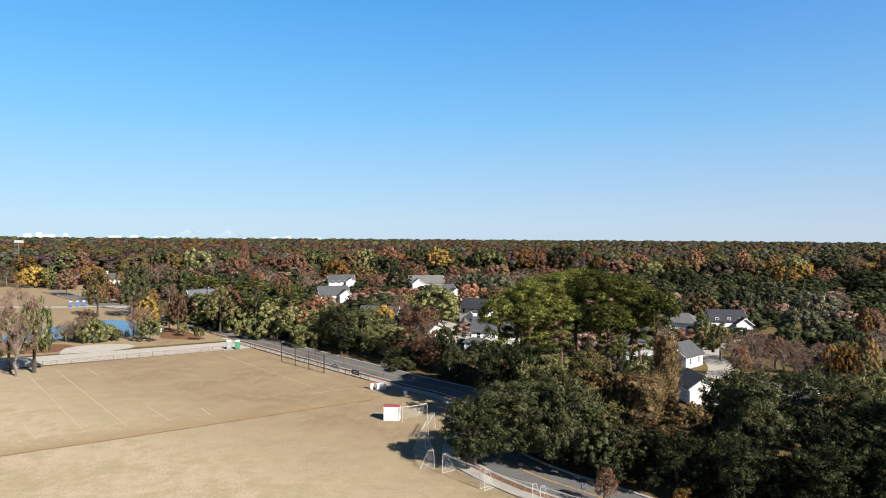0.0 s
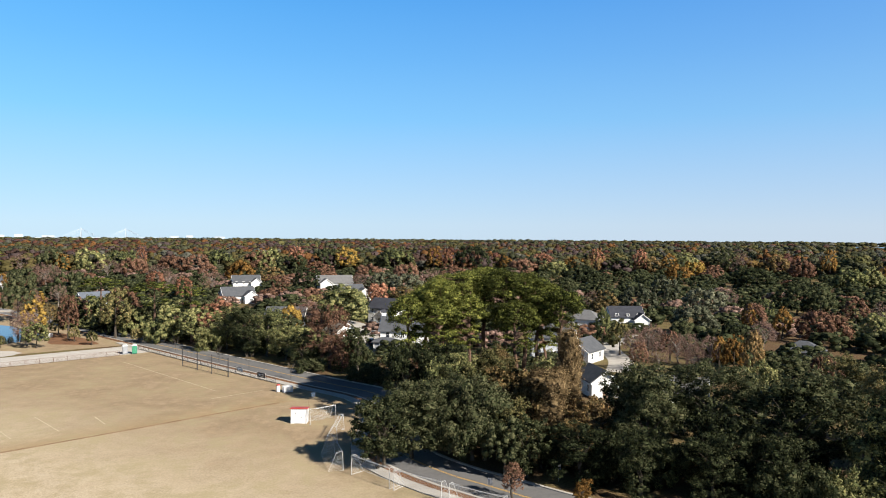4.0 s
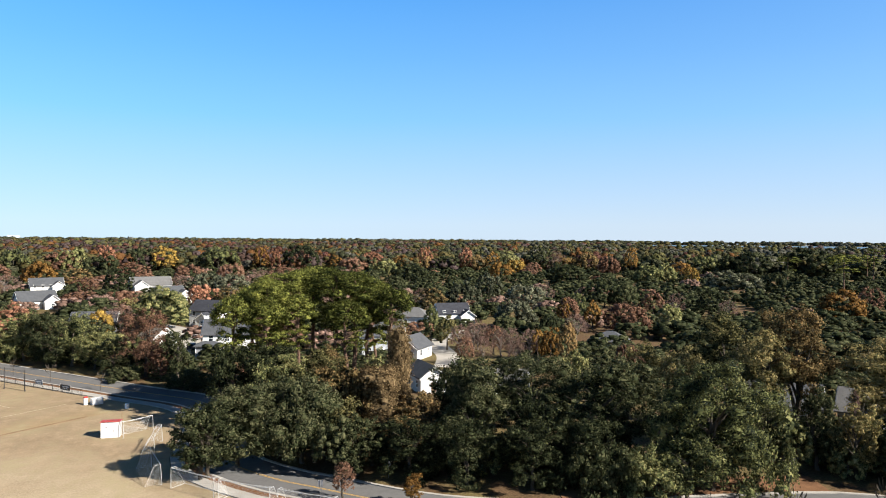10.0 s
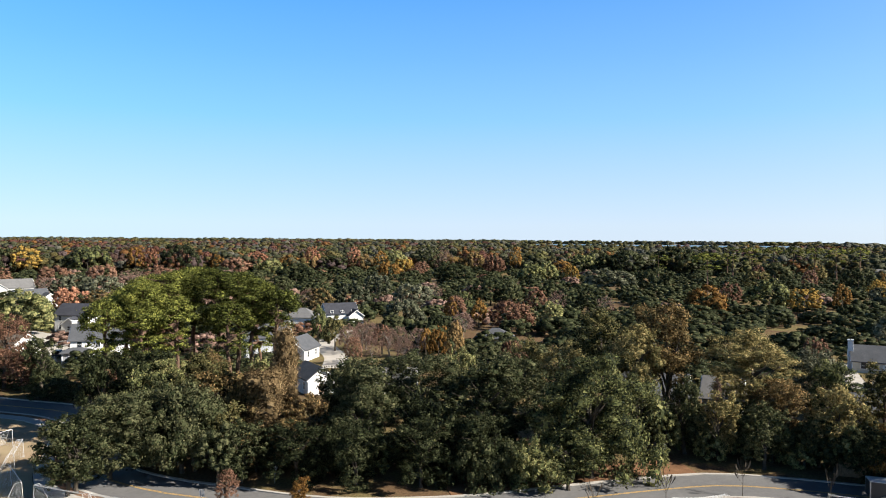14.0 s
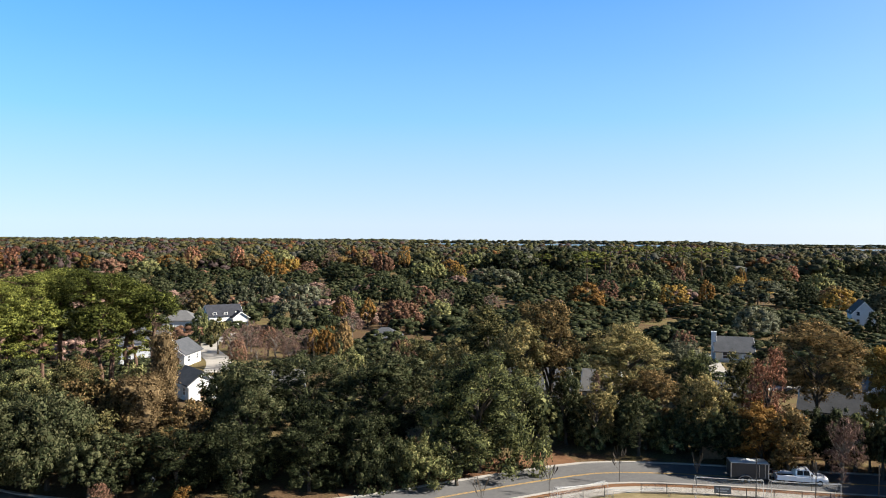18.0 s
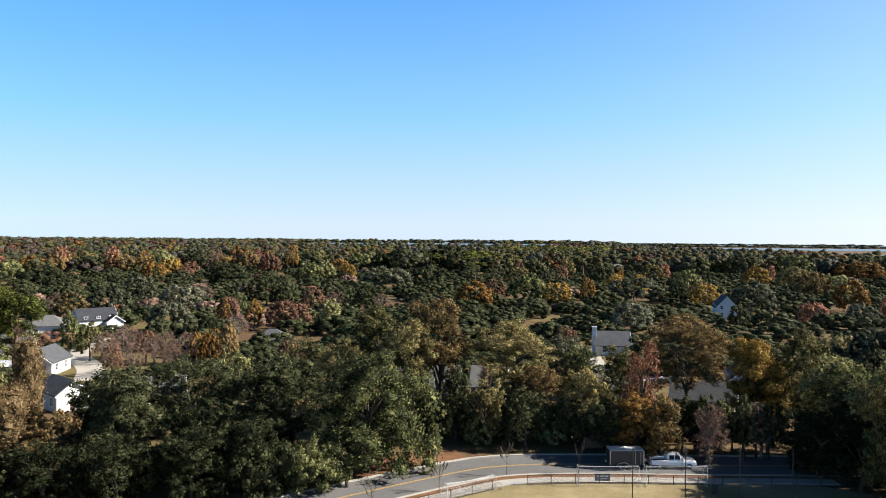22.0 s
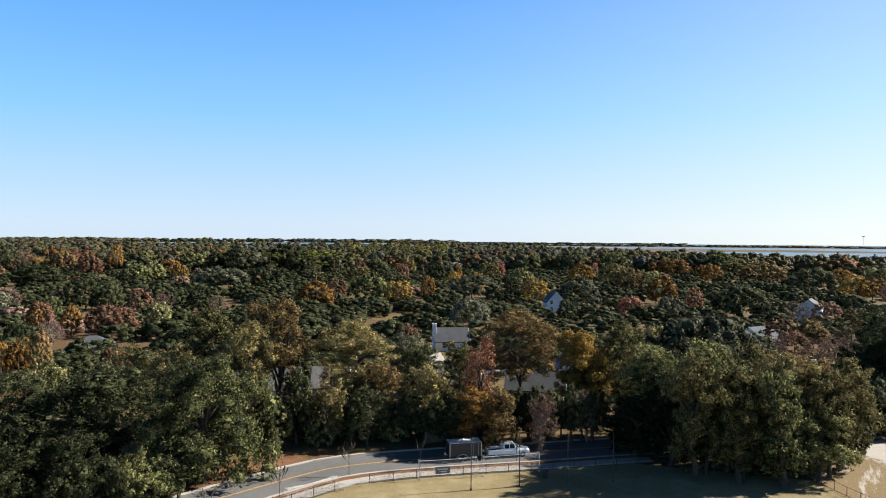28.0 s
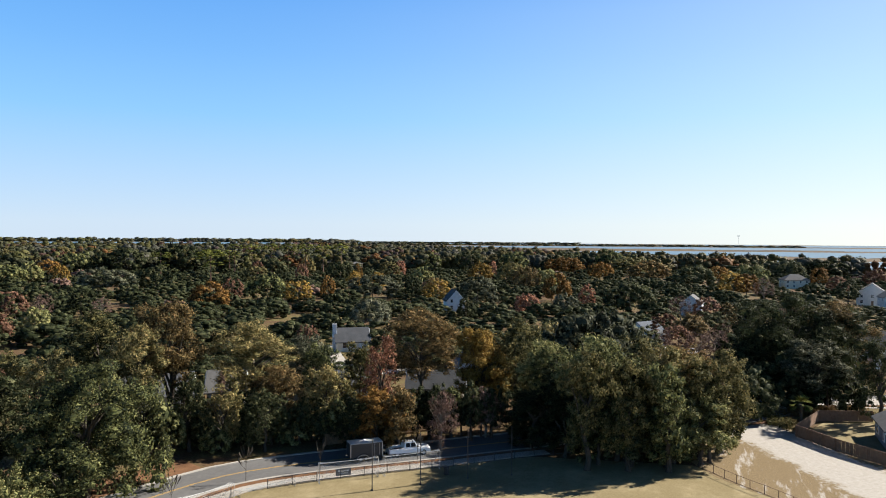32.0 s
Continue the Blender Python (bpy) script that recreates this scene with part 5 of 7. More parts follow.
plant("darkoak", 191.8, 212.9, 11.9, 5.9, 2, base=0.6)
plant("darkoak", 428.4, 453.5, 17.7, 12.7, 2, base=0.9)
plant("mauve", 189.4, 200.3, 8.9, 3.9, 2, base=1.1)
plant("greyoak", 287.7, 302.1, 12.8, 17.7, 2, base=0.6)
plant("darkoak", 441.7, 442.4, 21.3, 17.3, 2, base=1.1)
plant("darkoak", 308.9, 288.2, 13.9, 10.9, 2, base=0.7)
plant("pine", 387.5, 357.1, 19.9, 9.9, 2, base=9.0)
plant("darkoak", 470.9, 413.0, 24.1, 21.5, 2, base=1.2)
plant("orange", 226.8, 184.4, 11.8, 9.8, 2, base=0.6)
plant("pine", 429.9, 348.8, 18.9, 10.1, 2, base=8.5)
plant("pine", 493.1, 380.7, 19.7, 9.2, 2, base=8.8)
plant("brown", 259.4, 198.9, 11.9, 5.2, 2, base=0.6)
plant("green", 361.1, 259.5, 13.9, 8.4, 2, base=0.7)
plant("brown", 419.0, 299.3, 15.0, 5.3, 2, base=0.7)
plant("oak", 283.8, 197.1, 12.8, 10.6, 2, base=0.6)
plant("darkoak", 456.0, 312.0, 14.9, 15.0, 2, base=0.7)
plant("gold", 268.4, 170.5, 11.9, 6.8, 2, base=0.6)
plant("brown", 396.9, 249.2, 14.0, 4.6, 2, base=0.7)
plant("green", 482.1, 297.6, 14.9, 8.4, 2, base=0.7)
plant("brown", 152.9, 94.3, 8.9, 2.9, 1, base=0.4)
plant("orange", 292.0, 169.2, 11.9, 4.4, 2, base=0.6)
plant("darkoak", 424.6, 236.2, 13.9, 10.7, 2, base=0.7)
plant("gold", 354.1, 187.7, 11.9, 5.5, 2, base=0.6)
plant("orange", 384.8, 200.8, 14.0, 2.6, 2, base=0.7)
plant("greyoak", 213.1, 106.5, 9.8, 8.3, 1, base=0.5)
plant("greyoak", 316.1, 157.6, 11.8, 14.9, 2, base=0.6)
plant("gold", 350.5, 171.4, 11.9, 5.3, 2, base=0.6)
plant("green", 461.7, 215.9, 13.9, 8.3, 2, base=0.7)
plant("red", 468.7, 211.4, 14.0, 5.2, 2, base=0.7)
plant("darkoak", 316.3, 136.1, 11.9, 4.5, 2, base=0.6)
plant("oak", 386.5, 160.2, 12.9, 8.3, 2, base=0.6)
plant("oak", 578.9, 232.5, 17.6, 13.0, 2, base=0.9)
plant("olive", 311.7, 122.7, 11.9, 6.5, 2, base=0.6)
plant("gold", 297.6, 115.3, 11.9, 7.2, 2, base=0.6)
plant("darkoak", 238.2, 81.4, 8.9, 4.2, 1, base=0.4)
plant("darkoak", 591.7, 199.8, 19.8, 15.2, 2, base=1.0)
plant("greyoak", 298.5, 96.7, 12.8, 11.2, 2, base=0.6)
plant("gold", 464.3, 148.5, 13.9, 10.0, 2, base=0.7)
plant("red", 498.6, 149.9, 15.0, 3.4, 2, base=0.7)
plant("green", 454.5, 123.6, 13.9, 12.3, 2, base=0.7)
plant("oak", 603.2, 161.6, 19.1, 15.1, 2, base=1.0)
plant("olive", 402.9, 100.4, 13.9, 10.0, 2, base=0.7)
plant("red", 268.9, 66.2, 8.9, 6.1, 2, base=0.4)
plant("oak", 408.2, 89.4, 13.9, 7.0, 2, base=0.7)
plant("orange", 334.4, 68.0, 12.9, 8.7, 2, base=0.6)
plant("darkoak", 613.1, 118.4, 20.0, 14.9, 2, base=1.0)
plant("orange", 583.5, 111.7, 14.9, 17.3, 2, base=0.7)
plant("greyoak", 269.7, 51.5, 8.9, 6.0, 2, base=0.4)
plant("red", 290.7, 46.7, 11.9, 3.8, 2, base=0.6)
plant("orange", 523.6, 75.2, 13.9, 10.5, 2, base=0.7)
plant("oak", 619.1, 80.4, 20.9, 14.5, 2, base=1.0)
plant("green", 596.2, 63.6, 14.9, 19.0, 2, base=0.7)
plant("darkoak", 288.1, 29.6, 12.8, 11.7, 2, base=0.6)
plant("olive", 540.4, 41.4, 14.9, 16.9, 2, base=0.7)
plant("mauve", 272.4, 9.8, 9.9, 4.7, 2, base=1.2)
plant("darkoak", 477.3, 8.7, 13.8, 15.1, 2, base=0.7)
plant("mauve", 214.1, 3.8, 7.8, 5.0, 1, base=0.9)
plant("brown", 276.5, 1.0, 9.9, 5.1, 2, base=0.5)
plant("orange", 494.3, -5.6, 13.9, 7.3, 2, base=0.7)
plant("mauve", 210.8, -3.7, 7.9, 3.5, 1, base=0.9)
plant("olive", 242.2, -5.9, 9.9, 3.9, 1, base=0.5)
plant("gold", 399.3, -11.7, 13.9, 9.0, 2, base=0.7)
plant("orange", 388.0, -17.8, 13.9, 6.8, 2, base=0.7)
plant("oak", 499.3, -26.2, 14.9, 11.1, 2, base=0.7)
plant("mauve", 374.3, -24.7, 11.9, 5.5, 2, base=1.4)
plant("darkoak", 585.5, -57.1, 14.9, 12.5, 2, base=0.7)
plant("orange", 496.2, -64.4, 13.9, 6.6, 2, base=0.7)
plant("darkoak", 619.2, -84.2, 15.3, 16.3, 2, base=0.8)
plant("brown", 424.5, -63.7, 11.9, 6.7, 2, base=0.6)
plant("darkoak", 372.7, -60.6, 12.9, 5.9, 2, base=0.6)
plant("brown", 522.4, -100.1, 11.9, 8.0, 2, base=0.6)

# ---- woods between the houses ----
HOUSES = []                      # (x, y, half-size), filled by house()


def near_road(x, y, d):
    return any((p.x - x) ** 2 + (p.y - y) ** 2 < d * d for p in ROAD[::2])


def field_side(x, y):
    """Whether a place lies on the playing field's side of the road."""
    i = min(range(len(ROAD)), key=lambda k: (ROAD[k].x - x) ** 2 + (ROAD[k].y - y) ** 2)
    w = RIGHT[i]
    return (x - ROAD[i].x) * w.x + (y - ROAD[i].y) * w.y > 0


RIGHT = sides_of(ROAD)


def far_crown(rng, n, facets, sprays, size):
    """A distant crown of unit half-width: lumps over a dome, with a few leaf sprays on each. Corners and the ways they face."""
    b = dome_set(rng, "dome", n)
    b[:, 3] *= 1.0 + 7.0 / n
    return crown_arrays(rng, b, sprays / np.mean(b[:, 3]) ** 2, size, 0.7, 0.35, 0.80, 0.15, facets)


def fill_woods():
    rng = np.random.default_rng(11)
    low = {sp: [] for sp in ("mauve", "brown", "darkoak")}
    shapes = [far_crown(rng, 26, 0, 12.0, 0.046) for _ in range(5)]
    # mostly the darkest leaves: this low fill stands in for shade between crowns
    left = ["darkoak", "brown", "darkoak", "darkoak", "darkoak", "mauve", "darkoak"]
    right = ["darkoak"]
    r = 118.0
    while r < 640:
        step = 13.4 + r * 0.012
        a = -36.0
        while a < 105:
            aa, d = a + rng.uniform(-0.4, 0.4) * math.degrees(step / r), r + rng.uniform(-0.45, 0.45) * step
            a += math.degrees(step / r)
            p = bearing(aa, d)
            x, y = p.x, p.y
            if near_road(x, y, 13) or (p.x < -55 and p.y < 300 and aa < -17) or aa < -19 and d < 330 or field_side(x, y):
                continue
            if x > 90 and y < 10 and d < 190:
                continue
            if any((x - q[0]) ** 2 + (y - q[1]) ** 2 < (0.7 * q[2] + 3.5) ** 2 for q in PLANTED):
                continue
            h, wide = rng.uniform(3.6, 6.2), rng.uniform(6.0, 8.2)
            skip = False
            for hx, hy, hs, clear in HOUSES:
                hd, ha = math.hypot(hx, hy), math.degrees(math.atan2(hx, hy))
                if math.hypot(x - hx, y - hy) < hs + 0.4 * wide:
                    skip = True
                if d < hd and abs(aa - ha) < math.degrees((hs * 0.8 + wide * 0.75) / hd) and d > hd - 1.1 * clear:
                    h, wide = min(h, rng.uniform(2.6, 4.2)), min(wide, 6.0)
            if skip:
                continue
            names = left if rng.random() < (0.92 if aa < 12 else 0.45 if aa < 35 else 0.06) else right
            sp = names[rng.integers(len(names))]
            if d < 175:
                plant(sp, x, y, h, wide * (0.72 if sp == "mauve" else 1.0), 1, base=h * 0.06)
                continue
            v, ways = shapes[int(rng.integers(5))]
            turn = rng.uniform(0, 6.28)
            m = np.array([[math.cos(turn), math.sin(turn), 0], [-math.sin(turn), math.cos(turn), 0], [0, 0, 1]])
            v = (v @ m) * np.array([wide, wide, h / 1.15]) + np.array([x, y, 0.05])
            low[sp].append(soft_normals(v, ways @ m, (x, y, 0.2 * h), 0.2))
        r += step * 0.95
    for sp, lot in low.items():
        if lot:
            v, nor = np.concatenate([q[0] for q in lot]), np.concatenate([q[1] for q in lot])
            tagged(new("understory", mesh_of("understory", v, np.arange(len(v)), [LEAF[sp]], None, nor)),
                   "low understory between the trees, %s" % TREE_WORDS[sp][1].split(" with ")[-1], "shrubs", kind="stuff")



def far_woods():
    """Distant woods: one joined object for each colour, of small domed crowns."""
    rng = np.random.default_rng(5)
    near = [far_crown(rng, 15, 0, 14.0, 0.066) for _ in range(6)]
    middle = [far_crown(rng, 8, 0, 6.0, 0.09) for _ in range(5)]
    last = [far_crown(rng, 4, 0, 3.0, 0.12) for _ in range(4)]
    lots = {}
    r = 632.0
    while r < 4700:
        size = 15.0 + r * 0.007
        a = -36.0
        while a < 105:
            aa, d = a + rng.uniform(-0.5, 0.5) * math.degrees(size / r), r * (1 + rng.uniform(-0.012, 0.012))
            a += math.degrees(size * 1.2 / r)
            shore = 5000 if aa < 36 else 1750 if aa < 62 else 1750 - (aa - 62) * 42 if aa < 80 else 960 - (aa - 80) * 15
            island = (58 < aa < 96 and 3150 < d < 3500) or 4250 < d and aa < 80
            if d > shore + 60 * math.sin(aa * 3.0) and not island:
                continue
            patch = math.sin(aa * 0.55 + d * 0.004) + math.sin(aa * 0.21 - d * 0.011 + 2) + rng.normal(0, 0.8)
            warm = 1.0 - min(1.0, max(0.0, (aa - 10) / 30.0))
            if patch > 1.35 - 1.35 * warm and d < 2600:
                sp = ("brown", "orange", "red", "mauve", "olive", "gold")[int(rng.integers(5 if warm > 0.4 else 6))]
            else:
                sp = ("oak", "darkoak", "greyoak", "darkoak", "green", "olive")[int(rng.integers(6))]
            h = rng.uniform(9.5, 17.5) + (3 if d > 1500 else 0) + (4 if d > 3500 else 0)
            if aa > 62 and d > 3000:
                h *= 0.42
            p = bearing(aa, d)
            wide = size * rng.uniform(0.55, 0.95)
            kinds = near if d < 1000 else middle if d < 1800 else last
            v, ways = kinds[int(rng.integers(len(kinds)))]
            turn = rng.uniform(0, 6.28)
            m = np.array([[math.cos(turn), math.sin(turn), 0], [-math.sin(turn), math.cos(turn), 0], [0, 0, 1]])
            tall = min(0.95 * h, 1.25 * wide)
            v = (v @ m) * np.array([wide, wide, tall / 1.15]) + np.array([p.x, p.y, h - tall])
            lots.setdefault(sp, []).append(soft_normals(v, ways @ m, (p.x, p.y, h - tall), 0.12))
        r *= (1.018 if r < 1800 else 1.026) + 4.0 / r
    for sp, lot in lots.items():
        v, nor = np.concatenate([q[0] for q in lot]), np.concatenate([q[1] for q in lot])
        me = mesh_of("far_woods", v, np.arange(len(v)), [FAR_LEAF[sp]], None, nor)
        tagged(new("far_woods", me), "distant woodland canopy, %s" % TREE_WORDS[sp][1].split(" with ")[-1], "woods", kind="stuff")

# ---- houses ----
def window(parent, x, y, z, w, h, face, two=False):
    """A framed window on a wall. face: 0 front (-y), 1 right (+x), 2 back (+y), 3 left (-x)."""
    turn = pose(x, y, z, 0, 0, (0, 90, 180, 270)[face])
    fr, t = Parts(), 0.09
    rect = lambda a, y: [(-w / 2 - a, y, -a), (w / 2 + a, y, -a), (w / 2 + a, y, h + a), (-w / 2 - a, y, h + a)]
    pts = rect(t, -0.05) + rect(0, -0.05) + rect(t, 0.02) + rect(0, 0.02)
    for k in range(4):
        m = (k + 1) % 4
        fr.add([], [])
        fr.f += [(k, m, 4 + m, 4 + k), (4 + k, 4 + m, 12 + m, 12 + k), (8 + m, 8 + k, 12 + k, 12 + m), (m, k, 8 + k, 8 + m)]
    fr.v = pts
    win = part("window", fr, WHITE, parent, "white-framed sash window")
    win.matrix_local = turn
    part("pane", Parts().box(-w / 2, -0.02, 0, w / 2, 0.015, h), GLASS, win)
    part("mullion", Parts().box(-w / 2, -0.04, h / 2 - 0.03, w / 2, -0.02, h / 2 + 0.03), WHITE, win)
    if two:
        part("mullion", Parts().box(-0.04, -0.045, 0, 0.04, -0.02, h), WHITE, win)
    part("sill", Parts().box(-w / 2 - t - 0.05, -0.11, -t - 0.05, w / 2 + t + 0.05, 0.0, -t), WHITE, win)
    return win


def gable_roof(w, d, eave, rise, over=0.45, thick=0.22, along="x"):
    """Two sloping slabs; the ridge runs along x or y."""
    out = []
    a, b = (w, d) if along == "x" else (d, w)
    for s in (-1, 1):
        p = Parts()
        e = b / 2 + over
        drop = rise * over / (b / 2)
        q = [(-a / 2 - over, s * e, eave - drop), (a / 2 + over, s * e, eave - drop), (a / 2 + over, 0, eave + rise), (-a / 2 - over, 0, eave + rise)]
        pts = q + [(x, y, z + thick) for x, y, z in q]
        if along == "y":
            pts = [(y, -x, z) for x, y, z in pts]
        fs = [(0, 1, 2, 3), (7, 6, 5, 4), (0, 4, 5, 1), (1, 5, 6, 2), (2, 6, 7, 3), (3, 7, 4, 0)]
        p.add(pts, fs)
        out.append(p)
    return out


def gable_body(w, d, eave, rise, along="x"):
    """Walls up to the eaves with the two gable ends."""
    p = Parts()
    a, b = (w, d) if along == "x" else (d, w)
    pts = []
    for x in (-a / 2, a / 2):
        pts += [(x, -b / 2, 0), (x, b / 2, 0), (x, b / 2, eave), (x, 0, eave + rise), (x, -b / 2, eave)]
    if along == "y":
        pts = [(y, -x, z) for x, y, z in pts]
    return p.add(pts, [(0, 1, 2, 3, 4), (9, 8, 7, 6, 5), (0, 5, 6, 1), (1, 6, 7, 2), (4, 3, 8, 9), (3, 2, 7, 8), (0, 4, 9, 5)])


def hip_roof(w, d, eave, rise, over=0.5, thick=0.2):
    p = Parts()
    x, y = w / 2 + over, d / 2 + over
    rx = max(0.3, x - y)
    base = [(-x, -y), (x, -y), (x, y), (-x, y)]
    pts = [(a, b, eave - 0.15) for a, b in base] + [(a, b, eave - 0.15 + thick) for a, b in base] + [(-rx, 0, eave + rise), (rx, 0, eave + rise)]
    fs = [(3, 2, 1, 0), (0, 1, 5, 4), (1, 2, 6, 5), (2, 3, 7, 6), (3, 0, 4, 7), (4, 5, 9, 8), (5, 6, 9), (6, 7, 8, 9), (7, 4, 8)]
    return p.add(pts, fs)


def house(x, y, turn, w, d, storeys=1, roof="grey", wall="white", along="x", hip=False, chimney=None, porch=None, wing=None, garage=False, label="", clear=60.0, rise=None, eave=None):
    """A timber house. turn: degrees; its front (-y side) faces the camera at turn 0 for a house straight ahead."""
    eave = eave or (5.4 if storeys == 2 else 2.9)
    rise = rise or (d if along == "x" else w) * 0.36
    e = empty("house", pose(x, y, 0, 0, 0, turn), label or "%s %s house with %s shingle roof" % (("two-storey" if storeys == 2 else "one-storey"), wall, roof), "house")
    HOUSES.append((x, y, max(w, d) / 2, clear))
    if hip:
        part("wall", Parts().box(-w / 2, -d / 2, 0, w / 2, d / 2, eave), WALL[wall], e)
        part("roof", hip_roof(w, d, eave, rise), ROOF[roof], e)
    else:
        part("wall", gable_body(w, d, eave, rise, along), WALL[wall], e)
        for sl in gable_roof(w, d, eave, rise, along=along):
            part("roof", sl, ROOF[roof], e)
        # white barge boards on the gables
        for s in (-1, 1):
            a, b = (w, d) if along == "x" else (d, w)
            for q in (-1, 1):
                bb = Parts()
                p0, p1 = Vector((s * (a / 2 + 0.47), q * (b / 2 + 0.4), eave - rise * 0.4 / (b / 2) - 0.12)), Vector((s * (a / 2 + 0.47), 0, eave + rise - 0.06))
                if along == "y":
                    p0, p1 = Vector((p0.y, -p0.x, p0.z)), Vector((p1.y, -p1.x, p1.z))
                part("barge_board", bb.tube(p0, p1, 0.13, sides=4), WHITE, e)
    for f in range(storeys):
        for face, span, off in ((0, w, d / 2), (1, d, w / 2), (2, w, d / 2), (3, d, w / 2)):
            n = max(1, int(span / 3.4))
            for k in range(n):
                u = (k + 0.5) * span / n - span / 2
                px, py = ((u, -off), (off, u), (-u, off), (-off, -u))[face]
                if face == 0 and f == 0 and k == n // 2 and not garage:
                    dr = part("door", Parts().box(u - 0.5, -off - 0.05, 0.1, u + 0.5, -off + 0.02, 2.15), WOOD if wall == "white" else WHITE, e)
                    part("handle", Parts().box(u + 0.36, -off - 0.09, 1.05, u + 0.42, -off - 0.05, 1.17), STEEL, dr)
                    continue
                window(e, px, py, 0.95 + 2.65 * f, 1.0, 1.35, face, k % 2 == 1)
    if garage:
        g = part("garage_door", Parts().box(-2.4, -d / 2 - 0.04, 0.05, 2.4, -d / 2 + 0.02, 2.2), WHITE, e, "white panelled garage door")
        for k in range(1, 4):
            part("panel_joint", Parts().box(-2.4, -d / 2 - 0.055, 0.55 * k - 0.02, 2.4, -d / 2 - 0.04, 0.55 * k + 0.02), GREYPANEL, g)
    if chimney:
        cx, cy, ch, mat = chimney
        c = part("chimney", Parts().box(cx - 0.55, cy - 0.4, 0, cx + 0.55, cy + 0.4, ch, bevel=0.03), mat, e, "tall chimney")
        part("cap", Parts().box(cx - 0.68, cy - 0.52, ch, cx + 0.68, cy + 0.52, ch + 0.14), mat, c)
        part("flue", Parts().tube((cx, cy, ch + 0.14), (cx, cy, ch + 0.5), 0.16, sides=8), BLACK, c)
    if porch:
        px, py, pw, pd, ph = porch
        po = part("porch", Parts().box(px - pw / 2, py - pd / 2, 0, px + pw / 2, py + pd / 2, 0.35), CONCRETE, e, "screened porch with hipped roof")
        for i in range(5):
            for s in (-1, 1):
                u = -pw / 2 + 0.1 + (pw - 0.2) * i / 4
                part("post", Parts().box(px + u - 0.08, py + s * (pd / 2 - 0.1) - 0.08, 0.35, px + u + 0.08, py + s * (pd / 2 - 0.1) + 0.08, ph), WHITE, po)
        part("screen", Parts().box(px - pw / 2 + 0.12, py - pd / 2 + 0.16, 0.9, px + pw / 2 - 0.12, py - pd / 2 + 0.19, ph - 0.1), GREYPANEL, po)
        part("rail", Parts().box(px - pw / 2, py - pd / 2, 1.0, px + pw / 2, py - pd / 2 + 0.1, 1.12), WHITE, po)
        part("beam", Parts().box(px - pw / 2, py - pd / 2 - 0.02, ph - 0.25, px + pw / 2, py - pd / 2 + 0.14, ph), WHITE, po)
        r = part("porch_roof", hip_roof(pw, pd, ph, 1.0), ROOF[roof], po)
        r.location = (px, py, 0)
    if wing:
        wx, wy, ww, wd, wl = wing
        wg = part("wing", gable_body(ww, wd, eave * wl, ww * 0.36, "y"), WALL[wall], e, "gabled wing")
        wg.location = (wx, wy, 0)
        for sl in gable_roof(ww, wd, eave * wl, ww * 0.36, along="y"):
            part("roof", sl, ROOF[roof], wg)
        for q in (-1, 1):
            bb = Parts().tube((q * (ww / 2 + 0.4), -wd / 2 - 0.47, eave * wl - 0.4), (0, -wd / 2 - 0.47, eave * wl + ww * 0.36 - 0.06), 0.13, sides=4)
            part("barge_board", bb, WHITE, wg)
        wi = window(wg, 0, -wd / 2, 1.0, 1.3, 1.3, 0, True)
    return e


def facing(x, y):
    """The turn by which a house's front looks to the camera's foot."""
    return -math.degrees(math.atan2(x, y))


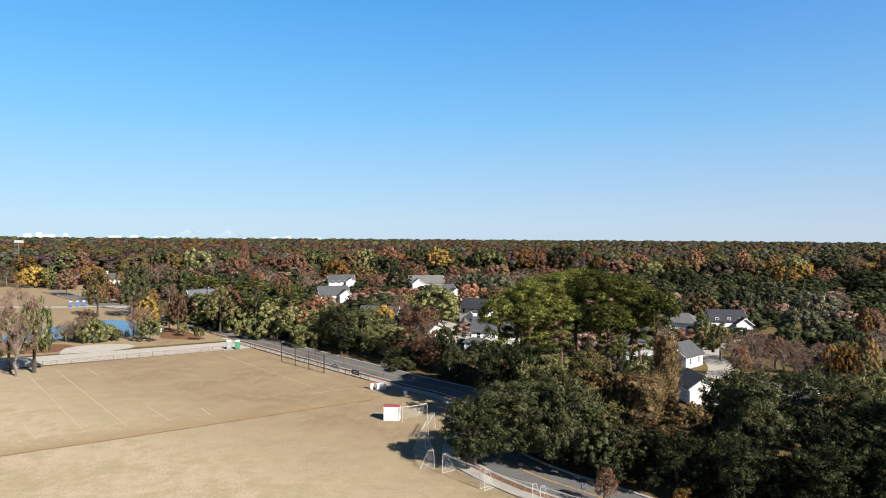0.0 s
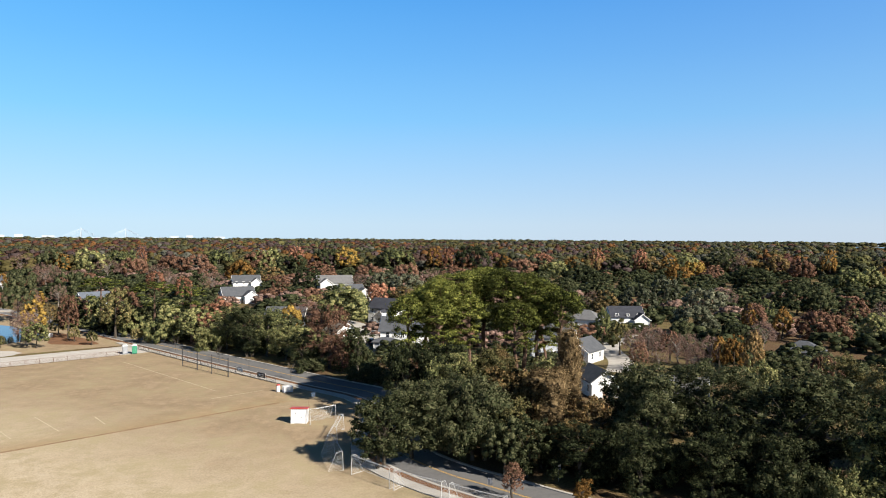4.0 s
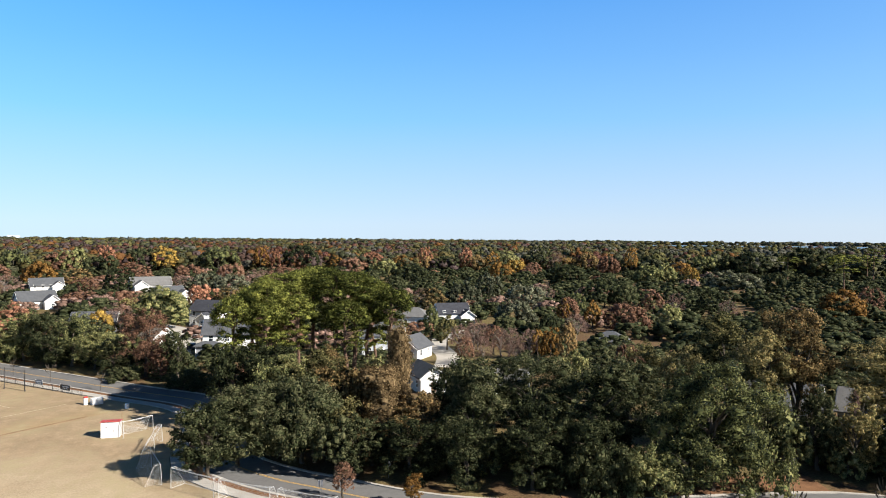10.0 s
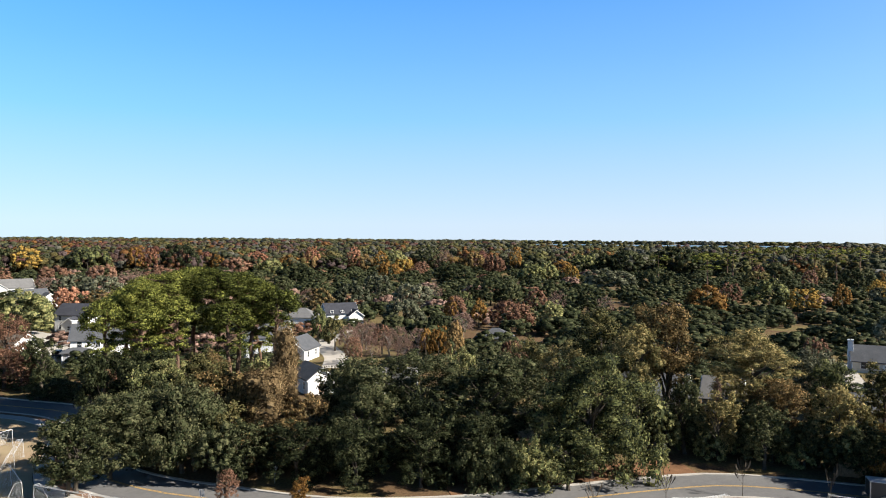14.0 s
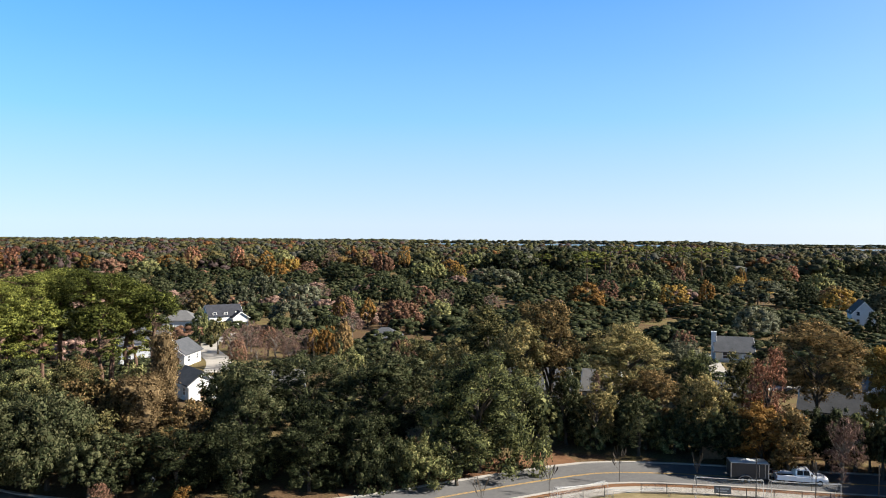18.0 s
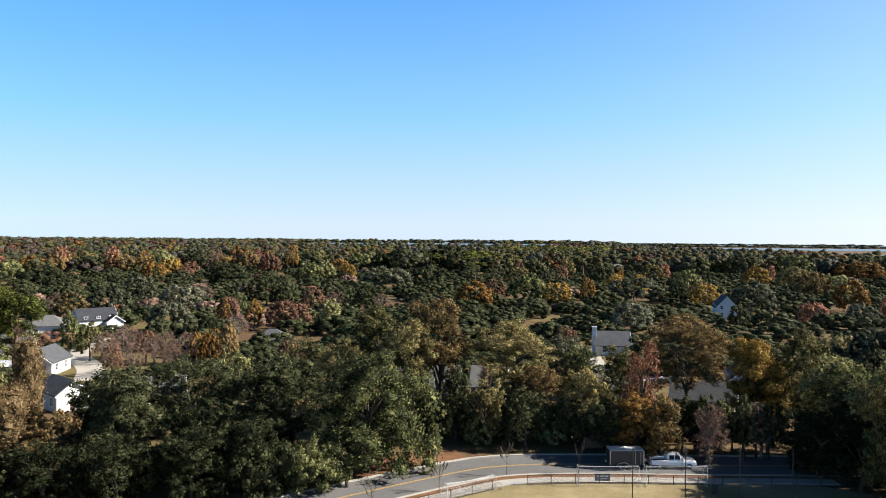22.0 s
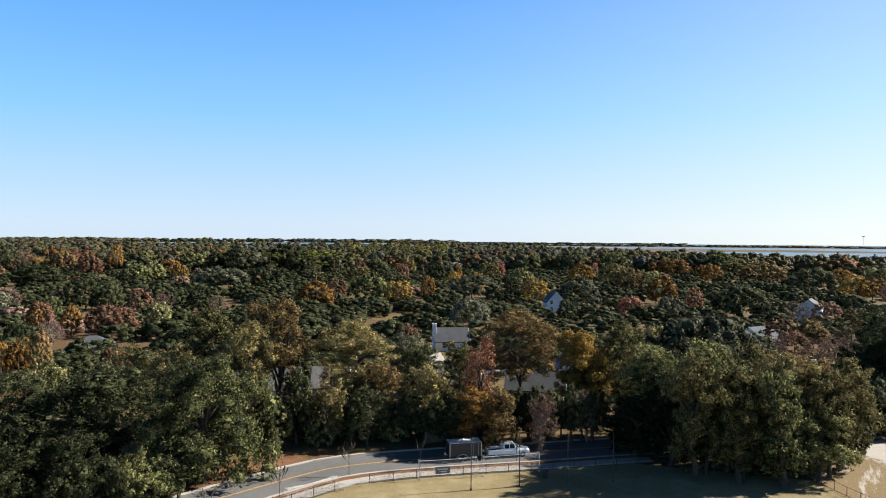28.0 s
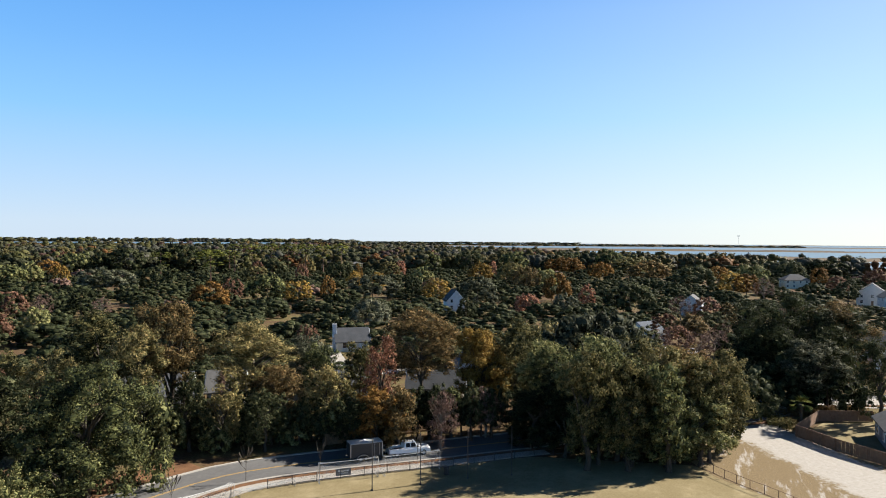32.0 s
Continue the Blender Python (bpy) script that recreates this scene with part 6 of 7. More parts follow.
def build_houses():
    house(14.5, 190.5, facing(14.5, 190) - 8, 12, 9, 2, "slate", "white", porch=(-4.2, -6.0, 6.0, 3.6, 2.9), chimney=(-5.9, 0.5, 9.4, WHITE), clear=30,
          label="white two-storey house with slate roof and screened porch")
    house(13, 251, facing(13, 251) - 35, 11, 8.5, 2, "dark", "white", wing=(2.0, -5.5, 5.5, 4.5, 0.55), clear=55, label="white two-storey gabled house with dark roof")
    house(-10, 413, 12, 20, 11, 1, "grey", "white", wing=(-6, -7, 7, 6, 1.0), eave=4.2, clear=60)
    house(-1, 347, 20, 13, 10, 1, "slate", "white", wing=(5, -6, 6, 5, 1.0), eave=3.6, clear=60)
    house(-3, 207, 30, 7, 7, 1, "tan", "white", along="y", eave=3.0, garage=True, clear=40, label="white gabled garage with tan roof")
    house(-22, 247, -8, 13, 9, 1, "slate", "grey", eave=2.8, clear=55)
    house(-52, 332, 22, 14, 10, 1, "slate", "white", wing=(4.5, -6, 6, 5, 1.0), eave=3.6, clear=80)
    house(-60, 414, 15, 15, 10, 2, "slate", "white", wing=(5, -6, 6, 5, 1.0), clear=80, eave=4.6)
    house(-103, 300, 40, 12, 9, 1, "blue", "pale", eave=4.2, clear=60, label="pale house with blue-grey gabled roof")
    house(-193, 412, 20, 10, 8, 2, "slate", "white", chimney=(-3.5, 0, 9.6, WHITE), clear=60)
    house(-277, 740, 20, 36, 14, 1, "grey", "white", hip=True, eave=5.6, clear=120, label="long low white building with a pale roof")
    house(-430, 706, 28, 14, 12, 2, "grey", "white", clear=120)
    house(51, 176, facing(51, 176) + 10, 11, 9, 2, "slate", "grey", chimney=(2.5, 2.0, 10.6, WHITE), clear=20, label="grey two-storey house among pines")
    house(57, 168, facing(57, 168) - 25, 7, 9, 1, "slate", "white", along="y", eave=3.0, clear=16)
    house(47.6, 131.5, facing(48, 131) + 22, 5.4, 8, 1, "slate", "white", along="y", eave=3.2, clear=12, label="white gabled garage behind the oaks")
    house(93, 231, facing(93, 231) + 15, 11, 8.5, 2, "dark", "white", wing=(4.2, -5.0, 5, 4, 0.85), eave=4.0, clear=40, label="white two-storey house with dark roof and gables")
    house(79, 229, facing(79, 229) - 15, 10, 8, 1, "grey", "white", hip=True, eave=3.4, clear=36)
    house(57.5, 116.5, facing(57, 116), 8, 7, 1, "grey", "white", eave=3.4, clear=0)
    house(112, 162, facing(112, 162) - 6, 9, 7, 1, "slate", "cream", hip=True, eave=2.6, rise=2.5, clear=6)
    house(168, 90, facing(168, 90) + 6, 8.6, 8, 1, "slate", "cream", chimney=(-4.6, -1.5, 7.0, WALL["pale"]), eave=2.7, clear=22, rise=3.0, label="cream house with slate roof and pale chimney")
    house(119, 64, facing(119, 64) + 8, 9, 7, 1, "slate", "grey", chimney=(4.6, -3.9, 4.6, WALL["blue"]), eave=2.7, rise=2.0, clear=8, label="low grey house with blue clad chimney")
    house(121, 47, facing(121, 47) - 4, 10, 7, 1, "slate", "cream", eave=3.0, clear=8)
    house(139, 46, facing(139, 46) + 10, 10, 8, 1, "grey", "pale", along="y", eave=3.0, clear=10)
    house(96, 89, facing(96, 89) + 6, 11, 8, 1, "slate", "grey", eave=3.2, clear=5)
    house(103, 80, facing(102, 79) - 5, 6, 8, 1, "grey", "grey", eave=3.4, clear=5)
    house(277, 100, facing(277, 100) + 10, 7.5, 10, 2, "slate", "pale", along="y", eave=4.4, clear=50, rise=4.2)
    house(222, 18, facing(222, 18) + 50, 7.5, 8, 1, "blue", "pale", eave=2.6, rise=2.4, clear=16)
    house(204, 13.5, facing(204, 13) - 8, 5.6, 8, 1, "slate", "pale", along="y", chimney=(3.2, -1.5, 5.6, BRICK), eave=2.6, clear=16)
    house(300, 6.5, facing(300, 6) - 5, 8, 10, 2, "grey", "pale", along="y", eave=5.0, clear=70)
    house(194, -37, facing(194, -37) + 6, 13, 9, 2, "slate", "pale", hip=True, clear=40)
    house(382, -72, facing(382, -72), 13, 10, 2, "grey", "white", along="y", clear=120)
    house(360, -76, facing(360, -76) + 15, 10, 10, 2, "grey", "white", along="y", clear=120)
    house(493, -50, facing(493, -50) + 20, 15, 10, 2, "grey", "cream", hip=True, clear=90)
    house(120.5, -28.6, facing(119, -28) + 12, 9, 9, 1, "grey", "blue", along="y", eave=2.9, rise=2.6, clear=0, label="blue-grey clad house with white trim")
    house(566, 318, facing(566, 318), 46, 16, 2, "grey", "cream", hip=True, eave=6.5, rise=2.4, clear=150, label="long flat-roofed building beyond the trees")

# ---- fences, goals and things round the field ----
def along(line, a, b, step):
    """Places every step metres along a line of points, with the way the line runs, between the distances a and b."""
    out, run, nxt = [], 0.0, a
    for p, q in zip(line, line[1:]):
        d = (q - p).length
        while nxt <= run + d and nxt <= b and d > 0:
            out.append((p.lerp(q, (nxt - run) / d), (q - p).normalized()))
            nxt += step
        run += d
    return out


def wire_fence(line, height, label, post_mat=None, wires=True, step=3.0, name="wire_fence", pitch=0.16, rail_mat=None):
    post_mat = post_mat or BLACK
    spots = along(line, 0, 1e9, step)
    e = empty(name, Matrix.Translation(spots[0][0]), label, "fence")
    inv = -Vector(spots[0][0])
    for p, d in spots:
        part("post", Parts().tube(p + inv + Vector((0, 0, -0.1)), p + inv + Vector((0, 0, height + 0.05)), 0.045, sides=6), post_mat, e)
    for (p, d), (q, _) in zip(spots, spots[1:]):
        a, b = p + inv, q + inv
        for z in (0.08, height):
            part("rail", Parts().tube(a + Vector((0, 0, z)), b + Vector((0, 0, z)), 0.028, sides=4), rail_mat or post_mat, e)
        if wires:
            m = Parts()
            n = int((b - a).length / pitch)
            k = height / pitch
            for i in range(-int(k), n + 1):
                for s in (0, 1):
                    t0, t1 = max(0, i) / n, min(n, i + k) / n
                    if t1 <= t0:
                        continue
                    z0, z1 = (max(0, i) - i) * pitch, (min(n, i + k) - i) * pitch
                    if s:
                        z0, z1 = height - z0, height - z1
                    u, v = a.lerp(b, t0) + Vector((0, 0, z0)), a.lerp(b, t1) + Vector((0, 0, z1))
                    w = Vector((0, 0, 0.008))
                    m.add([u - w, v - w, v + w, u + w], [(0, 1, 2, 3)])
            tagged(part("wire_mesh", m, post_mat, e), kind="stuff")
    return e


def goal(x0, y0, x1, y1, height=2.44, pipe=0.032, deep=2.0, lean=0.0, label="white portable football goal with a sagging net", mat=None, side=1):
    """A goal whose mouth runs from one foot to the other; the net hangs to its right."""
    a, b = Vector((x0, y0, 0.03)), Vector((x1, y1, 0.03))
    w = (b - a).length
    e = empty("football_goal", Matrix.Translation(a) @ Matrix.Rotation(math.atan2(y1 - y0, x1 - x0), 4, "Z") @ Matrix.Rotation(radians(lean), 4, "X"), label, "goal", "goals along the fence")
    s = -deep * side
    mat, r = mat or WHITE_METAL, pipe
    for x in (0, w):
        part("post", Parts().tube((x, 0, 0), (x, 0, height), r), mat, e)
        part("top_stay", Parts().tube((x, 0, height), (x, s * 0.35, height), r * 0.7), mat, e)
        part("back_stay", Parts().tube((x, s * 0.35, height), (x, s, 0), r * 0.7), mat, e)
        part("ground_bar", Parts().tube((x, 0, 0), (x, s, 0), r), mat, e)
    part("crossbar", Parts().tube((0, 0, height), (w, 0, height), r), mat, e)
    part("back_bar", Parts().tube((0, s, 0), (w, s, 0), r), mat, e)
    n = Parts()
    nx, nz = int(w / 0.17), 20

    def at(u, v):
        path = [(0, height), (s * 0.35, height), (s * 0.78, height * 0.40), (s, 0)]
        k = min(2, int(v * 3))
        f = v * 3 - k
        y, z = path[k][0] + (path[k + 1][0] - path[k][0]) * f, path[k][1] + (path[k + 1][1] - path[k][1]) * f
        return Vector((u * w, y, z - 0.22 * math.sin(math.pi * u) * math.sin(math.pi * min(1, v * 1.3)) * (1 if v < 0.75 else 0)))
    c = 0.006
    for i in range(nx + 1):
        for j in range(nz):
            p, q = at(i / nx, j / nz), at(i / nx, (j + 1) / nz)
            n.add([p - Vector((c, 0, 0)), p + Vector((c, 0, 0)), q + Vector((c, 0, 0)), q - Vector((c, 0, 0))], [(0, 1, 2, 3)])
    for j in range(nz + 1):
        for i in range(nx):
            p, q = at(i / nx, j / nz), at((i + 1) / nx, j / nz)
            n.add([p - Vector((0, 0, c)), q - Vector((0, 0, c)), q + Vector((0, 0, c)), p + Vector((0, 0, c))], [(0, 1, 2, 3)])
    for x in (0, w):
        for j in range(1, 14):
            t = j / 14
            y = s * 0.35 + (s * 0.65) * t
            n.add([(x, 0, height * (1 - t)), (x, y, height * (1 - t)), (x, y, height * (1 - t) + c), (x, 0, height * (1 - t) + c)], [(0, 1, 2, 3)])
            yy = s * 0.95 * t
            n.add([(x, yy, 0), (x, yy + c, 0), (x, yy + c, height * min(1, (1 - t) * 1.4)), (x, yy, height * min(1, (1 - t) * 1.4))], [(0, 1, 2, 3)])
    tagged(part("net", n, NET, e, "white cord net"), kind="stuff")
    return e


def net_pole(x, y, h, name="net_pole"):
    e = empty(name, pose(x, y, 0), "slim black steel pole for a ball net", "pole", "ball net poles")
    part("shaft", Parts().tube((0, 0, -0.2), (0, 0, h), 0.07, 0.05, 8), BLACK, e)
    part("base_collar", Parts().tube((0, 0, 0), (0, 0, 0.18), 0.15, 0.13, 8), BLACK, e)
    part("cap", Parts().tube((0, 0, h), (0, 0, h + 0.06), 0.08, 0.05, 8), BLACK, e)
    return e


def shed(x, y, turn):
    e = empty("storage_shed", pose(x, y, 0, 0, 0, turn), "small white storage shed with red roof edge on the turf", "shed")
    part("wall", Parts().add([(-1.3, -1, 0), (1.3, -1, 0), (1.3, 1, 0), (-1.3, 1, 0), (-1.3, -1, 2.4), (1.3, -1, 2.4), (1.3, 1, 2.17), (-1.3, 1, 2.17)],
                            [(3, 2, 1, 0), (4, 5, 6, 7), (0, 1, 5, 4), (1, 2, 6, 5), (2, 3, 7, 6), (3, 0, 4, 7)]), DULLWHITE, e)
    rf = Parts()
    q = [(-1.42, -1.15, 2.42), (1.42, -1.15, 2.42), (1.42, 1.1, 2.16), (-1.42, 1.1, 2.16)]
    rf.add(q + [(a, b, c + 0.09) for a, b, c in q], [(3, 2, 1, 0), (4, 5, 6, 7), (0, 1, 5, 4), (1, 2, 6, 5), (2, 3, 7, 6), (3, 0, 4, 7)])
    part("roof", rf, REDP, e, "red metal roof")
    d = part("door", Parts().box(-0.55, -1.04, 0.05, 0.55, -1.0, 2.0), DULLWHITE, e)
    part("hinge", Parts().box(-0.6, -1.07, 1.6, -0.45, -1.04, 1.68), BLACK, d)
    part("latch", Parts().box(0.42, -1.08, 0.95, 0.5, -1.04, 1.15), STEEL, d)
    part("skid", Parts().box(-1.3, -0.9, -0.02, 1.3, -0.75, 0.1), WOOD, e)
    part("flag_pole", Parts().tube((1.55, -0.6, 0), (1.55, -0.6, 3.9), 0.04), WOOD, e)


def job_box(x, y, turn):
    e = empty("equipment_box", pose(x, y, 0, 0, 0, turn), "low white metal equipment box on bare ground", "box")
    part("body", Parts().box(-0.9, -0.7, 0.05, 0.9, 0.7, 1.05, bevel=0.03), DULLWHITE, e)
    part("lid", Parts().box(-0.95, -0.75, 1.05, 0.95, 0.75, 1.15, bevel=0.03), DULLWHITE, e)
    for a in (-0.5, 0.5):
        part("latch", Parts().box(a - 0.06, -0.73, 0.86, a + 0.06, -0.70, 1.04), STEEL, e)


def barrel(x, y, body, top, name, label, h=1.1):
    e = empty(name, pose(x, y, 0), label, "barrel")
    p = Parts()
    p.loft([[(r * math.cos(k * math.pi / 6), r * math.sin(k * math.pi / 6), z) for k in range(12)] for r, z in ((0.33, 0.0), (0.37, 0.15), (0.36, h * 0.5), (0.37, h * 0.9))])
    part("body", p, body, e)
    part("lid", Parts().loft([[(r * math.cos(k * math.pi / 6), r * math.sin(k * math.pi / 6), z) for k in range(12)] for r, z in ((0.40, h * 0.9), (0.40, h * 0.97), (0.28, h * 1.05))]), top, e)


def toilet(x, y, turn, mat, label):
    e = empty("portable_toilet", pose(x, y, 0, 0, 0, turn), label, "portable toilet")
    part("cabin", Parts().box(-0.58, -0.58, 0.12, 0.58, 0.58, 2.1, bevel=0.04), mat, e)
    part("base", Parts().box(-0.62, -0.62, 0, 0.62, 0.62, 0.12), BLACK, e)
    part("roof", Parts().loft([[(-r, -r, z), (r, -r, z), (r, r, z), (-r, r, z)] for r, z in ((0.62, 2.1), (0.6, 2.2), (0.4, 2.34))]), WHITE, e, "white translucent roof")
    d = part("door", Parts().box(-0.4, -0.62, 0.2, 0.4, -0.58, 1.95), mat, e)
    part("handle", Parts().box(0.26, -0.66, 1.0, 0.34, -0.62, 1.15), STEEL, d)
    part("vent", Parts().tube((0.4, 0.4, 2.1), (0.4, 0.4, 2.6), 0.06), mat, e)


def sapling(x, y, h, label="slim bare street sapling in mulch"):
    rnd = random.Random(int(x * 10 + y * 7))
    e = empty("sapling", pose(x, y, 0), label, "sapling", "street saplings")
    p = Parts().tube((0, 0, -0.1), (0.05, 0, h * 0.6), 0.04, 0.02, 5)
    part("trunk", p, BARK, e)
    for i in range(16):
        z = h * rnd.uniform(0.3, 0.6)
        a, r = rnd.uniform(0, 6.28), h * rnd.uniform(0.08, 0.24)
        m = Vector((math.cos(a) * r * 0.5, math.sin(a) * r * 0.5, z + h * 0.12))
        b = Parts()
        b.loft([[Vector((0.03, 0, z)) + Vector((0.014 * math.cos(k * 2.1), 0.014 * math.sin(k * 2.1), 0)) for k in range(3)],
                [m + Vector((0.011 * math.cos(k * 2.1), 0.011 * math.sin(k * 2.1), 0)) for k in range(3)],
                [Vector((math.cos(a) * r, math.sin(a) * r, z + h * rnd.uniform(0.25, 0.42))) + Vector((0.007 * math.cos(k * 2.1), 0.007 * math.sin(k * 2.1), 0)) for k in range(3)]])
        part("branch", b, BARK, e)


def board_fence(points, h, mat, label, name="board_fence", board=0.3):
    """A close-boarded fence: posts, rails and single boards."""
    line = [Vector((*p, 0)) for p in points]
    e = empty(name, Matrix.Translation(line[0]), label, "fence")
    rnd = random.Random(len(points) * 13)
    shared = Parts().box(-board / 2 + 0.008, -0.012, 0.05, board / 2 - 0.008, 0.012, h).mesh("board", mat)
    for p, d in along(line, 0, 1e9, board):
        o = part("board", shared, mat, e)
        q = p - line[0]
        o.matrix_local = pose(q.x, q.y, rnd.uniform(-0.03, 0.03), 0, rnd.uniform(-0.6, 0.6), math.degrees(math.atan2(d.y, d.x)))
    for p, d in along(line, 0, 1e9, 2.4):
        q, s = p - line[0], Vector((d.y, -d.x, 0)) * 0.09
        part("post", Parts().box(q.x + s.x - 0.05, q.y + s.y - 0.05, -0.1, q.x + s.x + 0.05, q.y + s.y + 0.05, h + 0.06), mat, e)
    for a, b in zip(line, line[1:]):
        d = (b - a).normalized()
        s = Vector((d.y, -d.x, 0)) * 0.04
        for z in (0.35, h - 0.3):
            part("rail", Parts().tube(a - line[0] + s + Vector((0, 0, z)), b - line[0] + s + Vector((0, 0, z)), 0.045, sides=4), mat, e)
        part("cap", Parts().tube(a - line[0] + Vector((0, 0, h + 0.03)), b - line[0] + Vector((0, 0, h + 0.03)), 0.05, sides=4), mat, e)


def banner(x, y, turn, w, h, mat, z=0.25, bars=True, label="black vinyl banner tied to the fence"):
    e = empty("banner", pose(x, y, 0, 0, 0, turn), label, "banner")
    part("sheet", Parts().box(-w / 2, -0.015, z, w / 2, 0.015, z + h), mat, e)
    if bars:
        part("writing_bar", Parts().box(-w * 0.36, -0.021, z + h * 0.55, w * 0.36, -0.016, z + h * 0.75), WHITE, e)
        part("writing_bar", Parts().box(-w * 0.25, -0.021, z + h * 0.25, w * 0.28, -0.016, z + h * 0.38), WHITE, e)
    for s in (-1, 1):
        part("tie", Parts().box(s * w / 2 - 0.03, -0.03, z + h - 0.03, s * w / 2 + 0.03, 0.03, z + h + 0.06), WHITE, e)


def wheel(parent, x, y, r, w):
    prof = ((r * 0.55, -w / 2), (r * 0.92, -w / 2), (r, -w / 2 + 0.04), (r, w / 2 - 0.04), (r * 0.92, w / 2), (r * 0.55, w / 2))
    t = Parts().loft([[(x + q * math.cos(k * math.pi / 8), y + o, r + q * math.sin(k * math.pi / 8)) for k in range(16)] for q, o in prof], False)
    ty = part("wheel", t, DARK, parent, "black rubber tyre")
    part("rim", Parts().loft([[(x + q * math.cos(k * math.pi / 8), y + o, r + q * math.sin(k * math.pi / 8)) for k in range(16)] for q, o in ((r * 0.56, -w / 2 + 0.02), (r * 0.5, -w / 2 + 0.05), (r * 0.5, w / 2 - 0.05), (r * 0.56, w / 2 - 0.02))]), STEEL, ty)


def hull(sections):
    """A body from cross sections at x: (x, half-width, low, high, top half-width), with rounded shoulders."""
    rings = []
    for x, w, z0, z1, tw in sections:
        m = (z0 + z1) / 2
        rings.append([(x, -w * 0.94, z0), (x, -w, z0 + 0.12), (x, -w, m + (z1 - m) * 0.4), (x, -tw - (w - tw) * 0.35, z1 - 0.06), (x, -tw, z1), (x, tw, z1),
                      (x, tw + (w - tw) * 0.35, z1 - 0.06), (x, w, m + (z1 - m) * 0.4), (x, w, z0 + 0.12), (x, w * 0.94, z0)])
    return Parts().loft(rings)


def pickup(x, y, turn):
    """Crew-cab pickup heading +x."""
    e = empty("pickup_truck", pose(x, y, 0.03, 0, 0, turn), "white crew-cab pickup truck on the road", "truck")
    part("body", hull([(-0.75, 0.97, 0.45, 1.12, 0.92), (0.9, 0.98, 0.45, 1.12, 0.92), (1.55, 0.98, 0.45, 1.16, 0.9), (2.5, 0.96, 0.48, 1.12, 0.84), (2.92, 0.9, 0.5, 1.0, 0.78)]), CARWHITE, e)
    cab = []
    for x, low, top, w in ((-0.80, 1.30, 1.32, 0.86), (-0.74, 1.30, 1.90, 0.72), (0.72, 1.30, 1.92, 0.70), (0.86, 1.30, 1.86, 0.70), (1.56, 1.20, 1.22, 0.84)):
        cab.append([(x, -0.90, 1.06), (x, -0.90, low - 0.08), (x, -w, top - 0.06), (x, -w + 0.08, top), (x, w - 0.08, top), (x, w, top - 0.06), (x, 0.90, low - 0.08), (x, 0.90, 1.06)])
    part("cab", Parts().loft(cab), CARWHITE, e)
    bed = part("cargo_bed", Parts().box(-2.9, -0.95, 0.55, -0.75, 0.95, 0.75).box(-2.9, -0.98, 0.5, -0.75, -0.86, 1.14, bevel=0.03).box(-2.9, 0.86, 0.5, -0.75, 0.98, 1.14, bevel=0.03), CARWHITE, e)
    part("tailgate", Parts().box(-2.98, -0.95, 0.55, -2.88, 0.95, 1.14, bevel=0.02), CARWHITE, bed)
    part("bed_liner", Parts().box(-2.86, -0.85, 0.76, -0.78, 0.85, 0.80), DARK, bed)
    part("bumper", Parts().box(2.86, -0.9, 0.4, 3.02, 0.9, 0.66, bevel=0.04), STEEL, e)
    part("rear_bumper", Parts().box(-3.08, -0.9, 0.4, -2.96, 0.9, 0.58, bevel=0.03), STEEL, e)
    part("grille", Parts().box(2.88, -0.6, 0.68, 2.95, 0.6, 0.96), BLACK, e)
    for s in (-1, 1):
        part("headlight", Parts().box(2.8, s * 0.74 - 0.14, 0.74, 2.93, s * 0.74 + 0.14, 0.94, bevel=0.02), GLASS, e)
        part("tail_light", Parts().box(-2.99, s * 0.88 - 0.07, 0.7, -2.9, s * 0.88 + 0.07, 1.08), REDP, e)
        for a, b in ((-0.62, 0.02), (0.1, 0.86)):
            part("side_window", Parts().add([(a, s * 0.915, 1.26), (b, s * 0.915, 1.26), (b - (0.12 if b > 0.5 else 0), s * 0.765, 1.78), (a + 0.04, s * 0.765, 1.78),
                                             (a, s * 0.86, 1.26), (b, s * 0.86, 1.26), (b - (0.12 if b > 0.5 else 0), s * 0.71, 1.78), (a + 0.04, s * 0.71, 1.78)],
                                            [(0, 1, 2, 3), (7, 6, 5, 4), (0, 4, 5, 1), (1, 5, 6, 2), (2, 6, 7, 3), (3, 7, 4, 0)]), CARGLASS, e)
        part("mirror", Parts().box(0.95, s * 1.0 - 0.1, 1.2, 1.1, s * 1.0 + 0.1, 1.42, bevel=0.03), BLACK, e)
        for a in (-1.85, 1.95):
            wheel(e, a, s * 0.84, 0.4, 0.27)
    part("windscreen", Parts().add([(1.58, -0.76, 1.25), (1.58, 0.76, 1.25), (0.90, 0.62, 1.87), (0.90, -0.62, 1.87), (1.44, -0.76, 1.22), (1.44, 0.76, 1.22), (0.80, 0.62, 1.83), (0.80, -0.62, 1.83)],
                                   [(0, 1, 2, 3), (7, 6, 5, 4), (0, 4, 5, 1), (1, 5, 6, 2), (2, 6, 7, 3), (3, 7, 4, 0)]), CARGLASS, e)


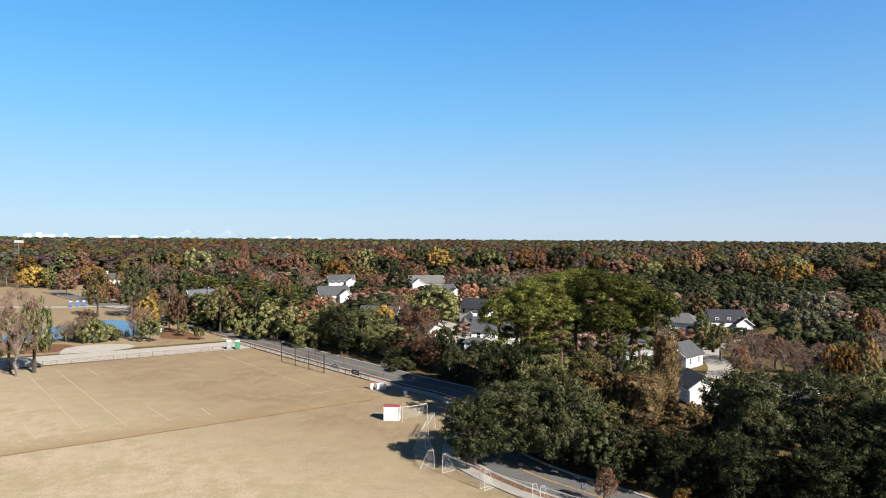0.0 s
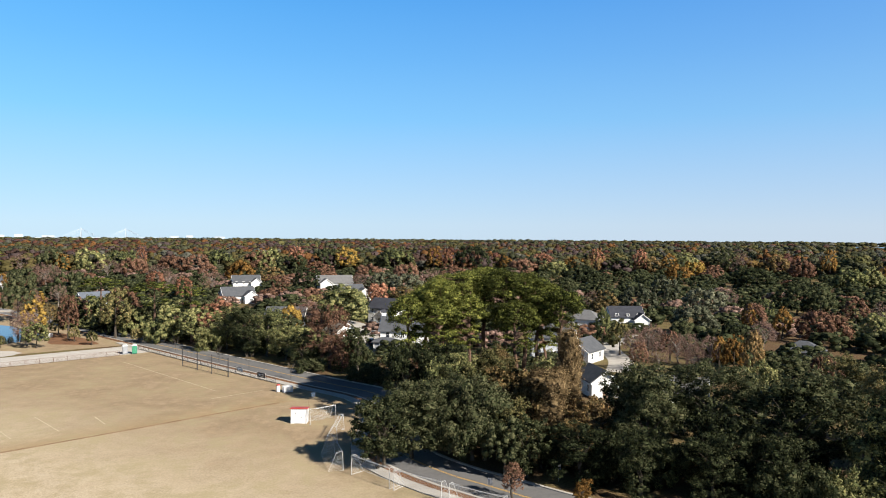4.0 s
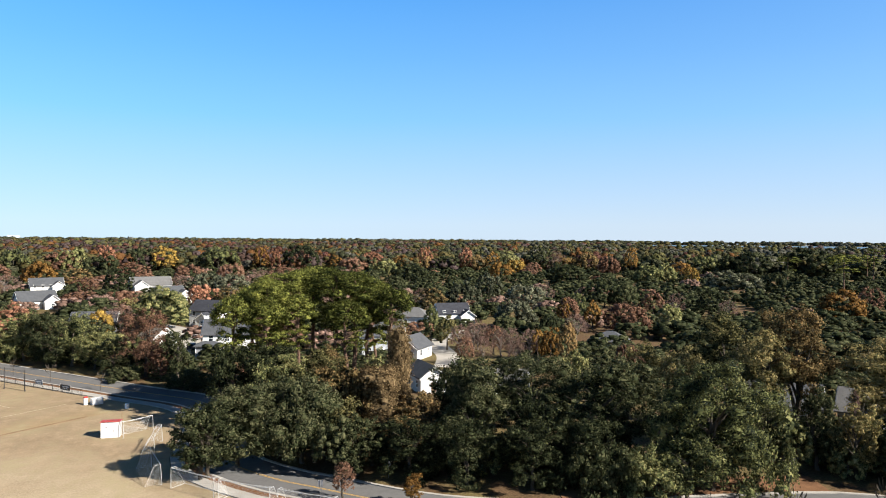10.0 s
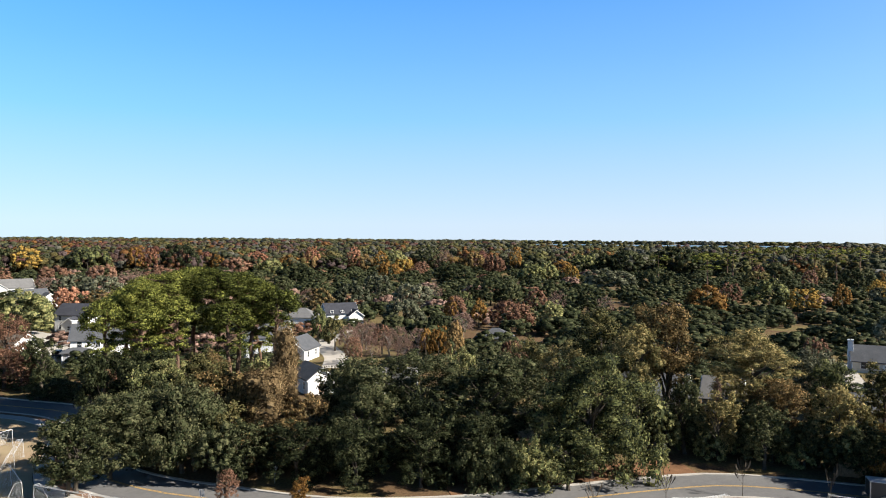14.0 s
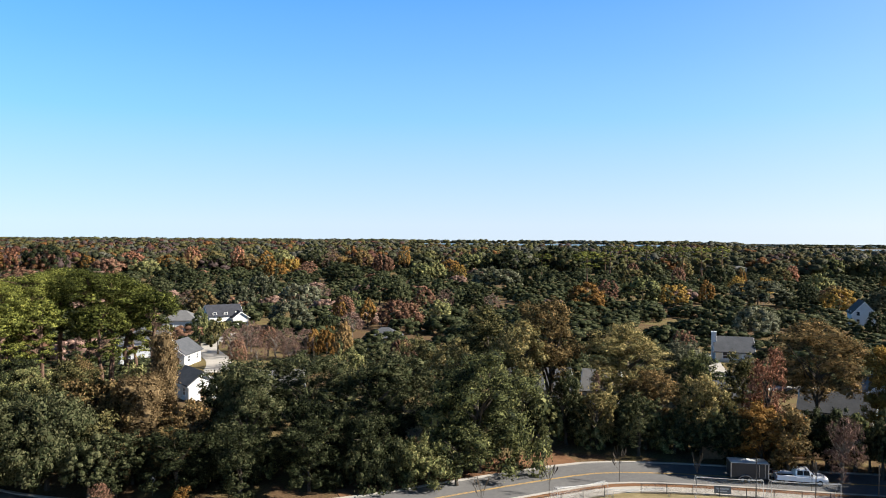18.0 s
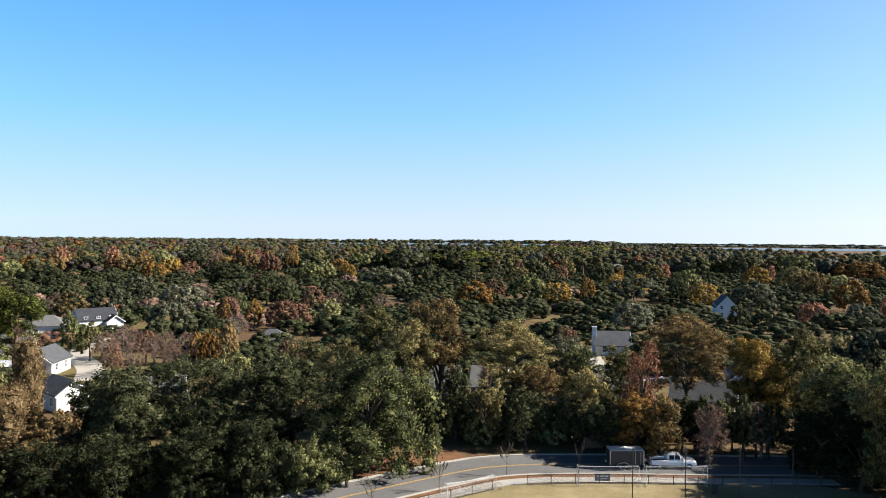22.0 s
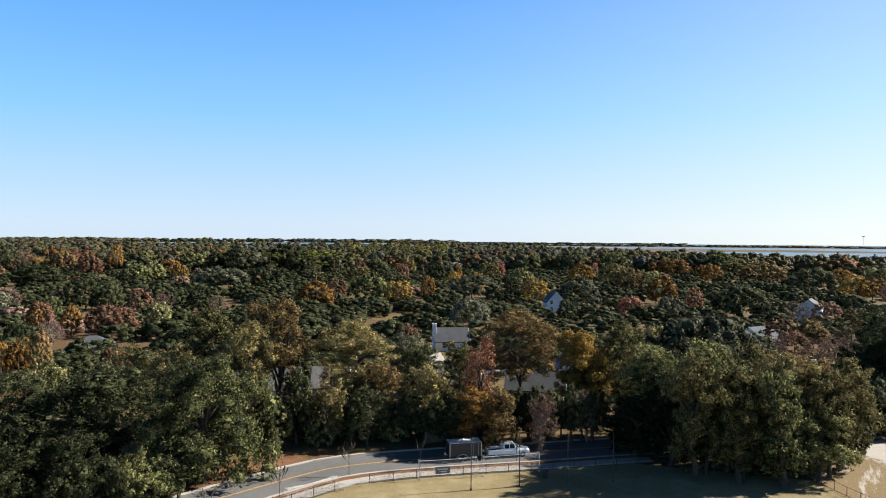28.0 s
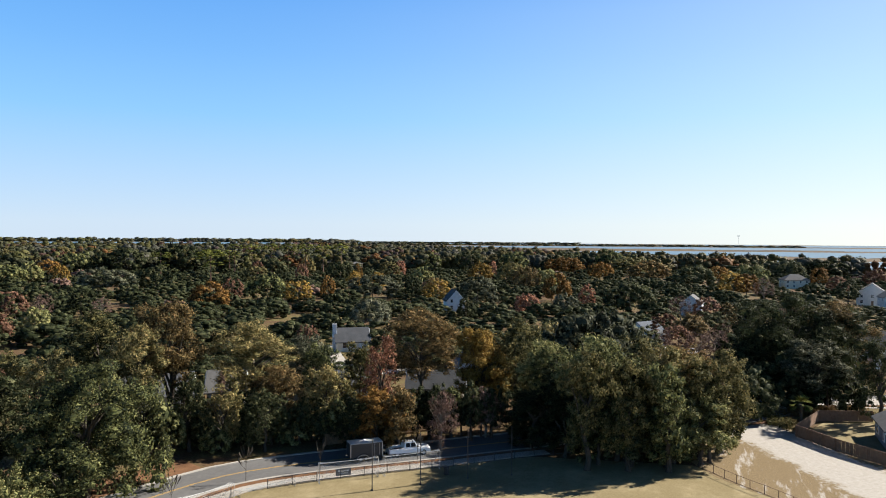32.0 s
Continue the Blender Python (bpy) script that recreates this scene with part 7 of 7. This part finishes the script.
def trailer(x, y, turn):
    e = empty("cargo_trailer", pose(x, y, 0.03, 0, 0, turn), "black enclosed cargo trailer with silver trim and pale roof", "trailer")
    part("body", Parts().box(-2.2, -1.0, 0.5, 2.2, 1.0, 2.35, bevel=0.04), CARDARK, e)
    part("roof", Parts().loft([[(-a, -b, z), (a, -b, z), (a, b, z), (-a, b, z)] for a, b, z in ((2.24, 1.04, 2.35), (2.24, 1.04, 2.42), (2.1, 0.7, 2.52))]), WHITE_METAL, e, "pale metal roof")
    part("roof_vent", Parts().box(-0.2, -0.2, 2.5, 0.2, 0.2, 2.62, bevel=0.03), WHITE, e)
    for s in (-1, 1):
        for a in (-2.2, 2.2):
            part("corner_trim", Parts().box(a - 0.06, s * 1.0 - 0.06, 0.5, a + 0.06, s * 1.0 + 0.06, 2.4), STEEL, e)
        part("fender", Parts().loft([[(-0.5 + 0.86 * math.cos(t), s * 1.0, 0.3 + 0.6 * math.sin(t)), (-0.5 + 0.86 * math.cos(t), s * 1.24, 0.3 + 0.6 * math.sin(t)),
                                      (-0.5 + 0.80 * math.cos(t), s * 1.24, 0.3 + 0.54 * math.sin(t)), (-0.5 + 0.80 * math.cos(t), s * 1.0, 0.3 + 0.54 * math.sin(t))] for t in [math.pi * k / 8 for k in range(9)]]), STEEL, e)
        for a in (-0.88, -0.12):
            wheel(e, a, s * 1.1, 0.34, 0.2)
    d = part("side_door", Parts().box(1.1, -1.03, 0.62, 1.8, -1.0, 2.2), CARDARK, e)
    for a in (1.08, 1.78):
        part("door_trim", Parts().box(a, -1.05, 0.6, a + 0.05, -1.03, 2.24), STEEL, d)
    part("rear_ramp", Parts().box(-2.26, -0.92, 0.55, -2.2, 0.92, 2.28), CARDARK, e)
    part("drawbar", Parts().tube((2.2, -0.5, 0.5), (3.4, 0, 0.5), 0.06).tube((2.2, 0.5, 0.5), (3.4, 0, 0.5), 0.06), BLACK, e)
    part("jack", Parts().tube((2.9, 0, 0.1), (2.9, 0, 0.9), 0.05), STEEL, e)


def car(x, y, turn, paint, label, suv=True):
    e = empty("parked_car", pose(x, y, 0.02, 0, 0, turn), label, "car")
    k = 1.0 if suv else 0.85
    part("body", hull([(-2.25, 0.82, 0.4, 0.95 * k, 0.72), (-1.9, 0.9, 0.35, 1.05 * k, 0.8), (0.9, 0.92, 0.35, 1.05 * k, 0.82), (1.9, 0.88, 0.35, 0.95 * k, 0.75), (2.25, 0.78, 0.42, 0.8 * k, 0.66)]), paint, e)
    part("cabin", hull([(-2.1 if suv else -1.5, 0.82, 0.98 * k, 1.1 * k, 0.78), (-1.75 if suv else -0.9, 0.82, 1.0 * k, 1.68 * k, 0.62), (0.3, 0.82, 1.0 * k, 1.66 * k, 0.62), (1.05, 0.82, 0.98 * k, 1.08 * k, 0.78)]), CARGLASS, e)
    part("roof", Parts().box(-1.7 if suv else -0.85, -0.62, 1.66 * k, 0.3, 0.62, 1.71 * k, bevel=0.02), paint, e)
    for s in (-1, 1):
        part("headlight", Parts().box(2.1, s * 0.62 - 0.14, 0.66 * k, 2.22, s * 0.62 + 0.14, 0.8 * k), WHITE, e)
        part("tail_light", Parts().box(-2.27, s * 0.66 - 0.1, 0.75 * k, -2.18, s * 0.66 + 0.1, 0.95 * k), REDP, e)
        for a in (-1.4, 1.4):
            wheel(e, a, s * 0.78, 0.34, 0.22)


def palm(x, y, h, r):
    e = empty("palm_tree", pose(x, y, 0), "small palmetto palm with fan fronds", "palm tree")
    part("trunk", Parts().loft([[(q * math.cos(k * 0.785), q * math.sin(k * 0.785), z) for k in range(8)] for q, z in ((0.26, -0.1), (0.2, h * 0.3), (0.22, h * 0.6), (0.3, h * 0.75))]), BARK, e)
    rnd = random.Random(3)
    for i in range(34):
        a, up = rnd.uniform(0, 6.28), rnd.uniform(-0.5, 1.2)
        d = Vector((math.cos(a) * math.cos(up), math.sin(a) * math.cos(up), math.sin(up)))
        s = Vector((-math.sin(a), math.cos(a), 0))
        o = Vector((0, 0, h * 0.75))
        p = Parts()
        n = d.cross(s)
        for j in range(-3, 4):
            tip = o + d * r * (1 - 0.05 * abs(j)) + s * r * 0.16 * j - Vector((0, 0, 0.12 * r))
            base = o + d * r * 0.45
            p.add([base - s * 0.10 + s * 0.06 * j, base + s * 0.10 + s * 0.06 * j, tip, base + n * 0.03], [(0, 1, 2), (0, 2, 3), (1, 3, 2), (0, 3, 1)])
        part("frond", p, LEAF["pine"], e)


def grass_bed(name, pts, count, h, label, mat="pampas", seed=1):
    rng = np.random.default_rng(seed)
    blobs = []
    for _ in range(count):
        w = rng.dirichlet([1] * len(pts))
        x, y = sum(a * p[0] for a, p in zip(w, pts)), sum(a * p[1] for a, p in zip(w, pts))
        s = rng.uniform(0.35, 0.8)
        blobs.append((x, y, h * 0.3, s, h * 0.6 / s))
    v, _ = crown_arrays(rng, blobs, 60, 0.28, 0.16, 0.9, 0.6, 0.5, 12)
    tagged(new(name, mesh_of(name, v, np.arange(len(v)), [LEAF[mat]])), label, "grass", kind="stuff")


def bridge():
    """A far cable-stayed bridge with two diamond towers."""
    e = empty("cable_stayed_bridge", pose(*bearing(-18.35, 4300)), "pale distant cable-stayed bridge with two towers", "bridge")
    c = bearing(-18.35, 4300)
    side = Vector((math.cos(radians(-18.35)), -math.sin(radians(-18.35)), 0))
    for s in (-1, 1):
        t = side * s * 111
        tw = Parts()
        for q in (-1, 1):
            o = Vector((0, 12 * q, 0))
            tw.tube(t + o * 0.6, t + o + Vector((0, 0, 26)), 2.2, 1.8, 4)
            tw.tube(t + o + Vector((0, 0, 26)), t + Vector((0, 0, 62)), 1.8, 1.3, 4)
        tw.tube(t + Vector((0, 0, 60)), t + Vector((0, 0, 79)), 1.6, 1.0, 4)
        part("tower", tw, HAZE, e)
        for k in range(-9, 10):
            if k:
                part("cable", Parts().tube(t + Vector((0, 0, 77 - abs(k) * 0.4)), t + side * k * 11 + Vector((0, 0, 27)), 0.32, sides=3), HAZE, e)
    part("deck", Parts().tube(side * -330 + Vector((0, 0, 22)), side * 330 + Vector((0, 0, 24)), 2.2, sides=4), HAZE, e)
    for k in range(-8, 9):
        part("pier", Parts().tube(side * k * 40 + Vector((0, 0, 0)), side * k * 40 + Vector((0, 0, 22)), 2.0, sides=5), HAZE, e)


def far_building(a, d, w, h, dep=20):
    p = bearing(a, d)
    e = empty("distant_building", pose(p.x, p.y, 0, 0, 0, -a), "pale distant city building on the skyline", "building", "skyline buildings")
    part("block", Parts().box(-w / 2, -dep / 2, 0, w / 2, dep / 2, h), HAZE, e)
    part("parapet", Parts().box(-w / 2 - 0.5, -dep / 2 - 0.5, h, w / 2 + 0.5, dep / 2 + 0.5, h + 1.5), HAZE, e)


def mast(a, d, h, label, mat, name="light_mast"):
    p = bearing(a, d)
    e = empty(name, pose(p.x, p.y, 0, 0, 0, -a), label, "mast")
    part("shaft", Parts().tube((0, 0, 0), (0, 0, h), 0.011 * h, 0.007 * h, 8), mat, e)
    part("head", Parts().box(-0.12 * h, -0.4, h - 0.07 * h, 0.12 * h, 0.4, h), mat, e)


def sign_post(x, y, turn, h=2.3, mat=None, label="small road sign on a steel post"):
    e = empty("road_sign", pose(x, y, 0, 0, 0, turn), label, "sign")
    part("post", Parts().tube((0, 0, -0.1), (0, 0, h), 0.035, sides=6), STEEL, e)
    part("plate", Parts().box(-0.3, -0.06, h - 0.75, 0.3, -0.035, h), mat or GREYPANEL, e)


def build_things():
    edge = [p + w * (HALF + 3.7) for p, w in zip(ROAD, RIGHT)]
    wire_fence([p for p in edge if -58 < p.x < -14], 1.2, "black chain-link fence between sidewalk and playing field")
    wire_fence([p for p in edge if 18 < p.x < 70], 1.2, "black chain-link fence beside the sidewalk at the bend")
    wire_fence([p for p in edge if 70 <= p.x < 101], 1.2, "black chain-link fence behind the portable goals")
    wire_fence(smooth_line([(-160, 112), (-98.4, 156.1), (-57.4, 186.3)]), 1.2, "low brown wire fence along the gravel lane", RUST, pitch=0.22)
    wire_fence(smooth_line([(98, 0.6), (96.6, -0.7), (94.6, -2.4), (92.7, -4.2), (91.3, -5.9), (80, -17)]), 1.1, "low post and rail fence in the sand", RUST, wires=False, step=2.0, name="rail_fence")
    for a in ((-6.4, 114.0, -2.4, 116.6), (-1.9, 103.5, -1.0, 110.6), (-0.9, 91.2, -2.2, 98.6)):
        goal(*a, side=-1, lean=-4)
    for a in ((0.1, 89.4, 4.6, 83.8), (5.1, 83.2, 10.2, 78.4), (11.0, 77.8, 16.2, 73.0), (74.4, 44.1, 79.3, 38.6), (79.8, 37.9, 85.0, 32.5)):
        goal(*a, side=-1)
    goal(60.0, 52.6, 66.2, 50.4, height=1.9, side=-1, pipe=0.024, label="white goal frame with torn net beside the fence")
    goal(67.0, 50.2, 72.6, 46.4, height=0.7, deep=2.4, side=-1, pipe=0.022, mat=STEEL, label="white goal frame tipped low on the turf")
    for x, y in ((-38.9, 169.8), (-34.3, 163.9), (-30.3, 159.1), (-26.1, 155.2)):
        net_pole(x, y, 4.2)
    wire_fence([Vector((-38.9, 169.8, 0)), Vector((-26.1, 155.2, 0))], 3.9, "tall thin black ball net between poles", pitch=0.45, step=6.4, name="ball_net")
    for x, y in ((74.8, 37.2), (78.7, 32.6), (83.0, 28.0), (86.2, 23.2)):
        net_pole(x, y, 6.2)
    shed(-8.2, 116.0, -6)
    job_box(-12.2, 139.0, 20)
    job_box(-88.9, 221.1, 60)
    barrel(-14.0, 139.2, WHITE, REDP, "water_barrel", "white barrel with a red lid beside the equipment box", 1.4)
    barrel(-7.0, 134.0, WHITE, WHITE, "tipped_bin", "small white bin on the turf", 0.8)
    barrel(83.4, 31.0, BLACK, BLACK, "waste_bin", "black waste bin beside the goals", 1.0)
    toilet(-55.0, 188.3, 20, GREENP, "green portable toilet with white roof by the fence")
    toilet(-57.2, 188.0, 20, GREYPANEL, "grey portable toilet by the fence")
    for i in range(3):
        toilet(*(bearing(-27.9 + 0.42 * i, 338).xy), 30, BLUEP, "blue portable toilet on the park lawn")
    banner(-18.9, 152.6, -50, 3.0, 1.0, BLACK)
    banner(-24.5, 160.2, -50, 2.4, 0.9, GREYPANEL, label="grey vinyl banner tied to the fence")
    banner(77.6, 42.6, -49, 1.9, 0.9, GREYPANEL, label="grey vinyl banner tied to the fence")
    pickup(89.2, 38.8, -50)
    trailer(85.2, 43.5, -48)
    for x, y, h in ((71.6, 52.8, 4.6), (78.4, 46.4, 4.4), (61.6, 55.3, 4.4), (87.2, 36.6, 4.2), (-45.6, 191.0, 4.0), (-31.5, 174.2, 4.0), (-23.0, 163.8, 4.0), (-12.6, 151.2, 4.0), (52.0, 56.6, 4.2)):
        sapling(x, y, h)
    for x, y, h, r in ((-103.3, 240.0, 4.2, 1.5), (-78.0, 211.5, 4.4, 1.7), (-70.8, 204.2, 4.2, 1.6), (-60.0, 207.5, 4.4, 1.8), (-98.0, 207.0, 3.6, 1.4), (-93.0, 200.5, 3.6, 1.4), (-88.0, 226.0, 5.0, 2.6), (-112.0, 195.0, 3.5, 1.6), (-107.0, 190.0, 3.5, 1.6)):
        plant("green", x, y, h, r, 1, label="young green tree in a mulched ring")
    plant("brown", 18.4, 78.4, 4.6, 1.7, 0, base=1.0, label="young tree with rusty brown leaves by the road")
    plant("orange", 25.2, 74.0, 3.8, 1.5, 0, base=0.9, label="young tree with rusty orange leaves by the road")
    sign_post(16.0, 79.5, 150)
    sign_post(25.5, 84.0, 10)
    sign_post(74.0, 67.0, -30)
    board_fence([(88.5, 51.5), (92.4, 48.0), (98.3, 43.0), (105.1, 37.6), (112.5, 31.0)], 1.8, WOOD, "weathered timber garden fence behind the road")
    board_fence([(134.0, -25.5), (131.0, -17.2), (119.5, -12.6), (112.6, -17.6), (107.5, -23.0)], 1.8, NEWWOOD, "cedar-coloured close-boarded timber fence round a yard")
    structure("yard_lawn", sheet([(133, -25), (130.4, -17.8), (119.8, -13.4), (113.2, -18.0), (109, -23), (118, -34)], 0.03), TURF, "fenced yard of dry lawn", "lawn")
    palm(125.7, -14.0, 5.0, 2.0)
    grass_bed("ornamental_grass", [(131, -9), (138, -13), (147, -29), (138, -27), (134, -18)], 420, 1.2, "bed of tawny ornamental grasses beside the street", seed=4)
    grass_bed("hedge_shrubs", [(126, -7.5), (131, -11), (126, -14), (121, -12.5)], 60, 1.4, "low green shrubs at the track's end", "green", 5)
    sign_post(132.5, -7.2, -100, 2.6, GREYPANEL)
    sign_post(134.2, -8.8, -100, 2.6, BLUEP)
    car(150.0, 79.0, 40, CARBLUE, "blue car parked on a drive among the trees")
    car(145.0, 84.0, 20, CARDARK, "dark car parked beside the drive")
    car(5.6, 199.0, 70, CARDARK, "dark car parked beside the white house")
    car(196.0, 4.0, 20, CARWHITE, "white car parked on a side street", False)
    car(228.0, 14.0, 60, CARDARK, "dark car parked on a drive")
    bridge()
    for a, d, w, h in ((-30.6, 4400, 40, 42), (-29.9, 4350, 28, 50), (-29.3, 4400, 60, 38), (-28.2, 4400, 24, 44), (-25.0, 4420, 70, 34), (-23.7, 4420, 40, 38), (-21.9, 4420, 60, 32), (-13.5, 4420, 50, 33), (-12.4, 4420, 36, 38), (-10.2, 4420, 60, 32)):
        far_building(a, d, w, h)
    mast(-31.1, 640, 26.5, "tall floodlight mast above the woods", STEEL)
    mast(92.0, 4500, 58, "far slim lighthouse on the barrier island", GREYPANEL, "lighthouse")
    structure("street", ribbon(smooth_line([(150, 60), (140, 72), (150, 84), (172, 100)]), -2.5, 2.5, 0.03, 0.1), CONCRETE, "pale residential drive among the trees", "road")
    structure("cul_de_sac", ribbon(smooth_line([(4, 178), (2, 196), (6, 214), (4, 240), (-6, 262)]), -3, 3, 0.03, 0.1), CONCRETE, "pale residential street between houses", "road")
    structure("east_street", ribbon(smooth_line([(60, 152), (66, 166), (72, 190), (88, 212)]), -3, 3, 0.03, 0.1), CONCRETE, "pale residential street behind the oaks", "road")

build_houses()
fill_woods()
build_things()
far_woods()
